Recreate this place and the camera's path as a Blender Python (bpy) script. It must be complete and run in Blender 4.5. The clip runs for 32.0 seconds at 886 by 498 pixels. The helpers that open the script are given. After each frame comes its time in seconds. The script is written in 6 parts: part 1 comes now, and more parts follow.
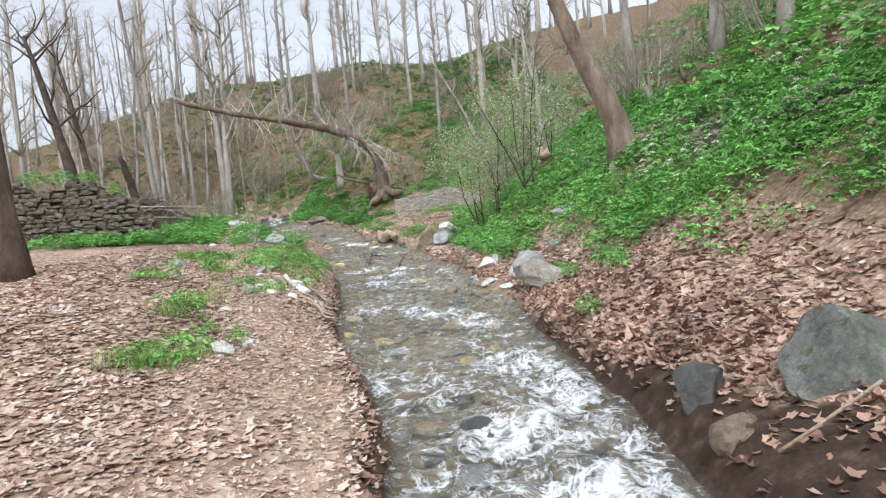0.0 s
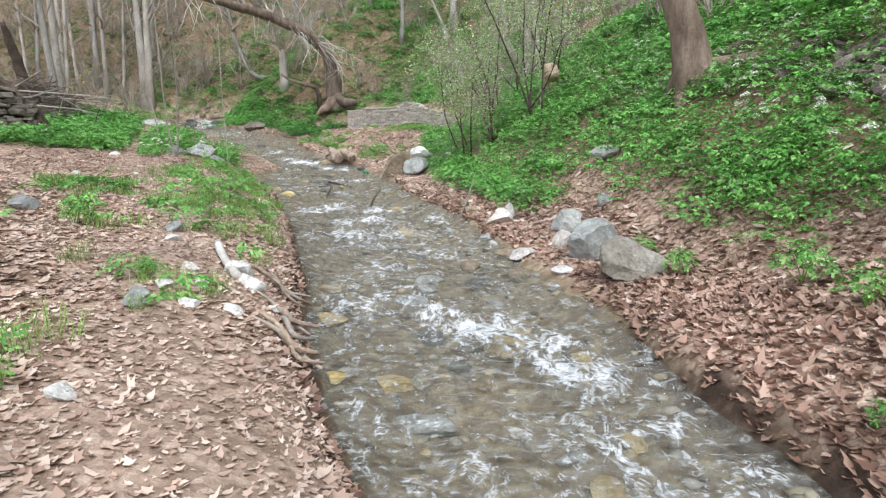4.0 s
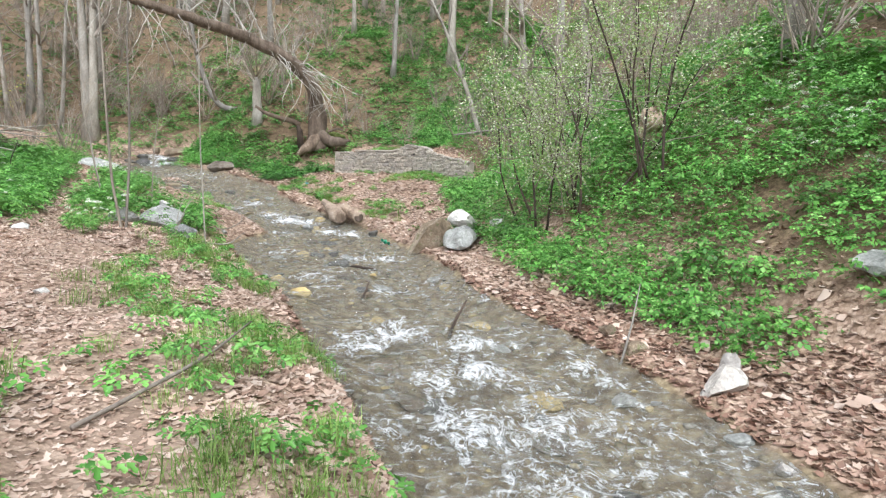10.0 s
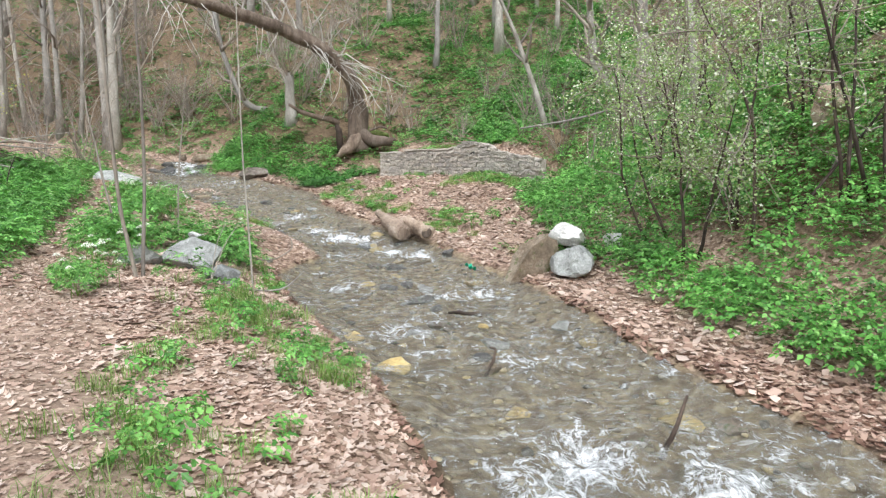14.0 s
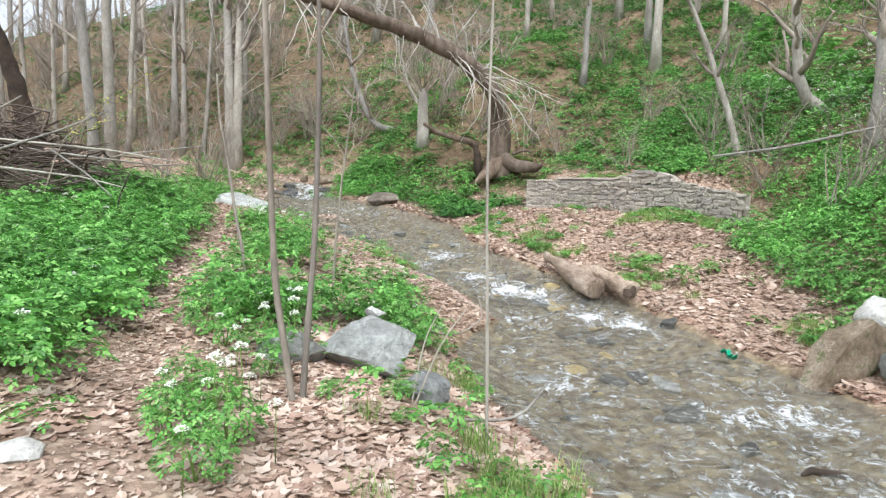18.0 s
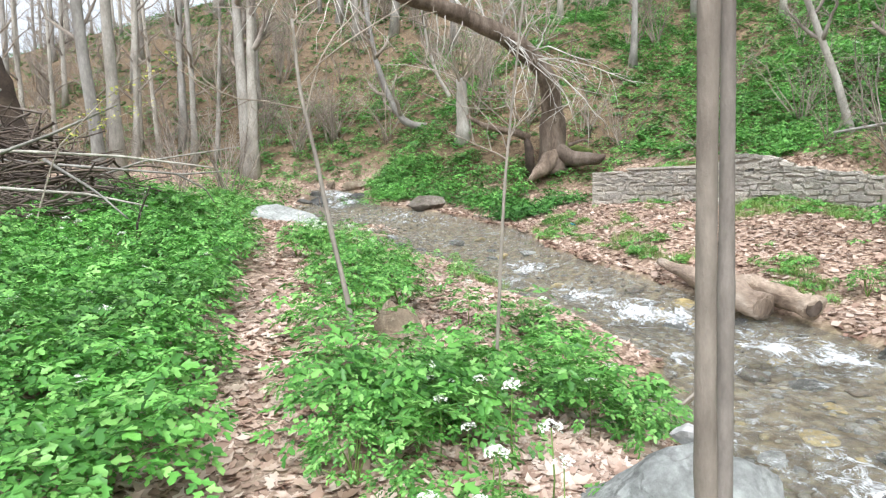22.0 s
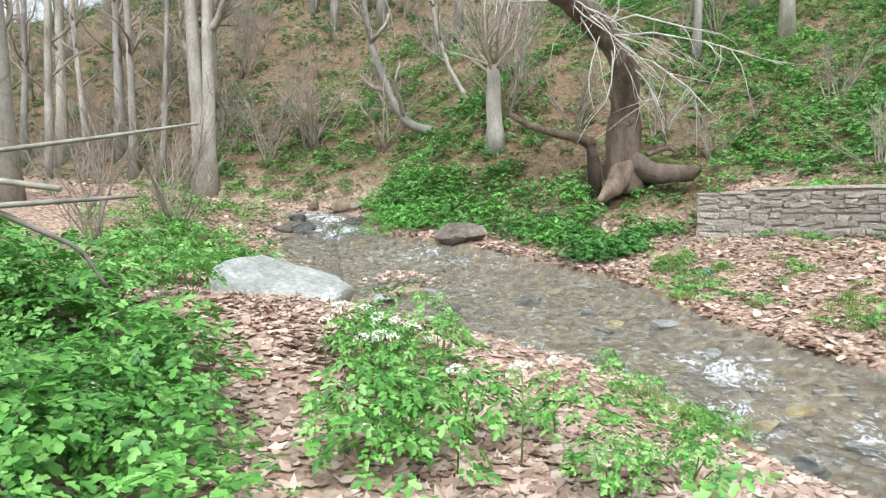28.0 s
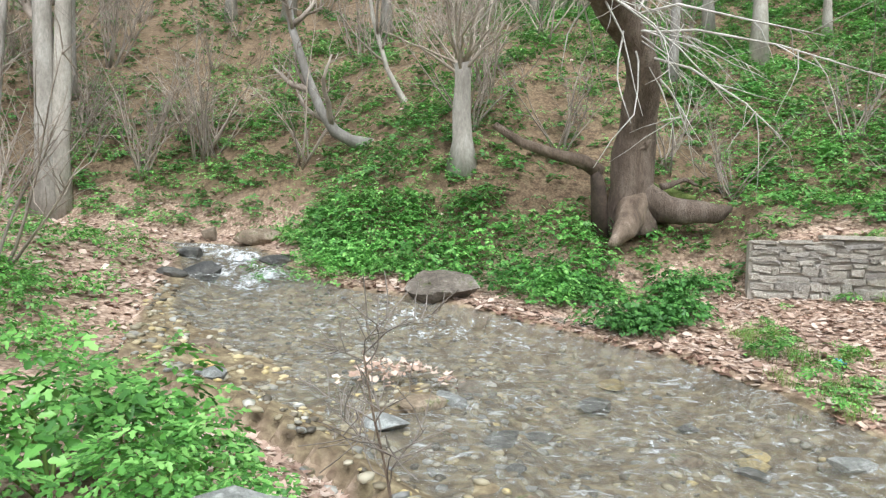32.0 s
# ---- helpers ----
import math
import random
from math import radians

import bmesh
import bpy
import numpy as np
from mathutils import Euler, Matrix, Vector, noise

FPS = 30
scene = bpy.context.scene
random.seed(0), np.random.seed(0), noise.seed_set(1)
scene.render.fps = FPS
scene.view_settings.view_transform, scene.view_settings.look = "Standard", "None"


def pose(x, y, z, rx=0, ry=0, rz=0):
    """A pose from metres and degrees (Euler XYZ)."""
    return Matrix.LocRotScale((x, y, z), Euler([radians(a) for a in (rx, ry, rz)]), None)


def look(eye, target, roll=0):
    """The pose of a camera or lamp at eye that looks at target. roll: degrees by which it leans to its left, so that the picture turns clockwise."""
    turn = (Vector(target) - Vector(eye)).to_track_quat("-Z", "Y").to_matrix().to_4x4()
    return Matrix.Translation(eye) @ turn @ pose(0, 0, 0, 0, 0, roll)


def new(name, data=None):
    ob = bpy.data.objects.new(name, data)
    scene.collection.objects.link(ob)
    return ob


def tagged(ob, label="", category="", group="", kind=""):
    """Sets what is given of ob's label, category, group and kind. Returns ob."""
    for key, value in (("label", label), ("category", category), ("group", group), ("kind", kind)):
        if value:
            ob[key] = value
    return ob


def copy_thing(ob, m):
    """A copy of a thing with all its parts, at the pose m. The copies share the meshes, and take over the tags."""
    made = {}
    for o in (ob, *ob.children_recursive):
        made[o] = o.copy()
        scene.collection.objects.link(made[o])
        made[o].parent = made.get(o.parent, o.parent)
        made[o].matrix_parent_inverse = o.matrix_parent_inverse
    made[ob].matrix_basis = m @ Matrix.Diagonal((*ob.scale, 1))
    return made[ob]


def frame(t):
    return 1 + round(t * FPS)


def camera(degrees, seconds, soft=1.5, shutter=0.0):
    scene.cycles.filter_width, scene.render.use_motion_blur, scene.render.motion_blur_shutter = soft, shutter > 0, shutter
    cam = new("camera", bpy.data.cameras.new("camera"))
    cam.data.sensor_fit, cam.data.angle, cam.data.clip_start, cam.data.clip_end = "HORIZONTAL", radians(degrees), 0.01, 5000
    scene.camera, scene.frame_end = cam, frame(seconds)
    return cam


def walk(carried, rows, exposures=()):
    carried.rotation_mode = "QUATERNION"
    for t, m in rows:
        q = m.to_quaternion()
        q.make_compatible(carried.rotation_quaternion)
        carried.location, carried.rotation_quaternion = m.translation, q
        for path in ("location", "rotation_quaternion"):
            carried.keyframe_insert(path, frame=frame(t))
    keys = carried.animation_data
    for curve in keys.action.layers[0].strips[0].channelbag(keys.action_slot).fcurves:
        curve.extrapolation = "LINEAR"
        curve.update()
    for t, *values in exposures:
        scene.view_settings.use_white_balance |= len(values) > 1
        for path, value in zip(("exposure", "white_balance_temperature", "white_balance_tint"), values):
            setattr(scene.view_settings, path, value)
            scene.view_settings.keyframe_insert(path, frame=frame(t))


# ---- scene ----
cam = camera(68.6, 32.0, 1.25)
PATH = [
    (0, (3.009, -0.364, 0.78), (2.919, 1.631, 0.677), -4.8),
    (1, (2.525, 1.213, 0.947), (2.5, 3.171, 0.54), -3.3),
    (1.5, (2.375, 1.823, 0.937), (2.336, 3.808, 0.695), -0.9),
    (2, (2.046, 2.316, 0.941), (2.124, 4.286, 0.602), 0.6),
    (2.5, (1.953, 2.711, 1.014), (1.981, 4.683, 0.682), 0.1),
    (4.5, (1.533, 4.578, 1.089), (1.73, 6.527, 0.683), 0.4),
    (5, (1.413, 5.024, 1.128), (1.693, 6.949, 0.663), 0.5),
    (5.5, (1.378, 5.623, 1.07), (1.483, 7.593, 0.743), 0.4),
    (6, (1.173, 6.098, 1.132), (1.139, 8.077, 0.842), 0.4),
    (6.5, (0.967, 6.556, 1.241), (0.96, 8.537, 0.968), -1.2),
    (7, (0.794, 7.05, 1.289), (0.799, 9.027, 0.986), -1.3),
    (7.5, (0.625, 7.584, 1.328), (0.837, 9.539, 0.966), 1.5),
    (8, (0.387, 8.034, 1.377), (0.632, 9.996, 1.074), -0.8),
    (8.5, (0.168, 8.549, 1.439), (0.351, 10.532, 1.244), -1.0),
    (9, (-0.124, 8.983, 1.505), (0.154, 10.946, 1.244), 1.3),
    (9.5, (-0.226, 9.418, 1.566), (0.096, 11.384, 1.392), 0.7),
    (10, (-0.342, 9.892, 1.531), (-0.087, 11.859, 1.279), 2.2),
    (10.5, (-0.547, 10.336, 1.543), (-0.235, 12.28, 1.19), 3.0),
    (11, (-0.649, 10.716, 1.512), (-0.357, 12.657, 1.13), 2.0),
    (11.5, (-0.714, 11.151, 1.61), (-0.407, 13.108, 1.332), 3.7),
    (12, (-0.926, 11.519, 1.622), (-0.616, 13.457, 1.238), 2.0),
    (12.5, (-1.015, 11.992, 1.614), (-0.738, 13.944, 1.278), 0.4),
    (13, (-1.092, 12.439, 1.671), (-0.928, 14.422, 1.466), 3.0),
    (13.5, (-1.276, 12.869, 1.678), (-1.085, 14.847, 1.446), 0.3),
    (14, (-1.357, 13.383, 1.673), (-1.179, 15.356, 1.404), 0.2),
    (14.5, (-1.565, 13.909, 1.636), (-1.191, 15.847, 1.316), 1.7),
    (15, (-1.719, 14.287, 1.685), (-1.506, 16.249, 1.358), 0.2),
    (15.5, (-1.836, 14.736, 1.693), (-1.733, 16.706, 1.362), 0.3),
    (17.5, (-2.816, 16.354, 1.729), (-2.736, 18.338, 1.496), 3.4),
    (18, (-3.058, 17.036, 1.754), (-3.168, 19.023, 1.555), 2.0),
    (18.5, (-3.456, 17.595, 1.684), (-3.259, 19.582, 1.567), 4.3),
    (19, (-3.731, 18.077, 1.638), (-3.704, 20.072, 1.506), 2.7),
    (19.5, (-4.035, 18.535, 1.725), (-3.998, 20.535, 1.696), 2.0),
    (20, (-4.223, 18.867, 1.733), (-3.893, 20.838, 1.635), 0.8),
    (20.5, (-4.249, 19.19, 1.693), (-3.732, 21.119, 1.582), -1.8),
    (21, (-4.272, 19.142, 1.75), (-3.677, 21.042, 1.566), -1.7),
    (21.5, (-4.314, 19.343, 1.76), (-4.043, 21.322, 1.673), -1.1),
    (22, (-4.735, 19.696, 1.7), (-4.865, 21.682, 1.505), -0.9),
    (22.5, (-4.834, 20.127, 1.724), (-5.172, 22.094, 1.594), -1.2),
    (23, (-4.967, 20.578, 1.716), (-5.228, 22.559, 1.644), 1.7),
    (23.5, (-5.142, 21.016, 1.78), (-5.327, 23.005, 1.675), 0.6),
    (24, (-5.318, 21.687, 1.74), (-5.702, 23.65, 1.716), 1.3),
    (24.5, (-5.746, 22.254, 1.782), (-5.756, 24.253, 1.83), 2.2),
    (26.5, (-6.524, 24.175, 1.831), (-6.726, 26.159, 1.677), -0.2),
    (27, (-6.525, 24.624, 1.824), (-6.541, 26.606, 1.552), 3.8),
    (27.5, (-6.837, 25.048, 1.801), (-6.982, 27.04, 1.698), 0.2),
    (28, (-6.956, 25.631, 1.921), (-6.955, 27.625, 1.768), -0.5),
    (28.5, (-7.133, 26.029, 2.031), (-6.753, 27.979, 1.798), -2.2),
    (29, (-7.248, 26.773, 2.002), (-6.64, 28.667, 1.799), -3.1),
    (29.5, (-7.35, 27.28, 1.97), (-6.732, 29.181, 1.915), -0.1),
    (30, (-7.492, 27.794, 1.987), (-7.022, 29.737, 1.947), -2.7),
    (30.5, (-7.599, 28.398, 2.019), (-7.251, 30.367, 1.951), 1.6),
    (31, (-7.753, 29.005, 2.02), (-7.319, 30.949, 1.842), 0.3),
    (31.5, (-7.909, 29.62, 2.104), (-7.57, 31.585, 1.949), -1.7),
    (32, (-8.489, 30.012, 2.155), (-8.108, 31.974, 2.075), 1.5),
]
walk(cam, [(t, look(eye, target, roll)) for t, eye, target, roll in PATH],
     [(0.0, 0.78, 5880, 9), (2.5, 0.78, 5880, 9), (6.0, 0.85, 5900, 9), (10.0, 0.97, 5950, 9), (13.0, 0.94, 5950, 9), (15.0, 0.9, 5950, 9), (18.0, 1.0, 5900, 8), (20.0, 1.19, 5900, 8), (28.0, 1.14, 5880, 7), (31.0, 1.05, 5880, 6), (32.0, 1.09, 5880, 6)])

# ---- world and light: bright overcast spring day ----
world = bpy.data.worlds.new("overcast_sky")
scene.world = world
world.use_nodes = True
wn = world.node_tree
wn.nodes.clear()
sky = wn.nodes.new("ShaderNodeTexSky")
sky.sky_type, sky.sun_disc = "NISHITA", False
sky.sun_elevation, sky.sun_rotation = radians(52), radians(205)
sky.air_density, sky.dust_density, sky.ozone_density = 1.0, 4.0, 1.0
haze = wn.nodes.new("ShaderNodeHueSaturation")
haze.inputs["Saturation"].default_value = 0.12
haze.inputs["Value"].default_value = 1.0
bg = wn.nodes.new("ShaderNodeBackground")
bg.inputs["Strength"].default_value = 0.15
wout = wn.nodes.new("ShaderNodeOutputWorld")
wn.links.new(sky.outputs[0], haze.inputs["Color"])
wn.links.new(haze.outputs[0], bg.inputs["Color"])
wn.links.new(bg.outputs[0], wout.inputs["Surface"])
sun = new("sun", bpy.data.lights.new("sun", "SUN"))
sun.data.energy, sun.data.angle, sun.data.color = 1.4, radians(20), (1.0, 0.97, 0.92)
sun.matrix_world = look((0, 0, 40), Vector((0, 0, 40)) - Vector((math.sin(radians(205)) * -0.6, math.cos(radians(205)) * 0.6, 0.8)))
scene.view_settings.exposure = 0.0


# ---- materials ----
def shader(name, rough=0.85, spec=0.3):
    m = bpy.data.materials.new(name)
    m.use_nodes = True
    n = m.node_tree
    b = n.nodes["Principled BSDF"]
    b.inputs["Roughness"].default_value = rough
    b.inputs["Specular IOR Level"].default_value = spec
    return m, n, b


def node(n, kind, **values):
    a = n.nodes.new(kind)
    for k, v in values.items():
        a.inputs[k].default_value = v
    return a


def ramp(n, source, stops):
    r = n.nodes.new("ShaderNodeValToRGB")
    e = r.color_ramp.elements
    while len(e) < len(stops):
        e.new(0.5)
    for el, (p, c) in zip(e, stops):
        el.position, el.color = p, (*c, 1)
    n.links.new(source, r.inputs[0])
    return r.outputs[0]


def mixed(n, fac, a, b, mode="MIX"):
    m = n.nodes.new("ShaderNodeMix")
    m.data_type, m.blend_type = "RGBA", mode
    for sock, v in ((m.inputs[0], fac), (m.inputs[6], a), (m.inputs[7], b)):
        if isinstance(v, (int, float)):
            sock.default_value = v
        elif isinstance(v, tuple):
            sock.default_value = (*v, 1)
        else:
            n.links.new(v, sock)
    return m.outputs[2]


def noise_of(n, scale, detail=6.0, rough=0.6, space="Object", stretch=None, wild=0.0):
    tc = n.nodes.new("ShaderNodeTexCoord")
    src = tc.outputs[space]
    if stretch:
        mp = n.nodes.new("ShaderNodeMapping")
        mp.inputs["Scale"].default_value = stretch
        n.links.new(src, mp.inputs[0])
        src = mp.outputs[0]
    t = node(n, "ShaderNodeTexNoise", Scale=scale, Detail=detail, Roughness=rough, Distortion=wild)
    n.links.new(src, t.inputs["Vector"])
    return t.outputs["Fac"]


def bump(n, b, height, strength, distance):
    u = node(n, "ShaderNodeBump", Strength=strength, Distance=distance)
    n.links.new(height, u.inputs["Height"])
    n.links.new(u.outputs[0], b.inputs["Normal"])


def attr(n, name):
    a = n.nodes.new("ShaderNodeAttribute")
    a.attribute_name = name
    return a.outputs["Fac"]


def make_grainy(name, dark, mid, light, scale, fine, rough=0.85, spec=0.25, relief=0.5, depth=0.02, stretch=None, island=False, by_object=True):
    """A natural surface: broad blotches, fine grain and relief, and a shift of its own for each piece."""
    m, n, b = shader(name, rough, spec)
    broad = noise_of(n, scale, 8, 0.6, stretch=stretch)
    grain = noise_of(n, fine, 6, 0.7, stretch=stretch)
    col = ramp(n, broad, [(0.3, dark), (0.5, mid), (0.72, light)])
    g = ramp(n, grain, [(0.25, (0.55, 0.55, 0.55)), (0.75, (1.3, 1.3, 1.3))])
    col = mixed(n, 0.8, col, g, "MULTIPLY")
    if island or by_object:
        if island:
            r = n.nodes.new("ShaderNodeNewGeometry").outputs["Random Per Island"]
        else:
            r = n.nodes.new("ShaderNodeObjectInfo").outputs["Random"]
        v = ramp(n, r, [(0.0, (0.72, 0.72, 0.74)), (1.0, (1.2, 1.18, 1.14))])
        col = mixed(n, 1.0, col, v, "MULTIPLY")
    n.links.new(col, b.inputs["Base Color"])
    bump(n, b, grain, relief, depth)
    return m


def make_rock(name, dark, mid, light, rough=0.85, spec=0.3, moss=0.0):
    """Stone: blotches, grain, dark cracks and pale lichen, moss where asked."""
    m, n, b = shader(name, rough, spec)
    broad, grain = noise_of(n, 3.2, 8, 0.65), noise_of(n, 24, 8, 0.75)
    col = ramp(n, broad, [(0.3, dark), (0.5, mid), (0.7, light)])
    col = mixed(n, 0.8, col, ramp(n, grain, [(0.28, (0.5, 0.5, 0.5)), (0.72, (1.35, 1.35, 1.35))]), "MULTIPLY")
    tc = n.nodes.new("ShaderNodeTexCoord")
    warp = node(n, "ShaderNodeTexNoise", Scale=3.5, Detail=5.0)
    n.links.new(tc.outputs["Object"], warp.inputs["Vector"])
    shift = n.nodes.new("ShaderNodeVectorMath")
    shift.operation = "MULTIPLY_ADD"
    shift.inputs[1].default_value = (0.5, 0.5, 0.5)
    n.links.new(warp.outputs["Color"], shift.inputs[0])
    n.links.new(tc.outputs["Object"], shift.inputs[2])
    cells = node(n, "ShaderNodeTexVoronoi", Scale=1.7)
    cells.feature = "DISTANCE_TO_EDGE"
    n.links.new(shift.outputs[0], cells.inputs["Vector"])
    crack = ramp(n, cells.outputs["Distance"], [(0.0, (0.0,) * 3), (0.014, (1.0,) * 3)])
    col = mixed(n, 0.35, col, mixed(n, crack, (0.45, 0.43, 0.4), (1.0, 1.0, 1.0)), "MULTIPLY")
    spots = ramp(n, noise_of(n, 9, 4, 0.6), [(0.6, (0, 0, 0)), (0.68, (1, 1, 1))])
    col = mixed(n, mixed(n, 0.45, (0, 0, 0), spots), col, tuple(min(0.85, c * 1.25 + 0.03) for c in light))
    if moss:
        patch = ramp(n, noise_of(n, 5, 6, 0.7), [(0.62 - 0.2 * moss, (0, 0, 0)), (0.72 - 0.2 * moss, (1, 1, 1))])
        col = mixed(n, patch, col, ramp(n, grain, [(0.3, (0.05, 0.07, 0.02)), (0.7, (0.14, 0.17, 0.05))]))
    v = ramp(n, n.nodes.new("ShaderNodeObjectInfo").outputs["Random"], [(0.0, (0.78, 0.78, 0.8)), (1.0, (1.18, 1.17, 1.14))])
    col = mixed(n, 1.0, col, v, "MULTIPLY")
    n.links.new(col, b.inputs["Base Color"])
    h = n.nodes.new("ShaderNodeMath")
    h.operation = "MULTIPLY_ADD"
    n.links.new(crack, h.inputs[0])
    h.inputs[1].default_value = 0.2
    n.links.new(grain, h.inputs[2])
    bump(n, b, h.outputs[0], 0.9, 0.035)
    return m


def make_leafy(name, colors, rough=0.5, light=0.25, shift=0.35):
    """Leaves: each island takes its own shade, light passes through them."""
    m, n, b = shader(name, rough, 0.35)
    r = n.nodes.new("ShaderNodeNewGeometry").outputs["Random Per Island"]
    stops = [(i / max(1, len(colors) - 1), c) for i, c in enumerate(colors)]
    col = ramp(n, r, stops)
    patch = noise_of(n, 0.9, 4, 0.6)
    col = mixed(n, 1.0, col, ramp(n, patch, [(0.3, (1 - shift,) * 3), (0.7, (1 + shift,) * 3)]), "MULTIPLY")
    n.links.new(col, b.inputs["Base Color"])
    if light:
        t = n.nodes.new("ShaderNodeBsdfTranslucent")
        n.links.new(col, t.inputs[0])
        mx = n.nodes.new("ShaderNodeMixShader")
        mx.inputs[0].default_value = light
        n.links.new(b.outputs[0], mx.inputs[1])
        n.links.new(t.outputs[0], mx.inputs[2])
        n.links.new(mx.outputs[0], n.nodes["Material Output"].inputs[0])
    return m


def make_ground():
    m, n, b = shader("leaf_litter_soil", 0.95, 0.15)
    broad, mid, fine = noise_of(n, 0.7, 6), noise_of(n, 6, 8, 0.65), noise_of(n, 38, 6, 0.7)
    tc = n.nodes.new("ShaderNodeTexCoord")
    warp = node(n, "ShaderNodeTexNoise", Scale=14.0, Detail=3.0)
    n.links.new(tc.outputs["Object"], warp.inputs["Vector"])
    shift = n.nodes.new("ShaderNodeVectorMath")
    shift.operation = "MULTIPLY_ADD"
    shift.inputs[1].default_value = (0.07, 0.07, 0.07)
    n.links.new(warp.outputs["Color"], shift.inputs[0])
    n.links.new(tc.outputs["Object"], shift.inputs[2])
    cells = node(n, "ShaderNodeTexVoronoi", Scale=17.0)
    n.links.new(shift.outputs[0], cells.inputs["Vector"])
    gray = n.nodes.new("ShaderNodeRGBToBW")
    n.links.new(cells.outputs["Color"], gray.inputs[0])
    leaf = ramp(n, gray.outputs[0], [(0.1, (0.17, 0.112, 0.082)), (0.35, (0.3, 0.21, 0.155)), (0.6, (0.42, 0.31, 0.235)), (0.85, (0.53, 0.41, 0.325))])
    leaf = mixed(n, 0.8, leaf, ramp(n, cells.outputs["Distance"], [(0.25, (1.1, 1.1, 1.1)), (0.75, (0.62, 0.59, 0.57))]), "MULTIPLY")
    leaf = mixed(n, 0.6, leaf, ramp(n, fine, [(0.3, (0.6, 0.57, 0.55)), (0.7, (1.3, 1.28, 1.25))]), "MULTIPLY")
    soil = ramp(n, mid, [(0.3, (0.2, 0.14, 0.1)), (0.7, (0.36, 0.27, 0.2))])
    soil = mixed(n, 0.7, soil, ramp(n, fine, [(0.3, (0.7, 0.7, 0.7)), (0.7, (1.25, 1.25, 1.25))]), "MULTIPLY")
    col = mixed(n, attr(n, "path"), leaf, mixed(n, 0.7, mixed(n, 0.5, soil, (0.46, 0.37, 0.295)), leaf))
    hill = ramp(n, mid, [(0.3, (0.07, 0.053, 0.037)), (0.46, (0.18, 0.13, 0.085)), (0.6, (0.24, 0.185, 0.12)), (0.75, (0.17, 0.17, 0.085))])
    hill = mixed(n, 0.8, hill, ramp(n, fine, [(0.3, (0.55, 0.53, 0.5)), (0.7, (1.3, 1.28, 1.25))]), "MULTIPLY")
    hill = mixed(n, 0.7, hill, ramp(n, cells.outputs["Distance"], [(0.2, (1.2, 1.15, 1.1)), (0.7, (0.55, 0.52, 0.5))]), "MULTIPLY")
    col = mixed(n, attr(n, "hill"), col, hill)
    col = mixed(n, attr(n, "wet"), col, ramp(n, mid, [(0.3, (0.07, 0.05, 0.03)), (0.48, (0.17, 0.13, 0.08)), (0.62, (0.29, 0.235, 0.14)), (0.78, (0.4, 0.36, 0.27))]))
    earth = ramp(n, mid, [(0.3, (0.022, 0.015, 0.01)), (0.55, (0.055, 0.036, 0.025)), (0.75, (0.12, 0.085, 0.06))])
    col = mixed(n, attr(n, "bank"), col, mixed(n, 0.7, earth, ramp(n, fine, [(0.3, (0.6, 0.6, 0.6)), (0.7, (1.3, 1.3, 1.3))]), "MULTIPLY"))
    col = mixed(n, 0.6, col, ramp(n, broad, [(0.3, (0.75, 0.74, 0.72)), (0.7, (1.2, 1.2, 1.2))]), "MULTIPLY")
    n.links.new(col, b.inputs["Base Color"])
    add = n.nodes.new("ShaderNodeMath")
    add.operation = "ADD"
    n.links.new(mid, add.inputs[0])
    n.links.new(fine, add.inputs[1])
    bump(n, b, add.outputs[0], 0.6, 0.03)
    return m


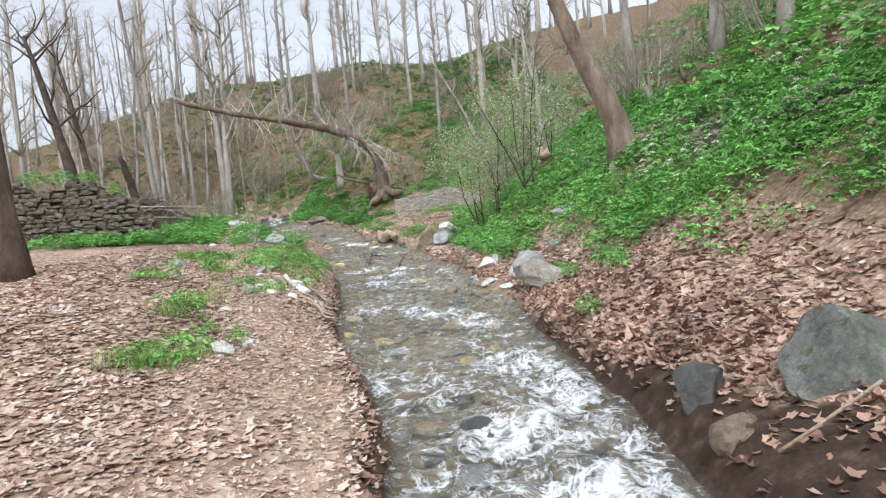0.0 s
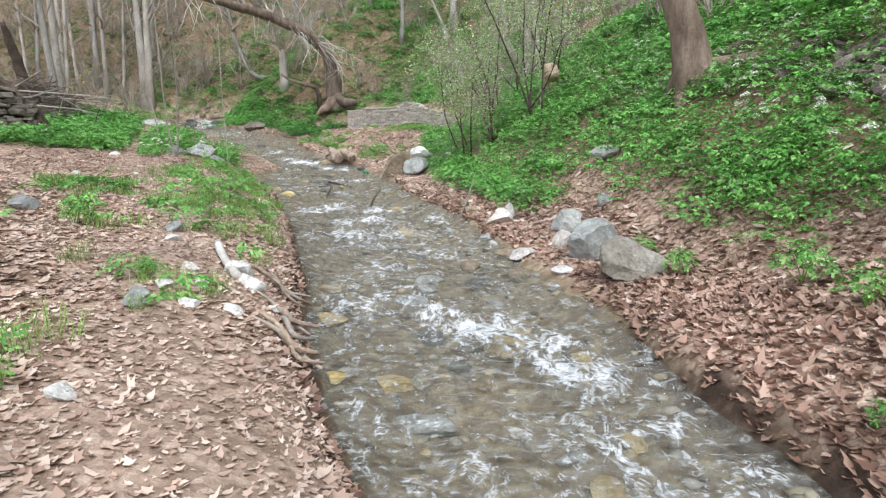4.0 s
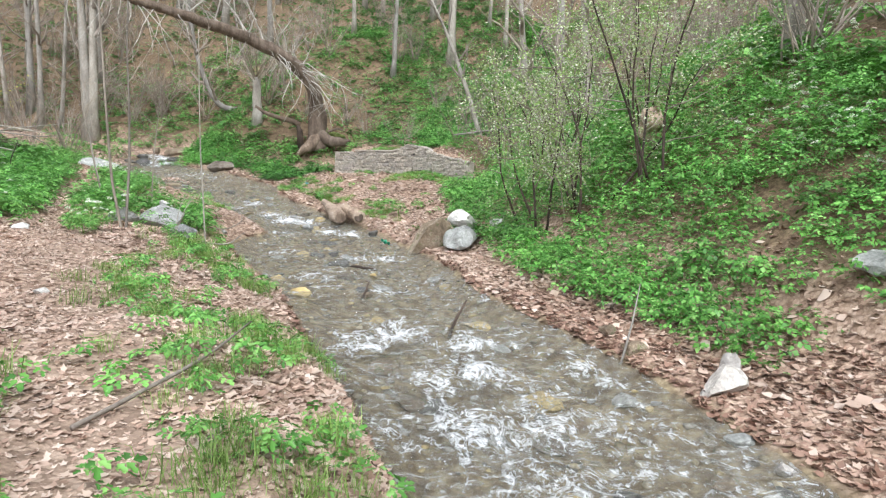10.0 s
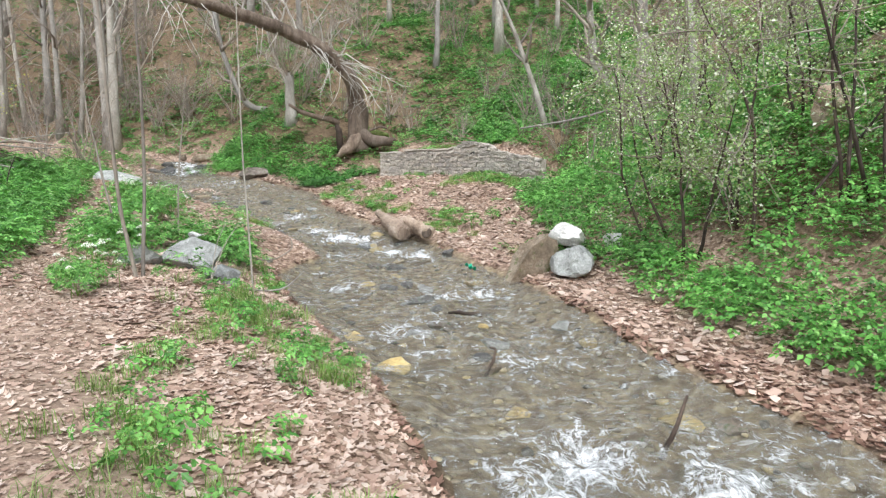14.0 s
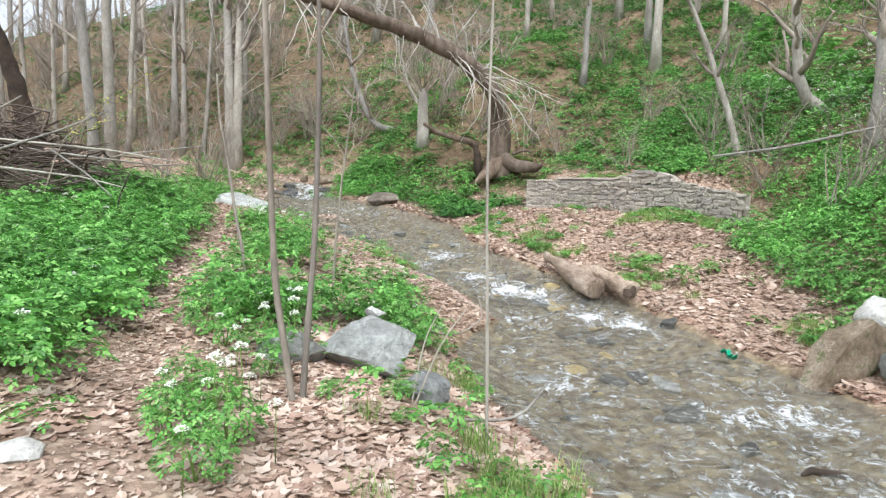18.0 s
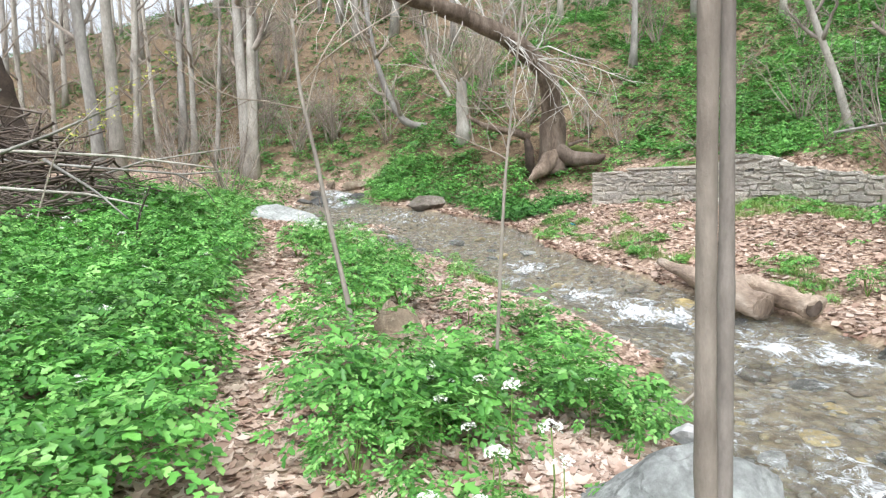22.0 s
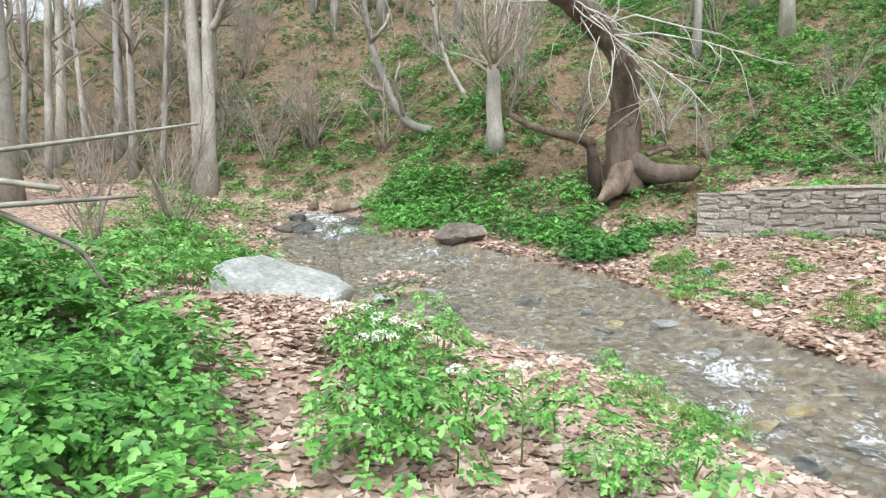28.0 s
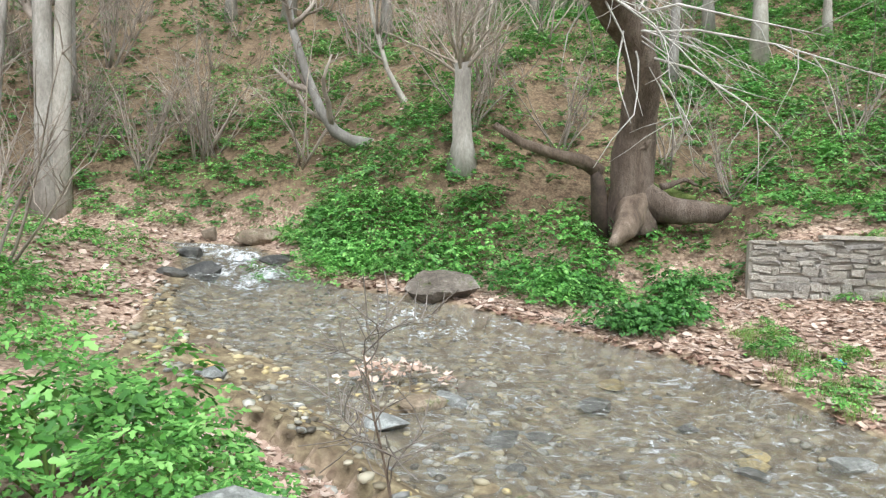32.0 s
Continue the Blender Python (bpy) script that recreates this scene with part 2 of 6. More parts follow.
def make_water():
    """Shallow running water: clear and brownish, with lacy white foam where the sheet is marked as rapids and a pale
    sky sheen painted on the crests.
    """
    m, n, b = shader("stream_water", 0.06, 0.5)
    b.inputs["IOR"].default_value = 1.33
    foam = attr(n, "foam")
    streak = noise_of(n, 2.6, 5, 0.6, stretch=(1.6, 0.8, 1), wild=1.4)
    vein = noise_of(n, 4.5, 4, 0.6, stretch=(1.3, 0.9, 1), wild=1.8)
    fine = noise_of(n, 13, 4, 0.65, stretch=(1.1, 1.0, 1), wild=0.8)
    lace = ramp(n, vein, [(0.4, (0, 0, 0)), (0.49, (1, 1, 1)), (0.58, (0, 0, 0))])
    total = None
    for source, gain in ((foam, 0.78), (streak, 2.1), (lace, 0.42), (fine, 0.75)):
        s = n.nodes.new("ShaderNodeMath")
        s.operation = "MULTIPLY_ADD"
        n.links.new(source, s.inputs[0])
        s.inputs[1].default_value = gain
        s.inputs[2].default_value = -1.74
        if total is not None:
            n.links.new(total, s.inputs[2])
        total = s.outputs[0]
    white = ramp(n, total, [(0.16, (0, 0, 0)), (0.42, (0.4, 0.4, 0.4)), (0.85, (1, 1, 1))])
    # Sky reflection on the crests is painted: paler colour here, higher opacity below.
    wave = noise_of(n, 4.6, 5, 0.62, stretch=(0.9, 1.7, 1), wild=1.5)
    body_sheen = ramp(n, wave, [(0.34, (0.15, 0.142, 0.115)), (0.52, (0.27, 0.264, 0.228)), (0.66, (0.47, 0.47, 0.445)), (0.77, (0.74, 0.75, 0.75))])
    col = mixed(n, white, body_sheen, (0.8, 0.815, 0.83))
    n.links.new(col, b.inputs["Base Color"])
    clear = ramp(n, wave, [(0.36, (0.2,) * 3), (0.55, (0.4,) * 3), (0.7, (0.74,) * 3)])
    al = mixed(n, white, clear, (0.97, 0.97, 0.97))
    n.links.new(al, b.inputs["Alpha"])
    rg = ramp(n, white, [(0.0, (0.07,) * 3), (1.0, (0.6,) * 3)])
    n.links.new(rg, b.inputs["Roughness"])
    height = n.nodes.new("ShaderNodeMath")
    height.operation = "MULTIPLY_ADD"
    n.links.new(fine, height.inputs[0])
    height.inputs[1].default_value = 0.35
    n.links.new(wave, height.inputs[2])
    bump(n, b, height.outputs[0], 1.0, 0.09)
    return m


GROUND, WATER = make_ground(), make_water()
BARK = make_grainy("brown_bark", (0.09, 0.066, 0.05), (0.19, 0.143, 0.108), (0.32, 0.255, 0.205), 3.2, 24, 0.9, 0.2, 1.0, 0.06, (1, 1, 0.35))
PALE_BARK = make_grainy("grey_bark", (0.19, 0.17, 0.145), (0.33, 0.305, 0.265), (0.47, 0.445, 0.4), 2.0, 20, 0.9, 0.2, 0.5, 0.02, (1, 1, 0.4))
SAPBARK = make_grainy("sapling_bark", (0.17, 0.145, 0.12), (0.28, 0.245, 0.205), (0.4, 0.36, 0.31), 2.0, 20, 0.9, 0.2, 0.5, 0.02, (1, 1, 0.4))
TWIG = make_grainy("twig_bark", (0.17, 0.14, 0.112), (0.3, 0.255, 0.21), (0.45, 0.4, 0.34), 1.5, 30, 0.9, 0.2, 0.3, 0.01)
DARK_BARK = make_grainy("dark_wet_wood", (0.03, 0.022, 0.017), (0.07, 0.05, 0.038), (0.13, 0.095, 0.07), 3, 25, 0.8, 0.3, 0.6, 0.02)
BRUSHWOOD = make_grainy("dead_brushwood", (0.05, 0.035, 0.027), (0.13, 0.1, 0.08), (0.26, 0.22, 0.185), 1.5, 30, 0.9, 0.2, 0.3, 0.01, island=True)
SHOOT = make_grainy("pale_dead_shoot", (0.3, 0.27, 0.23), (0.46, 0.43, 0.38), (0.62, 0.59, 0.54), 2, 30, 0.9, 0.2, 0.3, 0.01, by_object=False)
LOGWOOD = make_grainy("weathered_log_wood", (0.2, 0.14, 0.1), (0.42, 0.32, 0.24), (0.6, 0.5, 0.4), 2.6, 22, 0.85, 0.25, 1.0, 0.05, (1, 0.35, 1))
GREYROCK = make_rock("grey_boulder", (0.19, 0.194, 0.18), (0.32, 0.325, 0.305), (0.46, 0.465, 0.44))
TANROCK = make_rock("tan_boulder", (0.12, 0.09, 0.06), (0.24, 0.185, 0.13), (0.38, 0.32, 0.25), moss=0.35)
WHITEROCK = make_rock("white_stone", (0.38, 0.34, 0.3), (0.54, 0.5, 0.455), (0.68, 0.65, 0.61))
MOSSROCK = make_rock("mossy_grey_boulder", (0.11, 0.113, 0.095), (0.2, 0.205, 0.175), (0.33, 0.335, 0.295), moss=0.35)
SANDROCK = make_rock("sandy_boulder", (0.19, 0.165, 0.13), (0.32, 0.29, 0.24), (0.46, 0.43, 0.37), moss=0.2)
CHALK = make_rock("chalk_white_stone", (0.48, 0.45, 0.41), (0.7, 0.68, 0.64), (0.84, 0.83, 0.8))
DARKROCK = make_rock("dark_wet_rock", (0.03, 0.03, 0.028), (0.075, 0.072, 0.065), (0.15, 0.14, 0.12), rough=0.5, spec=0.5)
YELROCK = make_rock("yellow_stone", (0.36, 0.25, 0.09), (0.5, 0.38, 0.16), (0.6, 0.5, 0.26), rough=0.6)
RUBBLE = make_rock("earthy_rubble", (0.07, 0.058, 0.045), (0.15, 0.125, 0.1), (0.27, 0.235, 0.2), moss=0.2)
WALLSTONE = make_rock("wall_stone", (0.29, 0.255, 0.215), (0.42, 0.38, 0.325), (0.55, 0.505, 0.44), moss=0.1)
MOSS = make_grainy("green_moss", (0.05, 0.07, 0.02), (0.1, 0.13, 0.035), (0.2, 0.21, 0.08), 6, 40, 0.95, 0.1, 0.9, 0.02, by_object=False)
MORTAR = make_grainy("wall_mortar", (0.31, 0.272, 0.23), (0.41, 0.365, 0.31), (0.51, 0.46, 0.4), 4.0, 30, 0.95, 0.15, 0.6, 0.01, by_object=False)
HERB = make_leafy("herb_leaf", [(0.06, 0.17, 0.032), (0.1, 0.27, 0.046), (0.155, 0.37, 0.07), (0.28, 0.51, 0.14)], 0.38, 0.28)
HERB_DARK = make_leafy("shaded_ivy_leaf", [(0.045, 0.13, 0.03), (0.075, 0.21, 0.04), (0.13, 0.31, 0.065)], 0.45, 0.25)
GRASS = make_leafy("grass_blade", [(0.12, 0.21, 0.04), (0.2, 0.32, 0.065), (0.3, 0.4, 0.13)], 0.55, 0.35)
BLOSSOM = make_leafy("white_petals", [(0.7, 0.72, 0.6), (0.82, 0.82, 0.75)], 0.7, 0.2, 0.1)
YOUNG = make_leafy("young_leaf", [(0.2, 0.32, 0.08), (0.3, 0.43, 0.13), (0.42, 0.52, 0.22), (0.8, 0.8, 0.68)], 0.5, 0.4, 0.2)
DRYLEAF = make_leafy("dry_fallen_leaf", [(0.26, 0.165, 0.118), (0.37, 0.252, 0.19), (0.46, 0.335, 0.26), (0.52, 0.4, 0.32), (0.6, 0.49, 0.41)], 0.75, 0.12, 0.28)
WETLEAF = make_leafy("wet_fallen_leaf", [(0.12, 0.065, 0.045), (0.21, 0.122, 0.085), (0.31, 0.195, 0.142), (0.42, 0.29, 0.22)], 0.5, 0.08, 0.3)
PEBBLE = make_leafy("wet_pebble", [(0.05, 0.045, 0.035), (0.16, 0.13, 0.09), (0.28, 0.24, 0.15), (0.2, 0.2, 0.19), (0.42, 0.33, 0.15), (0.38, 0.37, 0.34)], 0.45, 0.0, 0.2)
GREENBAG = make_grainy("green_plastic", (0.01, 0.2, 0.1), (0.015, 0.32, 0.17), (0.03, 0.42, 0.24), 8, 60, 0.35, 0.5, 0.2, 0.005, by_object=False)
BLUEBAG = make_grainy("blue_plastic", (0.05, 0.25, 0.45), (0.08, 0.36, 0.6), (0.15, 0.45, 0.7), 8, 60, 0.35, 0.5, 0.2, 0.005, by_object=False)


# ---- building helpers ----
def mesh_of(name, verts, faces, material, smooth=False):
    me = bpy.data.meshes.new(name)
    me.from_pydata([tuple(v) for v in verts], [], [tuple(f) for f in faces])
    me.materials.append(material)
    if smooth:
        me.shade_smooth()
    me.update()
    return me


def mesh_np(name, verts, tris, material, smooth=False):
    """A large triangle mesh straight from arrays."""
    me = bpy.data.meshes.new(name)
    nv, nt = len(verts), len(tris)
    me.vertices.add(nv)
    me.vertices.foreach_set("co", np.ascontiguousarray(verts, dtype=np.float32).ravel())
    me.loops.add(nt * 3)
    me.loops.foreach_set("vertex_index", np.ascontiguousarray(tris, dtype=np.int32).ravel())
    me.polygons.add(nt)
    me.polygons.foreach_set("loop_start", np.arange(nt, dtype=np.int32) * 3)
    me.materials.append(material)
    me.update(calc_edges=True)
    if smooth:
        me.shade_smooth()
    return me


def part_mesh(name, me, parent, label="", m=None):
    ob = new(name, me)
    ob.parent = parent
    if m is not None:
        ob.matrix_basis = m
    if label:
        tagged(ob, label)
    return ob


def part(name, bm, material, parent, label=""):
    me = bpy.data.meshes.new(name)
    bm.to_mesh(me)
    bm.free()
    me.materials.append(material)
    me.shade_smooth()
    return part_mesh(name, me, parent, label)


# ---- the lie of the land ----
LEFT_EDGE = [(3.6, -30), (3.1, -6), (2.58, 1.62), (2.25, 4.36), (1.81, 6.03), (1.17, 7.93), (0.69, 10.03), (0.5, 11.45), (0.05, 13.51), (-0.42, 15.76), (-0.91, 17.47), (-1.45, 19.88),
             (-2.3, 22.05), (-2.94, 23.82), (-3.32, 25.46), (-3.05, 26.38), (-2.68, 27.09), (-3.3, 28.83), (-4.39, 30.44), (-4.97, 32.19), (-6.44, 33.14), (-7.95, 33.99), (-8.59, 34.98),
             (-10.4, 37.0), (-10.75, 39.6), (-10.8, 41.9), (-11.5, 44.7), (-20, 47.5), (-40, 52), (-90, 60)]
RIGHT_EDGE = [(6.0, -30), (4.9, -6), (4.43, 1.07), (4.22, 4.58), (4.01, 6.59), (3.79, 8.44), (3.7, 10.65), (3.3, 12.65), (3.04, 15.05), (2.74, 16.87), (2.05, 18.7), (1.59, 20.28),
              (1.44, 22.26), (0.97, 24.55), (0.4, 26.38), (-0.16, 28.4), (-1.15, 30.01), (-1.91, 31.68), (-2.79, 33.14), (-3.32, 34.4), (-3.6, 35.95), (-4.06, 37.4), (-5.0, 38.5),
              (-6.8, 39.9), (-8.2, 40.8), (-9.0, 42.2), (-9.9, 44.6), (-20, 49), (-40, 54.5), (-90, 63)]
SLOPE_TOE = [(10, -40), (8.0, -6), (6.2, 3), (5.5, 9), (4.75, 16), (3.4, 22), (3.0, 26), (3.3, 31), (4.1, 33.6), (3.0, 35.6), (2.0, 36.8), (-0.1, 39.4), (-1.6, 40.2), (-3.2, 40.5), (-6.0, 41.3), (-7.9, 42.4), (-8.6, 43.4),
             (-9.3, 45.4), (-12.0, 47.3), (-20, 50.5), (-40, 56), (-90, 65)]
LEVELS = [(-60, -2.3), (-20, -1.45), (0, -1.0), (4, -0.88), (10, -0.79), (15, -0.73), (17, -0.64), (18.5, -0.53), (22, -0.45), (25, -0.44), (28, -0.33), (31.3, -0.08), (33.5, 0.18), (35, 0.3), (37, 0.5), (38.4, 0.62), (39.3, 0.85), (41, 1.1), (44, 1.5), (70, 3.0)]
BANK_LEVELS = [(-60, -2.4), (-20, -1.6), (0, -1.18), (4, -1.02), (7, -0.78), (10, -0.6), (18, -0.5), (25, -0.38), (28, -0.25), (31.3, 0.08), (33.5, 0.38), (38.4, 0.62), (39.3, 0.85), (41, 1.1), (44, 1.5), (70, 3.0)]
TRACK = [(3.4, -20), (2.9, 0.3), (2.5, 1.6), (1.9, 3.4), (1.5, 5.0), (1.1, 6.2), (0.3, 8.2), (-0.3, 9.9), (-0.9, 11.8), (-1.5, 13.4), (-2.0, 14.8), (-2.9, 16.4), (-3.7, 18.0), (-4.3, 19.2),
         (-5.0, 20.6), (-5.6, 22.0), (-6.4, 23.9), (-6.95, 25.6), (-7.35, 27.0), (-7.7, 28.4), (-8.2, 29.5), (-10.4, 31), (-14, 34), (-30, 42)]
WALL_LINE = [(3.7, 33.9), (2.7, 35.05), (1.7, 36.1), (0.6, 37.5), (-0.54, 39.0), (-1.5, 39.55)]


def water_level(y):
    return np.interp(y, [a for a, _ in LEVELS], [b for _, b in LEVELS])


def bank_level(y, far, reach):
    """The level from which a bank rises: the water's at its edge, that of the flat land further off."""
    k = smooth(0.0, reach, far)
    return water_level(y) * (1 - k) + np.interp(y, [a for a, _ in BANK_LEVELS], [b for _, b in BANK_LEVELS]) * k


def from_line(px, py, line):
    """Distance to a broken line, on which side (+ is right of its course), and the spot on it that lies about nearest."""
    best = np.full(px.shape, 1e9)
    side = np.zeros(px.shape)
    wx, wy, ws = np.zeros(px.shape), np.zeros(px.shape), np.zeros(px.shape)
    for (ax, ay), (bx, by) in zip(line, line[1:]):
        dx, dy = bx - ax, by - ay
        t = np.clip(((px - ax) * dx + (py - ay) * dy) / (dx * dx + dy * dy), 0, 1)
        qx, qy = ax + t * dx, ay + t * dy
        d = np.hypot(px - qx, py - qy)
        near = d < best - 1e-9
        best = np.where(near, d, best)
        side = np.where(near, np.sign(dy * (px - ax) - dx * (py - ay)), side)
        w = min(math.hypot(dx, dy), 4.0) / (d + 0.05) ** 6
        wx, wy, ws = wx + w * qx, wy + w * qy, ws + w
    return best, side, wx / ws, wy / ws


def unevenness(x, y, size):
    s = 0
    for k, (a, b, c, w) in enumerate(((1.0, 0.37, 0.3, 1), (-0.45, 1.1, 1.9, 0.8), (1.9, 1.3, 4.1, 0.45), (-2.3, 1.7, 2.2, 0.4), (3.7, -3.1, 0.6, 0.25), (4.9, 3.9, 5.0, 0.2))):
        s = s + w * np.sin((a * x + b * y) / size + c + 0.7 * np.sin((b * x - a * y) / size * 0.8 + k))
    return s


def smooth(a, b, v):
    t = np.clip((v - a) / (b - a), 0, 1)
    return t * t * (3 - 2 * t)


def land(x, y, full=False):
    """Height of the ground; full gives the masks for its material as well."""
    x, y = np.atleast_1d(np.asarray(x, float)), np.atleast_1d(np.asarray(y, float))
    dl, sl, lx, ly = from_line(x, y, LEFT_EDGE)
    dr, sr, rx, ry = from_line(x, y, RIGHT_EDGE)
    dt, st, tx, ty = from_line(x, y, SLOPE_TOE)
    left, right = sl < 0, sr > 0
    wob = unevenness(x, y, 0.55) * 0.03 + unevenness(x, y, 2.3) * 0.05
    # left bank: a cut edge downstream, an easy slope higher up
    steep = 1 - smooth(15, 18, ly)
    a = np.interp(dl, [0, 0.12, 0.5, 1.0, 2.5, 5, 10, 40, 300], [0, 0.26, 0.42, 0.58, 0.8, 0.95, 1.2, 3.6, 30.0])
    b = np.interp(dl, [0, 0.3, 0.8, 1.5, 2.5, 5, 10, 40, 300], [0, 0.1, 0.32, 0.58, 0.78, 0.95, 1.2, 3.6, 30.0])
    c = np.interp(dl, [0, 0.5, 1.5, 2.5, 5, 10, 40, 300], [0, 0.12, 0.34, 0.6, 0.95, 1.2, 3.6, 30.0])
    easy = smooth(28, 31.5, ly)
    b = b * (1 - easy) + c * easy
    zl = bank_level(ly, dl, 0.5) + a * steep + b * (1 - steep) + wob * np.clip(dl / 0.8, 0, 1)
    # right bank: shelf of leaves, then the hillside
    shelf = np.interp(dr, [0, 0.2, 0.6, 1.2, 2, 3, 6, 12], [0, 0.08, 0.14, 0.22, 0.42, 0.68, 0.92, 1.1]) * (1 - 0.3 * smooth(32, 35, ry))
    undercut = (1 - smooth(8.5, 11.0, ry)) * np.interp(dr, [0, 0.1, 0.3, 0.5, 0.9, 1.6, 2.4, 5], [0, 0.14, 0.2, 0.24, 0.42, 0.5, 0.45, 0.26])
    crest = 20 + 9 * smooth(-6, 12, x) - 9 * smooth(-27, -50, x)
    up = np.where(st > 0, dt, 0)
    rate = 0.62 + 0.22 * smooth(3, -8, x)
    hill = crest * np.tanh(rate * up / crest)
    dw, sw, wx, wy = from_line(x, y, WALL_LINE)
    behind = (sw > 0) * (dw > 0.14) * np.clip((dw - 0.1) * 8, 0, 1) * np.clip(3.0 - dw, 0, 1) * smooth(33.9, 34.8, wy) * (1 - smooth(39.2, 39.6, wy))
    hill = np.maximum(hill, behind * (0.75 + 0.4 * dw))
    zr = bank_level(ry, dr, 2.2) + shelf + undercut + hill + wob * np.clip(dr / 0.8, 0, 1) * (1 + 1.5 * smooth(1, 8, up))
    # bed
    inner = np.minimum(dl, dr)
    zb = water_level(0.5 * (ly + ry)) - 0.05 - 0.22 * smooth(0, 0.7, inner) + 0.035 * unevenness(x, y, 0.3) * smooth(0, 0.4, inner)
    pool = smooth(-6.0, -7.5, x) * smooth(32.5, 33.5, y) * (1 - smooth(37.5, 38.5, y))
    zb = zb + 0.17 * pool
    z = np.where(left, zl, np.where(right, zr, zb))
    if not full:
        return z
    dp, _, _, _ = from_line(x, y, TRACK)
    path = (1 - smooth(0.25, 0.75, dp + 0.12 * unevenness(x, y, 0.7))) * left
    wet = np.where(left, 1 - smooth(0.0, 0.14, dl), np.where(right, 1 - smooth(0, 0.03 + 0.17 * smooth(9, 11, ry), dr), 1.0))
    bank = left * (1 - smooth(17, 20, ly)) * (1 - smooth(0.08, 0.24, dl)) + right * (1 - smooth(9, 11, ry)) * (1 - smooth(0.1 + 0.45 * (1 - smooth(3.6, 5.4, ry)), 0.24 + 0.5 * (1 - smooth(3.6, 5.4, ry)), dr + 0.1 * unevenness(x, y, 0.35)))
    bed = ~left & ~right
    bank = np.maximum(bank, bed * np.maximum((1 - smooth(0.05, 0.3, dr)) * (1 - smooth(9, 11, ry)), (1 - smooth(0.0, 0.14, dl)) * (1 - smooth(17, 20, ly))))
    return z, path, wet, smooth(0.1, 1.3, up) * right, bank


def ground_z(x, y):
    return float(land(x, y)[0])


def build_ground():
    xs = np.concatenate([-16 - np.geomspace(0.3, 900, 60)[::-1], np.arange(-16, 8.5, 0.14), 8.5 + np.geomspace(0.25, 900, 60)])
    ys = np.concatenate([-2 - np.geomspace(0.3, 900, 40)[::-1], np.arange(-2, 44, 0.15), 44 + np.geomspace(0.25, 900, 70)])
    gx, gy = np.meshgrid(xs, ys)
    z, path, wet, hill, bank = land(gx.ravel(), gy.ravel(), True)
    verts = np.stack([gx.ravel(), gy.ravel(), z], -1)
    nx, ny = len(xs), len(ys)
    i = (np.arange(ny - 1)[:, None] * nx + np.arange(nx - 1)[None]).ravel()
    tris = np.concatenate([np.stack([i, i + 1, i + nx + 1], -1), np.stack([i, i + nx + 1, i + nx], -1)])
    me = mesh_np("ground", verts, tris, GROUND, True)
    for key, values in (("path", path), ("wet", wet), ("hill", hill), ("bank", bank)):
        me.attributes.new(key, "FLOAT", "POINT").data.foreach_set("value", values.astype(np.float32))
    ob = new("ground", me)
    return tagged(ob, "brown leaf-littered earth banks, worn footpath and wooded hillside", "ground", kind="structure")


RAPIDS = [(3.9, 2.6, 0.7, 1.03), (3.45, 2.82, 0.9, 0.86), (3.7, 3.4, 0.8, 1.07), (3, 3.4, 0.6, 0.82), (4, 4.25, 0.7, 1.16), (3.4, 4.4, 0.8, 0.99), (3.75, 5.2, 0.8, 1.16), (2.44, 5.51, 0.4, 0.85), (2.58, 5.91, 0.5, 0.52), (1.98, 6.03, 0.35, 0.8), (3.5, 6.2, 0.75, 1.07), (3.3, 6.9, 0.7, 0.86),
          (3, 7.6, 0.5, 0.69), (3.21, 9.09, 0.45, 0.88), (2.8, 9.5, 0.45, 0.88), (2.33, 9.99, 0.5, 0.97), (1.85, 10.5, 0.45, 0.88), (1.37, 10.98, 0.5, 0.92), (1.4, 12.6, 0.5, 0.6), (2.2, 13.4, 0.5, 0.6), (1.6, 14.2, 0.5, 0.56), (0.9, 14.3, 0.5, 0.64), (2.1, 15.13, 0.4, 0.6), (0.1, 15.31, 0.35, 0.72),
          (0.63, 15.39, 0.5, 0.8), (1.38, 15.39, 0.5, 0.92), (1.34, 15.95, 0.35, 0.68), (1.38, 16.37, 0.4, 0.8), (0.54, 16.38, 0.35, 0.8), (2.23, 16.7, 0.25, 0.9), (0.96, 16.78, 0.35, 0.95), (-0.23, 17.58, 0.28, 0.9), (1.04, 17.66, 0.35, 1.1), (0.18, 17.99, 0.32, 1.05), (0.13, 20.2, 0.3, 0.75), (-1.13, 21.39, 0.3, 0.8),
          (-0.27, 23.4, 0.3, 0.8), (0.43, 23.57, 0.35, 1), (-1.89, 24.3, 0.36, 0.95), (0.27, 24.62, 0.25, 0.7), (-2.33, 27.28, 0.32, 1.2), (-0.6, 27.43, 0.36, 1.25), (-1.1, 27.78, 0.38, 1.3), (-1.95, 29.2, 0.36, 1.2), (-2.46, 29.4, 0.42, 1.3), (-3.1, 30.46, 0.35, 0.9), (-4.36, 31.4, 0.35, 0.8), (-3.95, 32.39, 0.35, 0.8),
          (-6.2, 38.6, 0.5, 0.45), (-7.6, 39.2, 0.5, 0.5), (-9.7, 41, 0.6, 0.7), (-9.4, 41.7, 0.55, 0.8), (-10, 42.2, 0.6, 1), (-9.8, 43.2, 0.6, 1), (-10.4, 43.8, 0.6, 0.95), (-10.8, 44.8, 0.6, 0.9)]


def build_water():
    # matched stretches of both edges, so that the rows of the sheet run across the stream
    pairs = list(zip(LEFT_EDGE, RIGHT_EDGE))
    le, re = np.array([p[0] for p in pairs]), np.array([p[1] for p in pairs])
    mid = (le + re) / 2
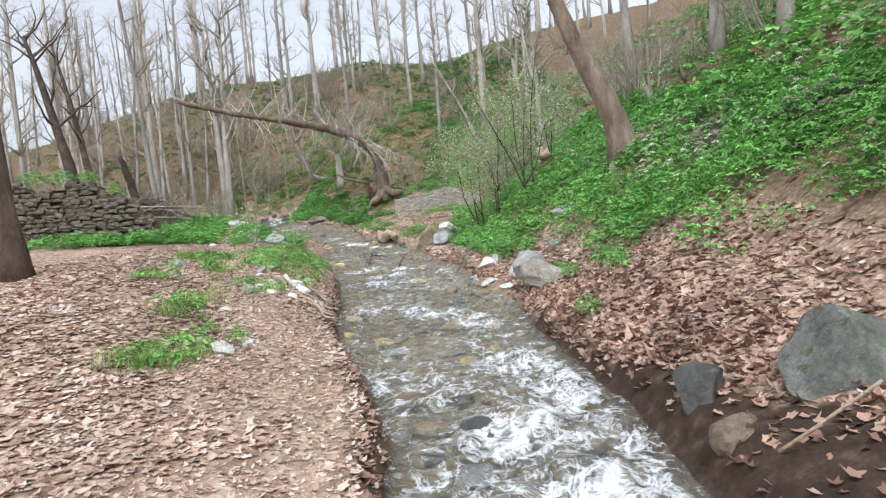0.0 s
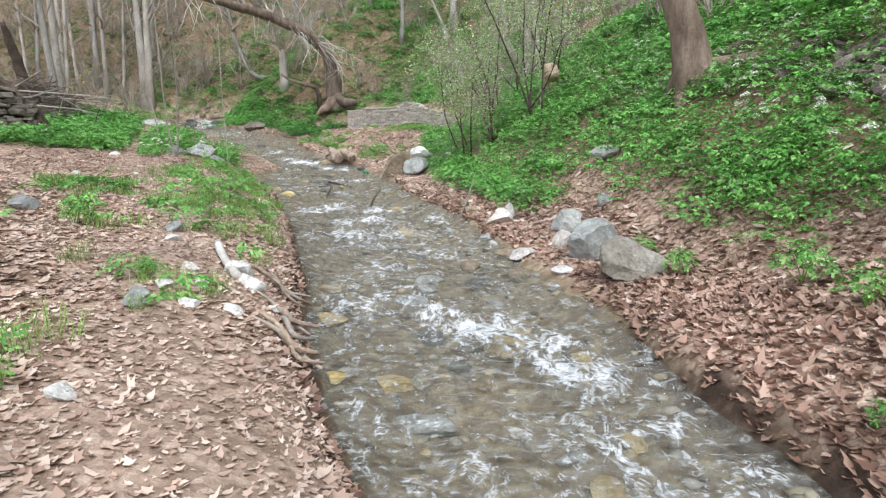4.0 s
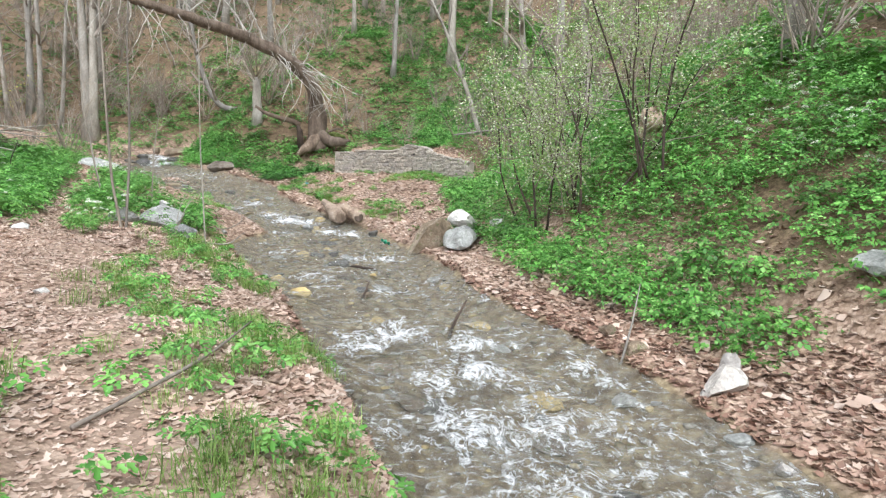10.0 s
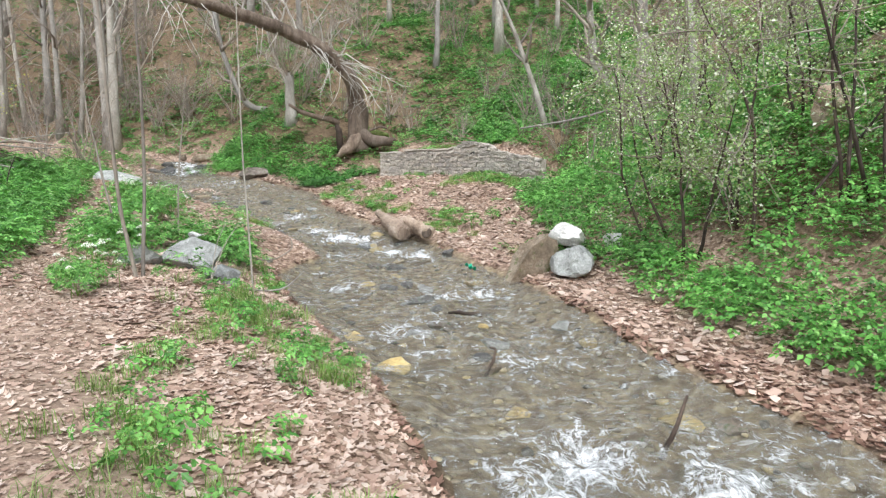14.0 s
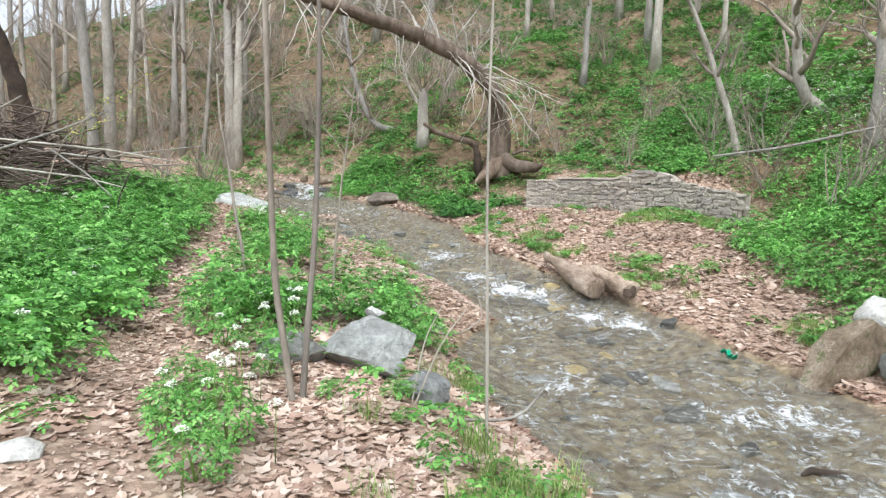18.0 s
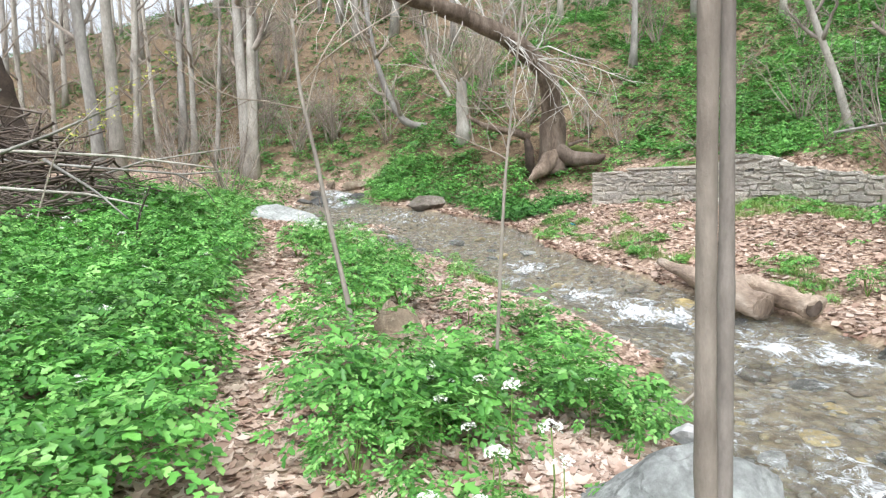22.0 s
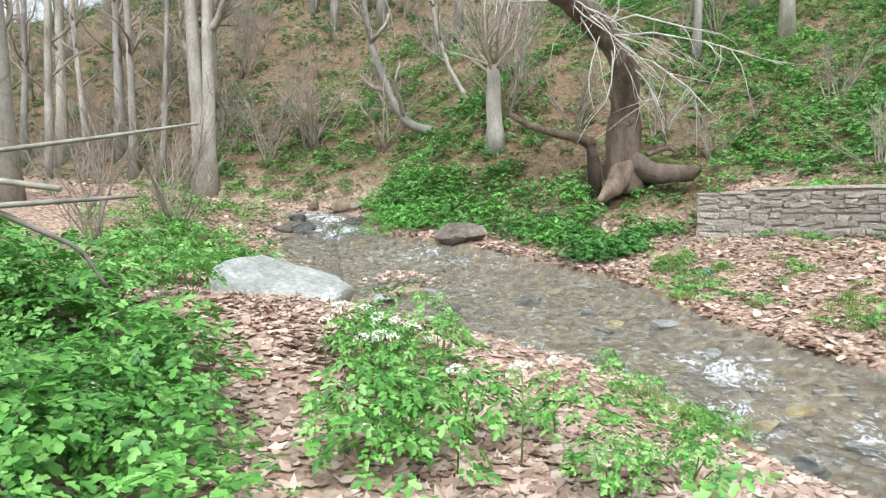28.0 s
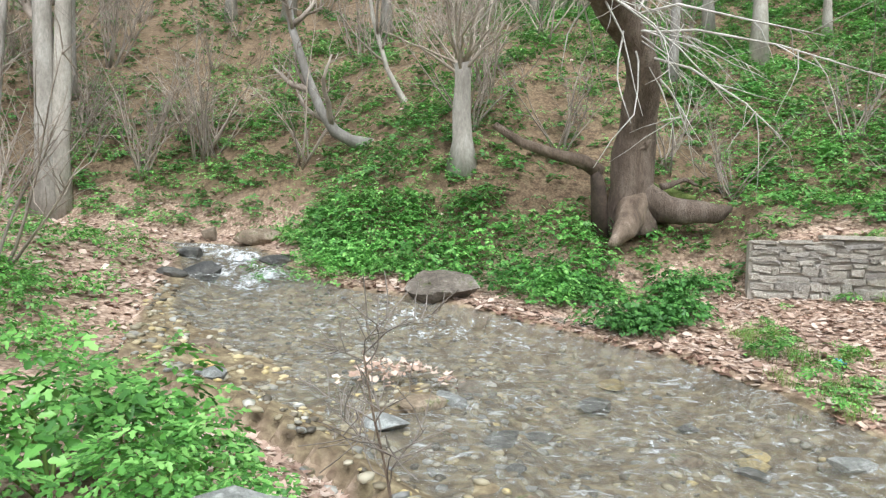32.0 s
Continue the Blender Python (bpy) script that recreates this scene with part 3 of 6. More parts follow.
    s = np.r_[0, np.cumsum(np.hypot(*np.diff(mid, axis=0).T))]
    keep = np.unique(np.concatenate([np.arange(s[0], s[1], 1.0), np.arange(s[1], s[26], 0.08), np.arange(s[26], s[-1], 1.0)]))
    lx, ly, rx, ry = (np.interp(keep, s, v) for v in (le[:, 0], le[:, 1], re[:, 0], re[:, 1]))
    u = np.linspace(-0.12, 1.12, 46)[None]
    gx, gy = lx[:, None] * (1 - u) + rx[:, None] * u, ly[:, None] * (1 - u) + ry[:, None] * u
    foam = np.zeros(gx.shape)
    for fx, fy, r, k in RAPIDS:
        k, r = (0.9 * k, 1.3 * r) if r <= 0.5 else (k, r)
        foam = np.maximum(foam, k * np.exp(-(((gx - fx) / r) ** 2 + ((gy - fy) / (1.25 * r)) ** 2)))
    foam = foam * np.clip(0.9 + 0.16 * unevenness(gx, gy, 0.32), 0.6, 1.1)
    foam = foam * smooth(1.02, 0.84, u) * smooth(-0.02, 0.08, u)
    # Low foam floor downstream: white flecks of foam, and sky glints painted as such.
    foam = np.maximum(foam, 0.26 * np.clip(0.6 + 0.4 * unevenness(gx, gy, 0.6), 0, 1) * (1 - smooth(22, 28, gy)))
    z = water_level(gy) + 0.006 * unevenness(gx, gy, 0.13) * (1 + 2 * foam) + foam * 0.035 * unevenness(gx, gy, 0.19) - 0.01
    ny, nx = gx.shape
    i = (np.arange(ny - 1)[:, None] * nx + np.arange(nx - 1)[None]).ravel()
    tris = np.concatenate([np.stack([i, i + 1, i + nx + 1], -1), np.stack([i, i + nx + 1, i + nx], -1)])
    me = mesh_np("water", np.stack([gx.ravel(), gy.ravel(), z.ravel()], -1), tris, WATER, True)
    me.attributes.new("foam", "FLOAT", "POINT").data.foreach_set("value", foam.ravel().astype(np.float32))
    return tagged(new("water", me), "shallow clear stream with white rapids over brown stones", "stream", kind="structure")


ground = build_ground()
water = build_water()


# ---- shapes from nature ----
def rng_of(seed):
    return np.random.default_rng(seed)


def tube(points, radii, sides=8):
    """A tapered limb along points; closed at both ends."""
    p, r = np.asarray(points, float), np.asarray(radii, float)
    t = np.gradient(p, axis=0)
    t /= np.linalg.norm(t, axis=1, keepdims=True) + 1e-9
    ref = np.where(np.abs(t[:, 2:3]) > 0.9, [[1.0, 0, 0]], [[0, 0, 1.0]])
    u = np.cross(t, ref)
    u /= np.linalg.norm(u, axis=1, keepdims=True) + 1e-9
    for k in range(1, len(u)):
        u[k] = u[k - 1] - t[k] * (u[k - 1] @ t[k])
        u[k] /= np.linalg.norm(u[k]) + 1e-9
    v = np.cross(t, u)
    a = np.linspace(0, 2 * np.pi, sides, endpoint=False)
    ring = np.cos(a)[None, :, None] * u[:, None] + np.sin(a)[None, :, None] * v[:, None]
    verts = (p[:, None] + ring * r[:, None, None]).reshape(-1, 3)
    n = len(p)
    k, j = np.meshgrid(np.arange(n - 1), np.arange(sides), indexing="ij")
    a0, b0 = (k * sides + j).ravel(), (k * sides + (j + 1) % sides).ravel()
    tris = np.concatenate([np.stack([a0, b0, b0 + sides], -1), np.stack([a0, b0 + sides, a0 + sides], -1)])
    if sides < 5:
        return verts, tris
    verts = np.concatenate([verts, p[:1], p[-1:]])
    e = np.arange(sides)
    f = (e + 1) % sides
    tris = np.concatenate([tris, np.stack([f, e, np.full(sides, n * sides)], -1), np.stack([e + (n - 1) * sides, f + (n - 1) * sides, np.full(sides, n * sides + 1)], -1)])
    return verts, tris


def joined(pieces):
    verts, tris, at = [], [], 0
    for v, t in pieces:
        verts.append(v)
        tris.append(t + at)
        at += len(v)
    return np.concatenate(verts), np.concatenate(tris)


def bent(rng, start, way, length, points=6, wander=0.25, rise=0.0):
    p, d = [np.asarray(start, float)], np.asarray(way, float) / (np.linalg.norm(way) + 1e-9)
    for _ in range(points - 1):
        d = d + rng.normal(0, wander, 3) * [1, 1, 0.7] + [0, 0, rise]
        d /= np.linalg.norm(d)
        p.append(p[-1] + d * length / (points - 1))
    return np.array(p)


def along(p, f):
    x = f * (len(p) - 1)
    i = min(int(x), len(p) - 2)
    return p[i] + (p[i + 1] - p[i]) * (x - i), p[i + 1] - p[i]


def limbs(rng, trunk, radii, count, span, spread, levels, first=0.4, thin=0.45, rise=0.06, sides=5):
    """Branches that leave a trunk, with their own twigs."""
    out = []

    def branch(p, r0, n, far, level):
        for _ in range(n):
            f = first + (1 - first) * rng.random() if level == levels else 0.25 + 0.75 * rng.random()
            at, way = along(p, f)
            way = way / (np.linalg.norm(way) + 1e-9)
            side = rng.normal(0, 1, 3)
            side -= way * (side @ way)
            side /= np.linalg.norm(side) + 1e-9
            d = way * (1 - spread) + side * spread + [0, 0, 0.15]
            length = far * rng.uniform(0.5, 1.15)
            r = max(0.004, r0 * thin * rng.uniform(0.7, 1.1) * (1.15 - 0.6 * f))
            q = bent(rng, at, d, length, 7 if level == levels else 4 if level == 2 else 3, 0.22, rise)
            s = sides if level == levels else 3
            out.append(tube(q, np.linspace(r, max(0.003, r * 0.25), len(q)), s))
            if level > 1:
                branch(q, r, max(3, int(n * 0.5)) if level == levels else 2, far * 0.48, level - 1)

    branch(trunk, radii[0], count, span, levels)
    return joined(out)


def thing(name, x, y, label, category, group="", z=None, rz=0.0, kind=""):
    ob = new(name)
    ob.empty_display_size = 0.2
    ob.matrix_basis = pose(x, y, ground_z(x, y) if z is None else z, 0, 0, rz)
    return tagged(ob, label, category, group, kind)


def make_tree(name, x, y, seed, height, radius, lean=(0, 0), bark=None, label="", count=12, span=2.6, levels=3, first=0.35, trunk=None, sink=0.25, twigs=None, group="", thin=0.36, taper=0.75):
    rng = rng_of(seed)
    ob = thing(name, x, y, label, "tree", group)
    if trunk is None:
        k = np.linspace(0, 1, 9)
        trunk = np.stack([lean[0] * height * k**1.3 + np.cumsum(rng.normal(0, 0.025 * height / 9, 9)) * (k > 0), lean[1] * height * k**1.3 + np.cumsum(rng.normal(0, 0.025 * height / 9, 9)) * (k > 0), height * k - sink], -1)
    trunk = np.asarray(trunk, float)
    k = np.linspace(0, 1, len(trunk))
    radii = radius * (1 - taper * k) * (1 + 0.6 * np.exp(-k * 22))
    v, t = tube(trunk, radii, 10)
    v = v + 0.06 * radius * np.sin(v * 9 / max(radius, 0.1))[:, [1, 2, 0]]
    part_mesh("trunk", mesh_np("trunk", v, t, bark or PALE_BARK, True), ob)
    v, t = limbs(rng, trunk, radii, count, span, 0.62, levels, first, thin, 0.09)
    part_mesh("crown", mesh_np("crown", v, t, twigs or TWIG, True), ob)
    return ob


def make_rock_mesh(seed, size, material, cuts=9, rough=0.09, fine=3):
    cuts = cuts + 5
    rng = rng_of(seed)
    bm = bmesh.new()
    bmesh.ops.create_icosphere(bm, subdivisions=fine, radius=1.0)
    planes = []
    for _ in range(cuts):
        n = Vector(rng.normal(0, 1, 3)).normalized()
        planes.append((n, rng.uniform(0.42, 0.78)))
    shift = Vector(rng.uniform(-50, 50, 3))
    for v in bm.verts:
        p = v.co.copy()
        for n, d in planes:
            over = p.dot(n) - d
            if over > 0:
                p -= n * over * 0.97
        p += p.normalized() * (rough * noise.fractal(p * 1.6 + shift, 1.0, 2.0, 4) + rough * 0.4 * noise.noise(p * 6 + shift) + rough * 0.2 * noise.noise(p * 14 + shift))
        v.co = Vector((p.x * size[0], p.y * size[1], p.z * size[2]))
    me = bpy.data.meshes.new("rock")
    bm.to_mesh(me)
    bm.free()
    me.materials.append(material)
    me.shade_smooth()
    me.set_sharp_from_angle(angle=radians(28))
    return me


def put_rock(name, x, y, size, material, seed, label, rz=0.0, lift=0.3, tilt=(0, 0), group="", category="rock", z=None, cuts=9, fine=3):
    me = make_rock_mesh(seed, size, material, cuts, fine=fine)
    ob = new(name, me)
    base = ground_z(x, y) if z is None else z
    ob.matrix_basis = pose(x, y, base + size[2] * lift, tilt[0], tilt[1], rz)
    return tagged(ob, label, category, group)


# ---- boulders and stones ----
put_rock("boulder", -3.95, 22.25, (0.5, 0.45, 0.42), GREYROCK, 11, "large grey boulder with dry leaves beside two saplings", 20, 0.3, (0, 12), cuts=7, fine=4)
put_rock("rock", -4.5, 21.9, (0.32, 0.25, 0.2), GREYROCK, 111, "low flat grey rock against a boulder", -20, 0.3)
put_rock("boulder", -3.42, 21.9, (0.34, 0.3, 0.22), GREYROCK, 12, "low grey rock at the foot of a boulder", 60, 0.25, fine=4)
put_rock("stone", -3.9, 22.3, (0.1, 0.08, 0.06), CHALK, 13, "small white stone lying on a grey boulder", 0, 0.0, z=ground_z(-3.95, 22.25) + 0.43)
put_rock("boulder", -8.38, 31.6, (0.84, 0.56, 0.36), GREYROCK, 14, "broad smooth grey boulder at the edge of the stream", -24, 0.2, (0, 9), cuts=9, fine=4)
put_rock("stone", -3.56, 25.85, (0.1, 0.08, 0.08), GREYROCK, 161, "small blue-grey stone on the sandy shore", 0, 0.4)
put_rock("stone", -9.2, 26.55, (0.22, 0.16, 0.3), CHALK, 163, "white stone standing among green herbs", 20, 0.0)
put_rock("stone", -5.2, 19.85, (0.17, 0.12, 0.08), CHALK, 162, "white stone half sunk in the path", 0, 0.3)
put_rock("boulder", -5.38, 24.5, (0.36, 0.34, 0.36), TANROCK, 15, "mossy brownish boulder among green herbs", 10, 0.2)
put_rock("stone", -7.06, 32.55, (0.19, 0.13, 0.1), WHITEROCK, 16, "pale cream stone at the water's edge", 20, 0.3)
put_rock("boulder", 4.25, 12.6, (0.58, 0.42, 0.4), GREYROCK, 17, "light grey boulder on fallen leaves by the stream", 15, 0.25, cuts=7, fine=4)
put_rock("boulder", 4.25, 11.35, (0.5, 0.42, 0.42), SANDROCK, 18, "brown and grey squarish boulder at the stream's edge", 35, 0.35, cuts=8, fine=4)
put_rock("rock", 4.12, 13.95, (0.36, 0.28, 0.3), GREYROCK, 19, "dark grey pointed rock on fallen leaves", 0, 0.35)
put_rock("rock", 3.86, 13.2, (0.2, 0.16, 0.2), WHITEROCK, 20, "whitish rock beside a grey boulder", 0, 0.3)
put_rock("stone", 3.32, 15.8, (0.3, 0.22, 0.2), WHITEROCK, 21, "pinkish white stone on the leafy bank", 20, 0.25, cuts=3)
put_rock("stone", 3.62, 11.95, (0.17, 0.12, 0.07), CHALK, 22, "flat white stone between two boulders", 0, 0.3)
put_rock("rock", 3.12, 12.3, (0.27, 0.2, 0.1), TANROCK, 23, "dark wet rock half in the stream", 0, 0.5)
put_rock("rock", 3.18, 13.6, (0.3, 0.18, 0.12), TANROCK, 24, "low tan rock at the water's edge", 30, 0.5)
put_rock("rock", 2.54, 12.64, (0.16, 0.13, 0.1), TANROCK, 25, "dark rock standing out of the water", 0, 0.4, z=-0.8)
put_rock("rock", 3.6, 16.1, (0.15, 0.12, 0.2), WHITEROCK, 26, "upright pale stone at the leafy bank", 0, 0.5)
put_rock("rock", 3.02, 14.95, (0.2, 0.13, 0.09), GREYROCK, 27, "grey stone at the waterline", 0, 0.3)
put_rock("rock", 2.9, 17.05, (0.22, 0.13, 0.13), TANROCK, 28, "tan stone at the waterline", 20, 0.4)
put_rock("rock", 2.83, 17.65, (0.17, 0.13, 0.13), TANROCK, 29, "pale tan stone at the waterline", 50, 0.4)
put_rock("stone", 3.05, 14.4, (0.11, 0.1, 0.09), WHITEROCK, 30, "white stone beside the water", 0, 0.4)
put_rock("rock", 3.3, 13.2, (0.4, 0.18, 0.12), WHITEROCK, 31, "flat pale rock at the water's edge", 60, 0.3)
put_rock("rock", 5.45, 16.35, (0.38, 0.26, 0.22), GREYROCK, 32, "grey rock among herbs on the slope", 0, 0.4)
put_rock("rock", 4.9, 14.6, (0.22, 0.16, 0.13), GREYROCK, 132, "small grey rock on fallen leaves", 0, 0.4)
put_rock("boulder", 5.22, 3.6, (0.44, 0.44, 0.44), MOSSROCK, 412, "dark grey boulder set in the undercut bank", 15, 0.0, (6, 10), z=-0.3, cuts=12, fine=4)
put_rock("rock", 4.5, 4.15, (0.3, 0.28, 0.24), DARKROCK, 331, "dark slab of rock in the undercut bank", 40, 0.0, z=-0.62)
put_rock("rock", 4.52, 3.5, (0.2, 0.17, 0.16), TANROCK, 34, "brown rock at the foot of the undercut bank", 0, 0.0, z=-0.7)
put_rock("boulder", 2.2, 25.6, (0.42, 0.95, 0.29), CHALK, 358, "white boulder resting on a brown rock", -10, 0.0, (-6, 6), z=0.22, cuts=6, fine=4)
put_rock("boulder", 1.25, 24.75, (0.5, 0.36, 0.6), TANROCK, 366, "brown wedge-shaped rock by the stream", 25, 0.3, (8, 36), cuts=4, fine=4)
put_rock("boulder", 1.95, 24.5, (0.38, 0.72, 0.38), GREYROCK, 37, "grey boulder beside a white one", -14, 0.25, cuts=7, fine=4)
put_rock("rock", 3.0, 25.3, (0.26, 0.22, 0.28), CHALK, 38, "white rock among green herbs", 0, 0.55)
put_rock("rock", 0.0, 27.45, (0.2, 0.17, 0.15), DARKROCK, 39, "dark grey stone at the waterline near a log", 0, 0.4)
put_rock("boulder", -6.4, 40.1, (0.72, 0.42, 0.33), RUBBLE, 403, "long brownish grey boulder on the leafy shore", 10, 0.45, cuts=7, fine=4)
put_rock("rock", -2.5, 31.55, (0.22, 0.13, 0.09), GREYROCK, 41, "grey stone at the edge of the leaf shelf", -30, 0.4)
put_rock("rock", -3.72, 34.95, (0.25, 0.16, 0.1), GREYROCK, 42, "flat grey stone at the shore", 0, 0.4)
put_rock("rock", -3.55, 33.75, (0.14, 0.1, 0.1), GREYROCK, 43, "small blue-grey stone at the shore", 0, 0.4)
put_rock("rock", -10.4, 41.9, (0.55, 0.3, 0.26), DARKROCK, 44, "dark wet rock in the small waterfall", 0, 0.2, z=1.16)
put_rock("rock", -10.95, 41.5, (0.36, 0.28, 0.2), DARKROCK, 45, "dark rock beside the small waterfall", 0, 0.3, z=1.08)
put_rock("rock", -9.1, 42.7, (0.5, 0.22, 0.14), DARKROCK, 46, "dark ledge of rock across the stream", 15, 0.3, z=1.3)
put_rock("rock", -10.9, 43.4, (0.4, 0.25, 0.16), DARKROCK, 47, "wet rock in the upper stream", 40, 0.3, z=1.38)
put_rock("rock", -9.7, 44.9, (0.6, 0.3, 0.26), TANROCK, 471, "brown rock in the bared bank above the stream", 20, 0.4)
put_rock("rock", -10.9, 45.6, (0.4, 0.3, 0.24), TANROCK, 472, "brown rock in the bared bank above the stream", 70, 0.4)
for k, (x, y, s) in enumerate([(0.26, 9.46, 0.15), (0.42, 9.2, 0.12), (-0.5, 10.2, 0.08), (-0.62, 10.6, 0.11), (0.2, 8.75, 0.07), (0.02, 9.05, 0.07), (0.0, 8.55, 0.06), (-0.05, 8.2, 0.11), (0.5, 8.45, 0.08),
                               (0.7, 5.34, 0.13), (0.84, 5.6, 0.08), (-2.1, 10.7, 0.16), (0.25, 8.3, 0.07), (0.62, 9.1, 0.06), (-3.4, 14.4, 0.08), (-1.5, 6.4, 0.07), (-3.3, 16.3, 0.07), (0.15, 6.9, 0.08)]):
    put_rock("stone", x, y, (s * 1.3, s, s * 0.75), CHALK if k % 4 != 3 else GREYROCK, 60 + k, "white stone lying on the leafy path edge" if k % 4 != 3 else "grey stone lying on the leafy path edge", 37 * k, 0.35, group="stones along the path")
for k in range(170):
    r = rng_of(300 + k)
    y = r.uniform(3, 38)
    i = np.interp(y, [p[1] for p in LEFT_EDGE[1:24]], [p[0] for p in LEFT_EDGE[1:24]])
    j = np.interp(y, [p[1] for p in RIGHT_EDGE[1:24]], [p[0] for p in RIGHT_EDGE[1:24]])
    x = i + (j - i) * r.uniform(0.06, 0.94)
    s = r.uniform(0.06, 0.24)
    mat = (YELROCK, TANROCK, GREYROCK, DARKROCK, TANROCK)[k % 5]
    name = ("yellowish", "tan", "grey", "dark", "brown")[k % 5]
    put_rock("stone", x, y, (s * 1.3, s, s * 0.45), mat, 400 + k, name + " stone on the stream bed under water", r.uniform(0, 360), 0.3, group="stones in the stream", fine=2)
for k, (x, y, s) in enumerate([(2.98, 5.58, 0.1), (-3.95, 31.6, 0.17), (0.75, 12.0, 0.22), (2.86, 10.7, 0.15), (1.57, 9.3, 0.2), (3.24, 9.7, 0.16), (2.88, 7.6, 0.14), (3.2, 8.1, 0.12), (1.1, 8.95, 0.1), (1.6, 16.2, 0.2), (-6.1, 32.9, 0.13)]):
    put_rock("stone", x, y, (s * 1.3, s, s * 0.5), YELROCK, 520 + k, "bright yellow stone under clear water", 40 * k, 0.45, group="yellow stones in the stream")
for k, (x, y, s, m) in enumerate([(2.6, 4.75, 0.17, TANROCK), (2.96, 4.66, 0.19, DARKROCK), (3.37, 4.85, 0.12, DARKROCK), (2.8, 5.46, 0.17, DARKROCK), (2.3, 4.63, 0.12, GREYROCK), (3.82, 5.65, 0.12, DARKROCK), (2.46, 4.12, 0.15, TANROCK), (3.68, 4.0, 0.14, DARKROCK), (2.18, 5.7, 0.13, YELROCK)]):
    put_rock("rock", x, y, (s * 1.35, s, s * 0.6), m, 540 + k, "low wet rock just breaking the rapids", 60 * k, 0.0, z=float(water_level(y)) - 0.07)



# ---- driftwood, roots, litter ----
def put_stick(name, points, radii, material, label, category, sides=8, twist=0.0, seed=0):
    p = np.asarray(points, float)
    o = p[0].copy()
    n = 4 * (len(p) - 1) + 1
    q = np.stack([np.interp(np.linspace(0, len(p) - 1, n), np.arange(len(p)), p[:, a]) for a in range(3)], -1) - o
    for _ in range(2):
        q[1:-1] = (q[:-2] + 2 * q[1:-1] + q[2:]) / 4
    rr = np.interp(np.linspace(0, len(p) - 1, n), np.arange(len(p)), radii)
    q[1:-1] += rng_of(seed).normal(0, 0.12, (n - 2, 3)) * rr[1:-1, None]
    v, t = tube(q, rr, sides)
    ob = new(name, mesh_np(name, v, t, material, True))
    ob.location = o
    return tagged(ob, label, category)


def on(x, y, up=0.0):
    return (x, y, max(ground_z(x, y), float(water_level(y)) - 0.12) + up)


log = thing("log", -0.8, 28.7, "pale weathered forked log lying on the shore", "log", z=0)
for nm, pts, rad in (("trunk", [(-0.92, 28.8, -0.06), (-1.08, 29.5, 0.04), (-1.3, 30.5, 0.14), (-1.6, 31.8, 0.22)], [0.17, 0.2, 0.16, 0.05]), ("limb", [(-0.38, 28.5, 0.0), (-0.6, 29.2, 0.12), (-1.08, 29.95, 0.14)], [0.15, 0.16, 0.12])):
    q = np.array(pts) - [-0.8, 28.7, 0]
    k = np.linspace(0, len(q) - 1, 19)
    q, r = np.stack([np.interp(k, np.arange(len(q)), q[:, a]) for a in range(3)], -1), np.interp(k, np.arange(len(rad)), rad)
    r = r * (1 + 0.1 * np.sin(k * 9 + 1) + 0.05 * np.sin(k * 23))
    v, t = tube(q, r, 16)
    v = v + 0.035 * np.sin(v * [9, 6, 11] + 2)[:, [1, 2, 0]] + 0.012 * np.sin(v * 31)[:, [2, 0, 1]]
    lg = part_mesh(nm, mesh_np(nm, v, t, LOGWOOD, True), log)
    v, t = tube(np.array([q[0], q[0] + (q[0] - q[1]) * 0.03]), np.array([r[0] * 0.8, r[0] * 0.72]), 16)
    part_mesh("cut_end", mesh_np("cut_end", v, t, BARK), lg, "brown sawn end grain")
put_stick("branch", [on(-0.08, 10.15, 0.05), on(0.1, 9.65, 0.07), on(0.34, 9.2, 0.04)], [0.04, 0.032, 0.04], SHOOT, "bleached piece of branch lying on the bank", "branch", 10, seed=1)
put_stick("stick", [(0.86, 18.2, -0.72), (0.92, 18.1, -0.45), (1.09, 18.28, -0.22)], [0.022, 0.02, 0.012], DARK_BARK, "dark stick standing up in the stream", "stick", 6, seed=2)
put_stick("stick", [(-0.3, 20.0, -0.6), (-0.22, 20.0, -0.44), (-0.18, 20.05, -0.32), (-0.25, 20.07, -0.31)], [0.018, 0.018, 0.014, 0.008], DARK_BARK, "bent dark twig in the stream", "stick", 6, seed=3)
put_stick("stick", [(0.0, 22.3, -0.5), (-0.35, 22.2, -0.42), (-0.5, 22.0, -0.38)], [0.03, 0.03, 0.015], DARK_BARK, "short dark stick caught in the stream", "stick", 6, seed=4)
put_stick("stick", [on(2.7, 16.9, 0.02), on(2.9, 17.1, 0.35), on(3.05, 17.3, 0.75)], [0.016, 0.013, 0.006], PALE_BARK, "pale dead stalk leaning on the leafy bank", "stick", 6, seed=5)
put_stick("branch", [on(-4.6, 23.9, 0.05), on(-4.0, 24.4, 0.1), on(-3.3, 24.6, 0.3), on(-2.95, 24.9, 0.65), on(-3.05, 25.0, 0.9)], [0.018, 0.018, 0.014, 0.01, 0.005], TWIG, "curved fallen branch on the sandy bank", "branch", 6, seed=6)
put_stick("stick", [on(-3.2, 21.5, 0.02), on(-2.7, 21.9, 0.2), on(-2.45, 22.2, 0.6)], [0.014, 0.012, 0.005], PALE_BARK, "pale twig over the water's edge", "stick", 6, seed=7)
put_stick("stick", [(-3.5, 21.44, 0.1), (-3.42, 21.48, 0.66), (-3.3, 21.52, 0.9)], [0.007, 0.006, 0.003], PALE_BARK, "thin pale dead stalk on the bank", "stick", 6, seed=61)
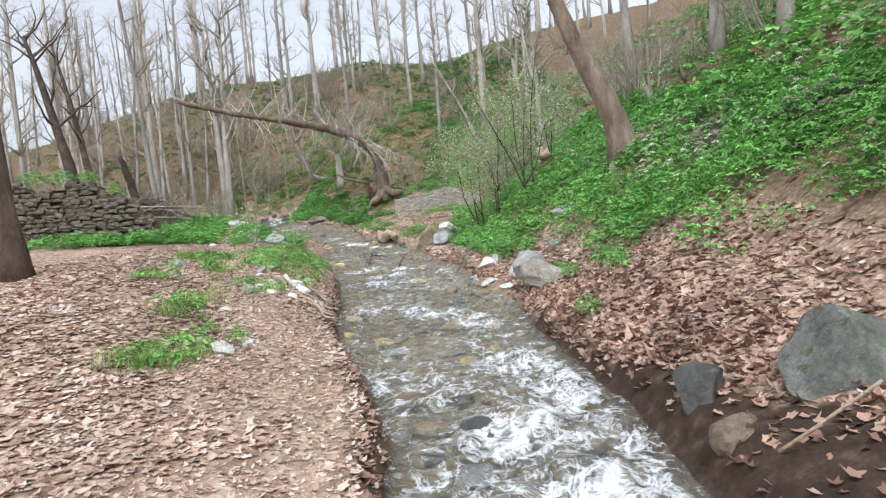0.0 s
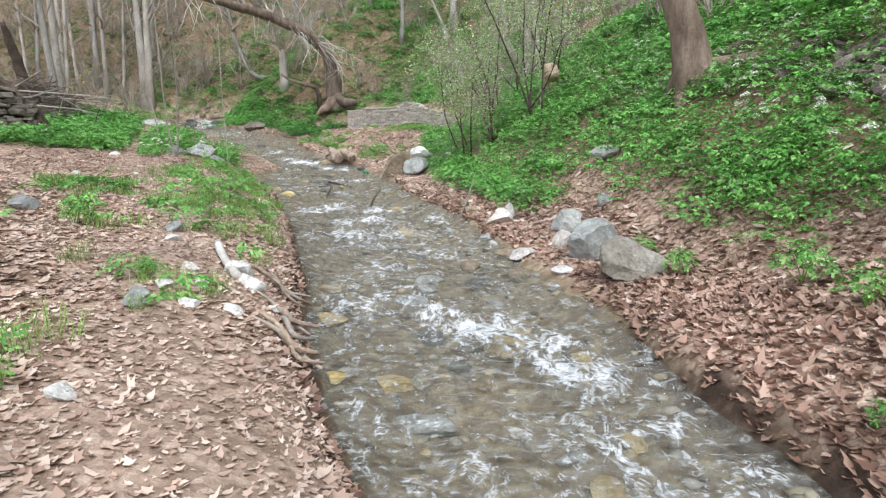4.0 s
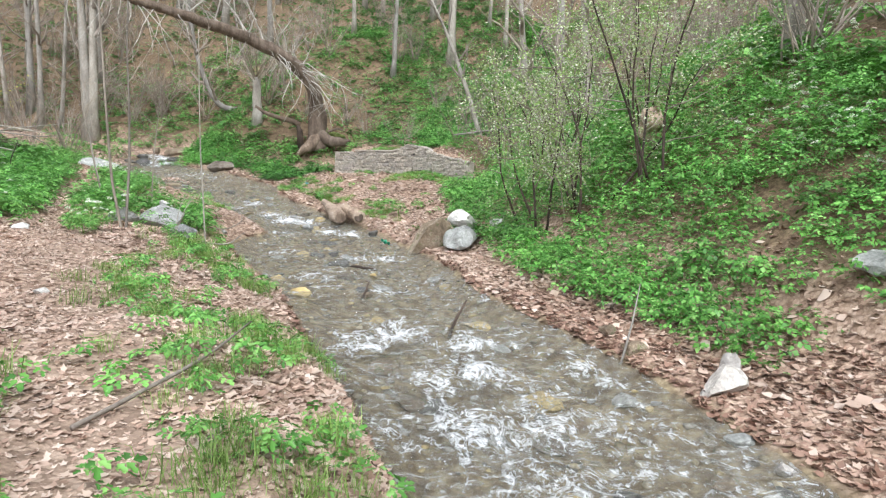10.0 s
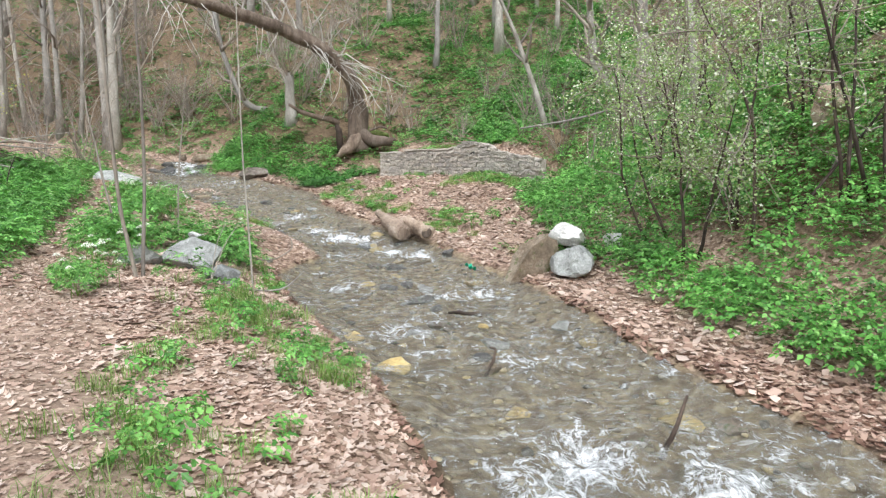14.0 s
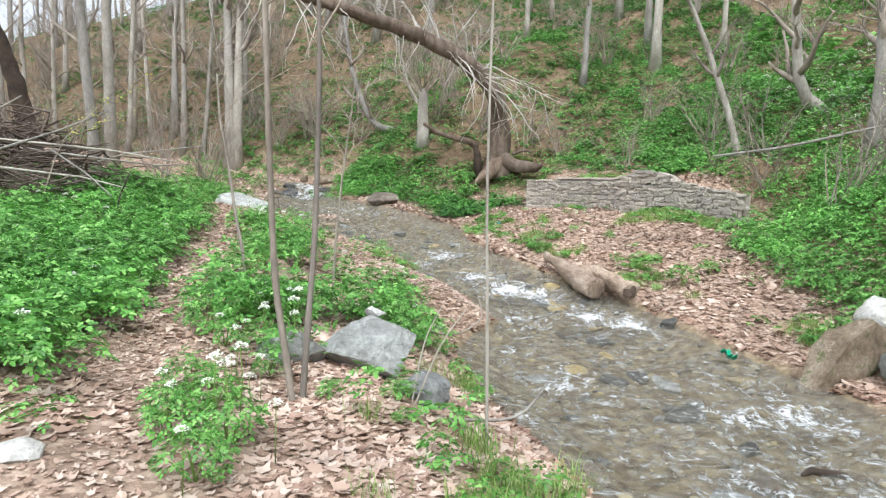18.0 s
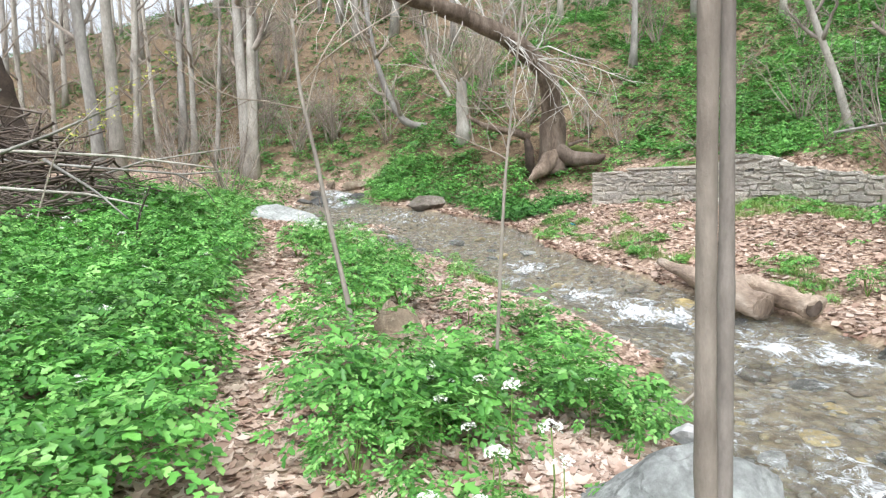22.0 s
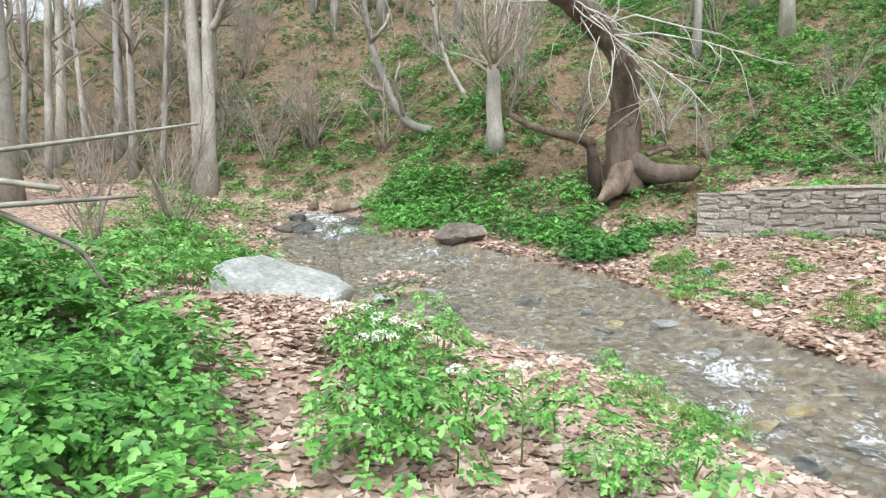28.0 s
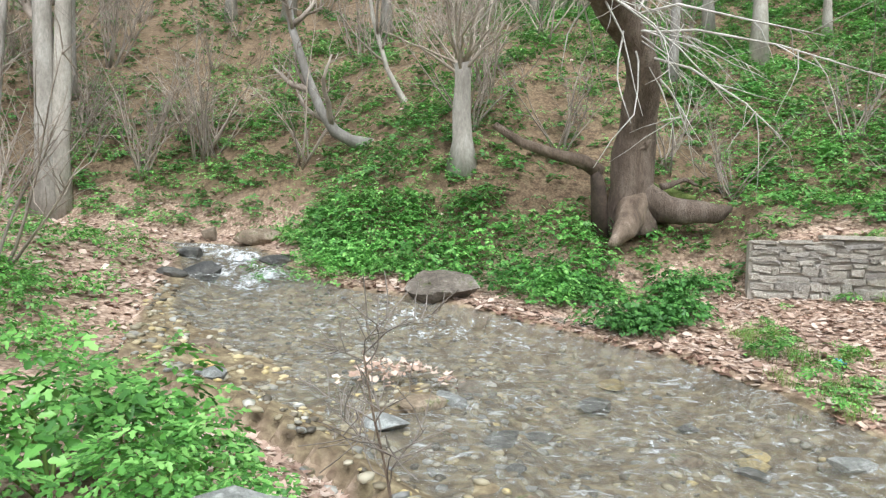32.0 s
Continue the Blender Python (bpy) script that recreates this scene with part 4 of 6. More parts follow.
put_stick("stick", [(-3.5, 21.35, 0.1), (-3.3, 21.4, 0.66), (-3.13, 21.43, 0.9)], [0.008, 0.007, 0.004], PALE_BARK, "thin pale dead stalk on the bank", "stick", 6, seed=62)
put_stick("stick", [on(-1.75, 13.2, 0.02), on(-1.35, 14.2, 0.06), on(-1.2, 15.2, 0.2)], [0.014, 0.012, 0.006], TWIG, "long thin fallen twig on the leaves", "stick", 6, seed=63)
for k, (x, y) in enumerate([(-0.24, 20.4), (-0.6, 22.7), (-0.1, 21.6), (-0.22, 20.05)]):
    put_rock("stone", x, y, (0.14, 0.1, 0.08), (DARKROCK, DARKROCK, YELROCK, TANROCK)[k], 640 + k, "small wet stone breaking the current", 50 * k, 0.0, z=float(water_level(y)) - 0.03)
put_stick("stick", [on(4.9, 13.5, 0.02), on(4.6, 13.0, 0.3), on(4.4, 12.3, 0.55)], [0.016, 0.013, 0.005], TWIG, "bare twig leaning over the rocks", "stick", 6, seed=8)
put_stick("stick", [(4.55, 3.1, -0.62), (4.72, 2.95, -0.42), (4.95, 2.85, -0.2)], [0.012, 0.011, 0.009], LOGWOOD, "pale stick leaning against a boulder", "stick", 6, seed=9)
for k in range(10):
    r = rng_of(700 + k)
    y = (9.85, 8.35, 8.9)[k % 3] + r.normal(0, 0.16)
    xe = float(np.interp(y, [p[1] for p in LEFT_EDGE], [p[0] for p in LEFT_EDGE]))
    a = on(xe - r.uniform(0.25, 0.5), y + r.normal(0.1, 0.16), 0.02)
    b = on(xe - 0.14, y + r.normal(0, 0.05), r.uniform(0.03, 0.09))
    tip = (xe + r.uniform(-0.02, 0.08), y + r.normal(0, 0.08), b[2] - r.uniform(0.02, 0.16))
    w = r.uniform(0.012, 0.024)
    put_stick("root", [a, ((a[0] + b[0]) / 2, (a[1] + b[1]) / 2 + r.normal(0, 0.03), (a[2] + b[2]) / 2 + 0.05), b, tip], [0.5 * w, w, 1.1 * w, 0.6 * w], LOGWOOD if k % 2 else TWIG, "exposed pale brown tree root in the stream bank", "root", 7, seed=k)["group"] = "roots in the bank"


def put_wrapper(name, x, y, size, material, label, seed):
    rng = rng_of(seed)
    bm = bmesh.new()
    bmesh.ops.create_grid(bm, x_segments=9, y_segments=7, size=1)
    for v in bm.verts:
        v.co = Vector((v.co.x * size, v.co.y * size * 0.7, size * (0.5 * abs(math.sin(v.co.x * 2.4 + 1)) + 0.25 * math.sin(v.co.y * 4) + 0.2 * noise.noise(v.co * 3)) + 0.03))
    ex = bmesh.ops.solidify(bm, geom=bm.faces[:], thickness=0.006)
    me = bpy.data.meshes.new(name)
    bm.to_mesh(me)
    bm.free()
    me.materials.append(material)
    me.shade_smooth()
    ob = new(name, me)
    ob.matrix_basis = pose(x, y, max(ground_z(x, y), float(water_level(y))) + 0.02, 20, 15, rng.uniform(0, 90))
    return tagged(ob, label, "litter")


put_wrapper("plastic_bag", 0.26, 25.62, 0.11, GREENBAG, "crumpled bright green plastic bag at the waterline", 1)
put_wrapper("plastic_bag", -2.5, 36.5, 0.07, BLUEBAG, "crumpled blue plastic scrap on fallen leaves", 2)


# ---- retaining wall of rough stones ----
def wall_at(s):
    """A spot on the wall's foot, from its far end, and the way along it."""
    line = WALL_LINE[::-1]
    for (ax, ay), (bx, by) in zip(line, line[1:]):
        d = math.hypot(bx - ax, by - ay)
        if s <= d or (bx, by) == line[-1]:
            return ax + (bx - ax) * s / d, ay + (by - ay) * s / d, math.atan2(by - ay, bx - ax)
        s -= d


def wall_top(s):
    hump = 0.26 * math.exp(-(((s - 4.75) / 0.8) ** 4))
    return 2.08 - (0.08 if s < 1.0 else 0) + hump - 0.16 * max(0, s - 5.6)


stone_wall = tagged(new("stone_wall"), "old retaining wall of rough grey-brown stones with a flat coping", "stone wall")
core_v, core_f = [], []
steps = 34
for i in range(steps + 1):
    s = 7.6 * i / steps
    x, y, a = wall_at(s)
    nx, ny = -math.sin(a), math.cos(a)
    for off, h in ((-0.02, 0.5), (-0.02, wall_top(s) - 0.03), (0.36, wall_top(s) - 0.03), (0.36, 0.5)):
        core_v.append((x + nx * off, y + ny * off, h))
for i in range(steps):
    for j in range(4):
        a0, b0 = i * 4 + j, i * 4 + (j + 1) % 4
        core_f.append((a0, b0, b0 + 4, a0 + 4))
core_f += [(0, 1, 2, 3), tuple(4 * steps + k for k in (3, 2, 1, 0))]
part_mesh("core", mesh_of("core", core_v, core_f, MORTAR), stone_wall, "brown earth mortar between the stones")
stone_shapes = []
for k in range(9):
    rng = rng_of(800 + k)
    bm = bmesh.new()
    bmesh.ops.create_cube(bm, size=1)
    bmesh.ops.bevel(bm, geom=bm.edges[:], offset=0.13, segments=1, affect="EDGES")
    for v in bm.verts:
        v.co += Vector(rng.uniform(-0.13, 0.13, 3)) * (1.0 if abs(v.co.y) > 0.3 else 0.7)
    me = bpy.data.meshes.new("stone")
    bm.to_mesh(me)
    bm.free()
    me.materials.append(WALLSTONE)
    stone_shapes.append(me)
wall_rng = rng_of(5)
row_z = 0.92
while row_z < 2.3:
    h = wall_rng.uniform(0.075, 0.165)
    s = wall_rng.uniform(0, 0.1)
    while s < 7.5:
        w = wall_rng.uniform(0.1, 0.26) if wall_rng.random() < 0.6 else wall_rng.uniform(0.26, 0.5)
        m = s + w / 2
        if row_z + h * 0.6 < wall_top(m) and not (abs(m - 4.8) < 0.12 and 1.9 < row_z + h / 2 < 2.08) and not (abs(m - 5.25) < 0.4 and row_z + h / 2 < 1.4 - 0.3 * ((m - 5.25) / 0.4) ** 2):
            x, y, a = wall_at(m)
            nx, ny = -math.sin(a), math.cos(a)
            ob = new("stone", stone_shapes[int(wall_rng.integers(9))])
            ob.parent = stone_wall
            hh = min(h, wall_top(m) - row_z)
            ob.matrix_basis = pose(x - nx * wall_rng.uniform(0.0, 0.025), y - ny * 0.01, row_z + hh / 2 + wall_rng.uniform(-0.03, 0.03), 0, wall_rng.uniform(-7, 7), math.degrees(a) + wall_rng.uniform(-3, 3)) @ Matrix.Diagonal((w * wall_rng.uniform(0.86, 1.0), 0.16, hh * wall_rng.uniform(0.8, 1.08), 1))
        s += w
    row_z += h
cap_v, cap_f = [], []
for i in range(13):
    s = 1.05 + 2.85 * i / 12
    x, y, a = wall_at(s)
    nx, ny = -math.sin(a), math.cos(a)
    for off, h in ((-0.1, 0.0), (-0.1, 0.055), (0.3, 0.06), (0.3, 0.0)):
        cap_v.append((x + nx * off, y + ny * off, wall_top(s) + h - 0.02 + 0.004 * math.sin(i * 3)))
for i in range(12):
    for j in range(4):
        a0, b0 = i * 4 + j, i * 4 + (j + 1) % 4
        cap_f.append((a0, b0, b0 + 4, a0 + 4))
cap_f += [(0, 1, 2, 3), (51, 50, 49, 48)]
# Dark panel just proud of the core stands in for the hole's shade.
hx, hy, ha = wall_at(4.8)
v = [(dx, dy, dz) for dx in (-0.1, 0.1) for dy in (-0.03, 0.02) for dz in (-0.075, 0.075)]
part_mesh("drain_hole", mesh_of("drain_hole", v, [(0, 1, 3, 2), (4, 6, 7, 5), (0, 4, 5, 1), (2, 3, 7, 6), (1, 5, 7, 3), (0, 2, 6, 4)], DARKROCK), stone_wall, "dark panel for the shade inside a drain opening", pose(hx, hy, 1.99, 0, 0, math.degrees(ha)))
# No opening is cut: a dark arched slab gives the mouth its shade.
cx, cy, ca = wall_at(5.25)
arc = [(0.42 * math.cos(math.pi * i / 12), 0.36 * math.sin(math.pi * i / 12)) for i in range(13)] + [(-0.42, -0.4), (0.42, -0.4)]
part_mesh("culvert", mesh_of("culvert", [(dx, dy, dz) for dy in (-0.035, 0.02) for dx, dz in arc], [tuple(range(15)), tuple(range(29, 14, -1))] + [(i, i + 15, (i + 1) % 15 + 15, (i + 1) % 15) for i in range(15)], DARKROCK), stone_wall, "dark arched panel for the shade in a drain mouth at the foot of the wall", pose(cx, cy, 1.1, 0, 0, math.degrees(ca)))
part_mesh("coping", mesh_of("coping", cap_v, cap_f, WALLSTONE), stone_wall, "flat pale coping slab")


# ---- ruined dry wall by the path ----
DRY_LINE = [(-8.25, 22.6), (-9.6, 22.2), (-11.0, 21.8), (-13.6, 21.0)]


def dry_at(s):
    for (ax, ay), (bx, by) in zip(DRY_LINE, DRY_LINE[1:]):
        d = math.hypot(bx - ax, by - ay)
        if s <= d or (bx, by) == DRY_LINE[-1]:
            return ax + (bx - ax) * s / d, ay + (by - ay) * s / d, math.atan2(by - ay, bx - ax)
        s -= d


def dry_top(s):
    return 2.15 * min(1.0, 0.35 + 0.5 * s) + 0.1 * math.sin(s * 3.1) + 0.06 * math.sin(s * 7.7)


ruin = tagged(new("ruined_wall"), "ruined dry stone wall of dark grey-brown rubble with earth on top", "stone wall")
bm = bmesh.new()
rows = []
for i in range(29):
    s = 5.4 * i / 28
    x, y, a = dry_at(s)
    g = ground_z(x, y)
    nx, ny = -math.sin(a), math.cos(a)
    rows.append([bm.verts.new((x - nx * off + 0.04 * math.sin(i * 5), y - ny * off, g + h)) for off, h in ((0.03, -0.3), (0.08, dry_top(s) * 0.6), (0.14, dry_top(s) - 0.06), (0.5, dry_top(s) + 0.08 * math.sin(i * 2.2)), (1.1, dry_top(s) * 0.7), (1.8, -0.3))])
for ra, rb in zip(rows, rows[1:]):
    for k in range(5):
        bm.faces.new((ra[k], ra[k + 1], rb[k + 1], rb[k]))
bm.faces.new(rows[0])
bm.faces.new(rows[-1][::-1])
bmesh.ops.recalc_face_normals(bm, faces=bm.faces[:])
EARTH = make_grainy("dark_earth", (0.04, 0.03, 0.022), (0.1, 0.075, 0.055), (0.2, 0.16, 0.115), 3, 26, 0.95, 0.15, 0.9, 0.03, by_object=False)
part("core", bm, EARTH, ruin, "dark brown earth behind the stones")
dry_shapes = []
for me in stone_shapes:
    me = me.copy()
    me.materials.clear()
    me.materials.append(RUBBLE)
    dry_shapes.append(me)
dry_rng = rng_of(15)
row_z = 0.0
while row_z < 2.3:
    h, s = dry_rng.uniform(0.09, 0.2), dry_rng.uniform(0, 0.15)
    while s < 5.3:
        w = dry_rng.uniform(0.15, 0.48)
        if row_z + h * 0.5 < dry_top(s + w / 2) and dry_rng.random() < 0.94:
            x, y, a = dry_at(s + w / 2)
            nx, ny = -math.sin(a), math.cos(a)
            out = dry_rng.uniform(0.0, 0.09) - 0.05 * row_z
            ob = new("stone", dry_shapes[int(dry_rng.integers(9))])
            ob.parent = ruin
            ob.matrix_basis = pose(x + nx * out, y + ny * out, ground_z(x, y) + row_z + h / 2 + dry_rng.uniform(-0.03, 0.03), dry_rng.uniform(-8, 8), dry_rng.uniform(-9, 9), math.degrees(a) + dry_rng.uniform(-8, 8)) @ Matrix.Diagonal((w * 0.98, 0.26, h * dry_rng.uniform(0.8, 1.1), 1))
        s += w
    row_z += h
put_rock("stone", -8.0, 22.35, (0.2, 0.16, 0.22), WHITEROCK, 163, "pale stone at the foot of the ruined wall", 0, 0.5)
put_rock("stone", -8.4, 22.1, (0.22, 0.16, 0.14), RUBBLE, 164, "grey stone fallen from the ruined wall", 30, 0.4)
put_rock("stone", -9.3, 21.7, (0.26, 0.18, 0.13), RUBBLE, 165, "grey stone fallen from the ruined wall", 70, 0.4)

# ---- rubble on the slope ----
heap = tagged(new("stone_heap"), "tumbled dark brownish rubble stones bared on the slope", "stone heap")
shapes = [make_rock_mesh(220 + k, (0.22, 0.17, 0.12), RUBBLE, 8, fine=2) for k in range(8)]
heap_rng = rng_of(22)
for k in range(190):
    y = heap_rng.uniform(8.0, 15.2)
    x = 7.85 + 0.12 * math.sin(y) + heap_rng.normal(0, 0.3)
    st = new("stone", shapes[k % 8])
    st.parent = heap
    st.matrix_basis = pose(x, y, ground_z(x, y) + heap_rng.uniform(0.0, 0.16), heap_rng.uniform(-25, 25), heap_rng.uniform(-45, -5), heap_rng.uniform(0, 360)) @ Matrix.Scale(heap_rng.uniform(0.5, 1.25), 4)


# ---- trees ----
GREY_TREE = "tall bare grey-barked tree on the wooded slope"
# the old tree with bared roots, arching over the stream
arch = thing("leaning_tree", -2.45, 41.9, "old brown tree with bared roots and trunk arching over the stream", "tree")
az = ground_z(-2.45, 41.9)
spine = np.array([(-2.45, 41.9, az - 0.2), (-2.46, 41.88, 2.9), (-2.43, 41.85, 3.7), (-2.48, 41.6, 4.25), (-2.66, 41.1, 4.95), (-3.1, 40.78, 5.6), (-3.85, 40.35, 6.12), (-5.05, 39.6, 6.62), (-6.6, 38.7, 6.97), (-8.1, 37.8, 7.28), (-9.8, 36.8, 7.5), (-12.5, 35.2, 8.2)]) - [-2.45, 41.9, az]
k = np.linspace(0, len(spine) - 1, 45)
sp = np.stack([np.interp(k, np.arange(len(spine)), spine[:, a]) for a in range(3)], -1)
for _ in range(4):
    sp[1:-1] = (sp[:-2] + 2 * sp[1:-1] + sp[2:]) / 4
rad = np.interp(k, [0, 0.6, 1, 1.9, 2.2, 2.7, 4, 6, 11], [0.6, 0.46, 0.43, 0.45, 0.42, 0.34, 0.31, 0.29, 0.12])
v, t = tube(sp, rad, 16)
v = v + 0.03 * np.sin(v * 6.1)[:, [1, 2, 0]]
part_mesh("trunk", mesh_np("trunk", v, t, BARK, True), arch)
for mat, pts, rr in ((BARK, [(0.15, -0.1, 0.55), (0.5, -0.4, 0.3), (0.95, -0.75, 0.2), (1.4, -0.9, 0.26), (1.6, -0.9, 0.3)], [0.34, 0.27, 0.22, 0.17, 0.08]), (BARK, [(0.0, -0.15, 0.45), (-0.25, -0.5, 0.1), (-0.6, -0.85, -0.25), (-0.8, -1.0, -0.45)], [0.3, 0.26, 0.18, 0.08]),
                     (MOSS, [(0.25, 0.1, 0.7), (0.8, 0.05, 0.5), (1.3, -0.2, 0.5)], [0.24, 0.2, 0.07]), (BARK, [(0.5, -0.3, 0.75), (0.95, -0.35, 0.85), (1.25, -0.3, 0.8)], [0.07, 0.05, 0.03])):
    q = np.array(pts)
    kk = np.linspace(0, len(q) - 1, 13)
    v, t = tube(np.stack([np.interp(kk, np.arange(len(q)), q[:, a]) for a in range(3)], -1), np.interp(kk, np.arange(len(rr)), rr), 12)
    part_mesh("root", mesh_np("root", v + 0.03 * np.sin(v * 8)[:, [1, 2, 0]] + 0.012 * np.sin(v * 23)[:, [2, 0, 1]], t, mat, True), arch, "moss-covered root" if mat is MOSS else "")
burl = make_rock_mesh(411, (0.3, 0.26, 0.2), BARK, 2, 0.12, 3)
part_mesh("burl", burl, arch, "rounded brown burl", pose(0.05, -0.28, 1.5))
q = np.array([(-3.2, 41.6, az - 0.3), (-3.26, 41.6, 2.9), (-3.4, 41.55, 3.35)]) - [-2.45, 41.9, az]
v, t = tube(q, [0.16, 0.14, 0.08], 10)
part_mesh("stub", mesh_np("stub", v + 0.02 * np.sin(v * 11)[:, [1, 2, 0]], t, DARK_BARK, True), arch, "dark rotten stub beside the trunk")
q = np.array([(-3.25, 41.6, 3.2), (-3.6, 41.55, 3.36), (-4.2, 41.6, 3.5), (-4.8, 41.65, 3.7), (-5.3, 41.7, 4.0)]) - [-2.45, 41.9, az]
v, t = tube(q, [0.14, 0.13, 0.11, 0.09, 0.06], 10)
part_mesh("side_limb", mesh_np("side_limb", v + 0.015 * np.sin(v * 9)[:, [1, 2, 0]], t, BARK, True), arch, "dead broken limb beside the trunk")
r = rng_of(41)
shoots = []
for _ in range(26):
    at, way = along(sp, r.uniform(0.42, 0.98))
    d = np.array([r.normal(0, 0.5), r.normal(-0.2, 0.5), -0.5 - r.random()])
    shoots.append(tube(bent(r, at, d, r.uniform(1.2, 3.4), 6, 0.22, -0.12), np.linspace(0.022, 0.005, 6), 4))
for _ in range(40):
    at, way = along(sp, r.uniform(0.4, 1.0))
    q = bent(r, at, (r.normal(0, 0.7), r.normal(0, 0.7), 1), r.uniform(1.2, 3.0), 6, 0.2, 0.05)
    shoots.append(tube(q, np.linspace(0.035, 0.006, 6), 4))
    for _ in range(5):
        at, way = along(q, r.uniform(0.3, 1))
        shoots.append(tube(bent(r, at, r.normal(0, 1, 3), r.uniform(0.4, 1.0), 4, 0.2), np.linspace(0.012, 0.003, 4), 3))
for pts in ([(-3.0, 40.8, 5.6), (-2.4, 39.9, 5.45), (-1.6, 38.9, 5.0), (-0.6, 37.9, 4.35)], [(-2.9, 41.0, 5.3), (-2.3, 40.2, 4.9), (-1.8, 39.4, 4.2), (-1.5, 38.9, 3.6)], [(-3.3, 40.6, 5.8), (-2.8, 39.8, 5.8), (-2.2, 38.8, 5.3), (-1.6, 38.0, 4.9)], [(-2.8, 41.0, 5.2), (-2.2, 40.9, 4.6), (-1.9, 40.8, 3.8)]):
    q = np.array(pts) - [-2.45, 41.9, az]
    kk = np.linspace(0, len(q) - 1, 10)
    q = np.stack([np.interp(kk, np.arange(len(q)), q[:, a]) for a in range(3)], -1)
    shoots.append(tube(q, np.linspace(0.03, 0.007, 10), 6))
    for _ in range(6):
        at, way = along(q, r.uniform(0.4, 1))
        shoots.append(tube(bent(r, at, way * 2 + r.normal(0, 0.6, 3) + [0, 0, -0.3], r.uniform(0.6, 1.6), 5, 0.18, -0.05), np.linspace(0.014, 0.003, 5), 3))
for _ in range(12):
    at, way = along(sp, r.uniform(0.42, 0.6))
    d = np.array([r.uniform(0.2, 1.2), r.normal(-0.7, 0.4), r.uniform(-1.2, -0.1)])
    q = bent(r, at, d, r.uniform(1.2, 3.4), 8, 0.13, -0.06)
    shoots.append(tube(q, np.linspace(r.uniform(0.01, 0.024), 0.003, 8), 4))
    for _ in range(3):
        at, way = along(q, r.uniform(0.3, 0.95))
        shoots.append(tube(bent(r, at, way * 4 + r.normal(0, 0.5, 3) + [0, 0, -0.2], r.uniform(0.4, 1.0), 4, 0.15, -0.08), np.linspace(0.009, 0.003, 4), 3))
v, t = joined(shoots)
part_mesh("crown", mesh_np("crown", v, t, SHOOT, True), arch, "pale dead shoots hanging from the trunk")
# the leaning brown tree on the slope
make_tree("leaning_tree", 7.02, 16.5, 7, 9, 0.42, bark=BARK, label="stout brown tree leaning over the slope with spreading roots", count=12, span=2.6, first=0.72, thin=0.22,
          trunk=[(0.1, 0, -0.4), (0.02, 0, 0.5), (-0.15, 0, 1.2), (-0.5, 0, 2.0), (-0.95, 0, 3.0), (-1.4, 0, 4.2), (-1.8, 0.1, 6), (-2.2, 0.2, 8.5)])
for j, (a, b) in enumerate([((7.3, 16.5), (8.1, 15.4)), ((6.9, 16.5), (6.5, 15.7)), ((7.3, 16.9), (8.6, 16.3)), ((7.1, 16.4), (7.3, 15.4))]):
    put_stick("root", [on(a[0], a[1], 0.25), on((a[0] + b[0]) / 2, (a[1] + b[1]) / 2, 0.1), on(b[0], b[1], -0.02)], [0.2, 0.13, 0.04], BARK, "thick brown root at the foot of a leaning tree", "root", 10, seed=50 + j)
# the pair with a common foot, and the tree that bends up from the far bank
make_tree("tree", -15.45, 48.8, 71, 15, 0.3, (-0.04, 0), PALE_BARK, "pale trunk of a twin-stemmed tree", 16, 3.0)
make_tree("tree", -15.25, 48.9, 72, 15, 0.27, (0.05, 0), PALE_BARK, "pale trunk of a twin-stemmed tree", 16, 3.0)
make_tree("tree", -7.35, 47.0, 73, 9, 0.2, bark=PALE_BARK, label="grey tree curving up from the far bank", count=14, span=2.2,
          trunk=[(0.6, 0.3, -0.2), (0.2, 0.05, 0.0), (-0.35, 0, 0.08), (-0.75, 0, 0.3), (-1.1, 0, 0.8), (-1.45, 0, 1.6), (-1.85, 0, 2.8), (-2.15, 0, 4.5), (-2.4, 0, 7), (-2.5, 0, 9)])
make_tree("tree", -6.3, 48.0, 74, 7, 0.1, bark=PALE_BARK, label="slim grey tree curving up from the far bank", count=10, span=1.6,
          trunk=[(0.3, 0, -0.3), (0, 0, 0.2), (-0.4, 0, 0.9), (-0.8, 0, 2.2), (-1.1, 0, 4.0), (-1.3, 0, 7)])
make_tree("tree", -5.5, 43.55, 75, 5, 0.24, bark=PALE_BARK, label="grey stump-like trunk with thin stems", count=16, span=2.6, first=0.75, thin=0.16, taper=0.3,
          trunk=[(0, 0, -0.3), (0, 0, 0.5), (-0.04, 0, 1.1), (-0.02, 0, 1.7), (-0.05, 0, 2.1)])
make_tree("tree", 7.3, 38.4, 76, 9, 0.25, bark=PALE_BARK, label="pale tree with a bent foot on the slope", count=12, span=2.0,
          trunk=[(0.9, 0, -0.35), (0.3, 0, 0.0), (-0.3, 0, 0.45), (-0.6, 0, 1.1), (-0.75, 0, 2.2), (-0.95, 0, 4), (-1.1, 0, 6.5), (-1.2, 0, 9)])
make_tree("tree", 7.2, 34.8, 77, 9, 0.25, (-0.04, 0), PALE_BARK, "forked grey tree on the green slope", 14, 2.2, first=0.15)
make_tree("tree", 6.85, 30.2, 78, 8, 0.12, (-0.13, 0), PALE_BARK, "slim grey tree on the green slope", 12, 1.8)
make_tree("tree", 4.6, 36.9, 79, 7.5, 0.11, (-0.42, 0), PALE_BARK, "thin tree leaning over the stone wall", 12, 1.6)
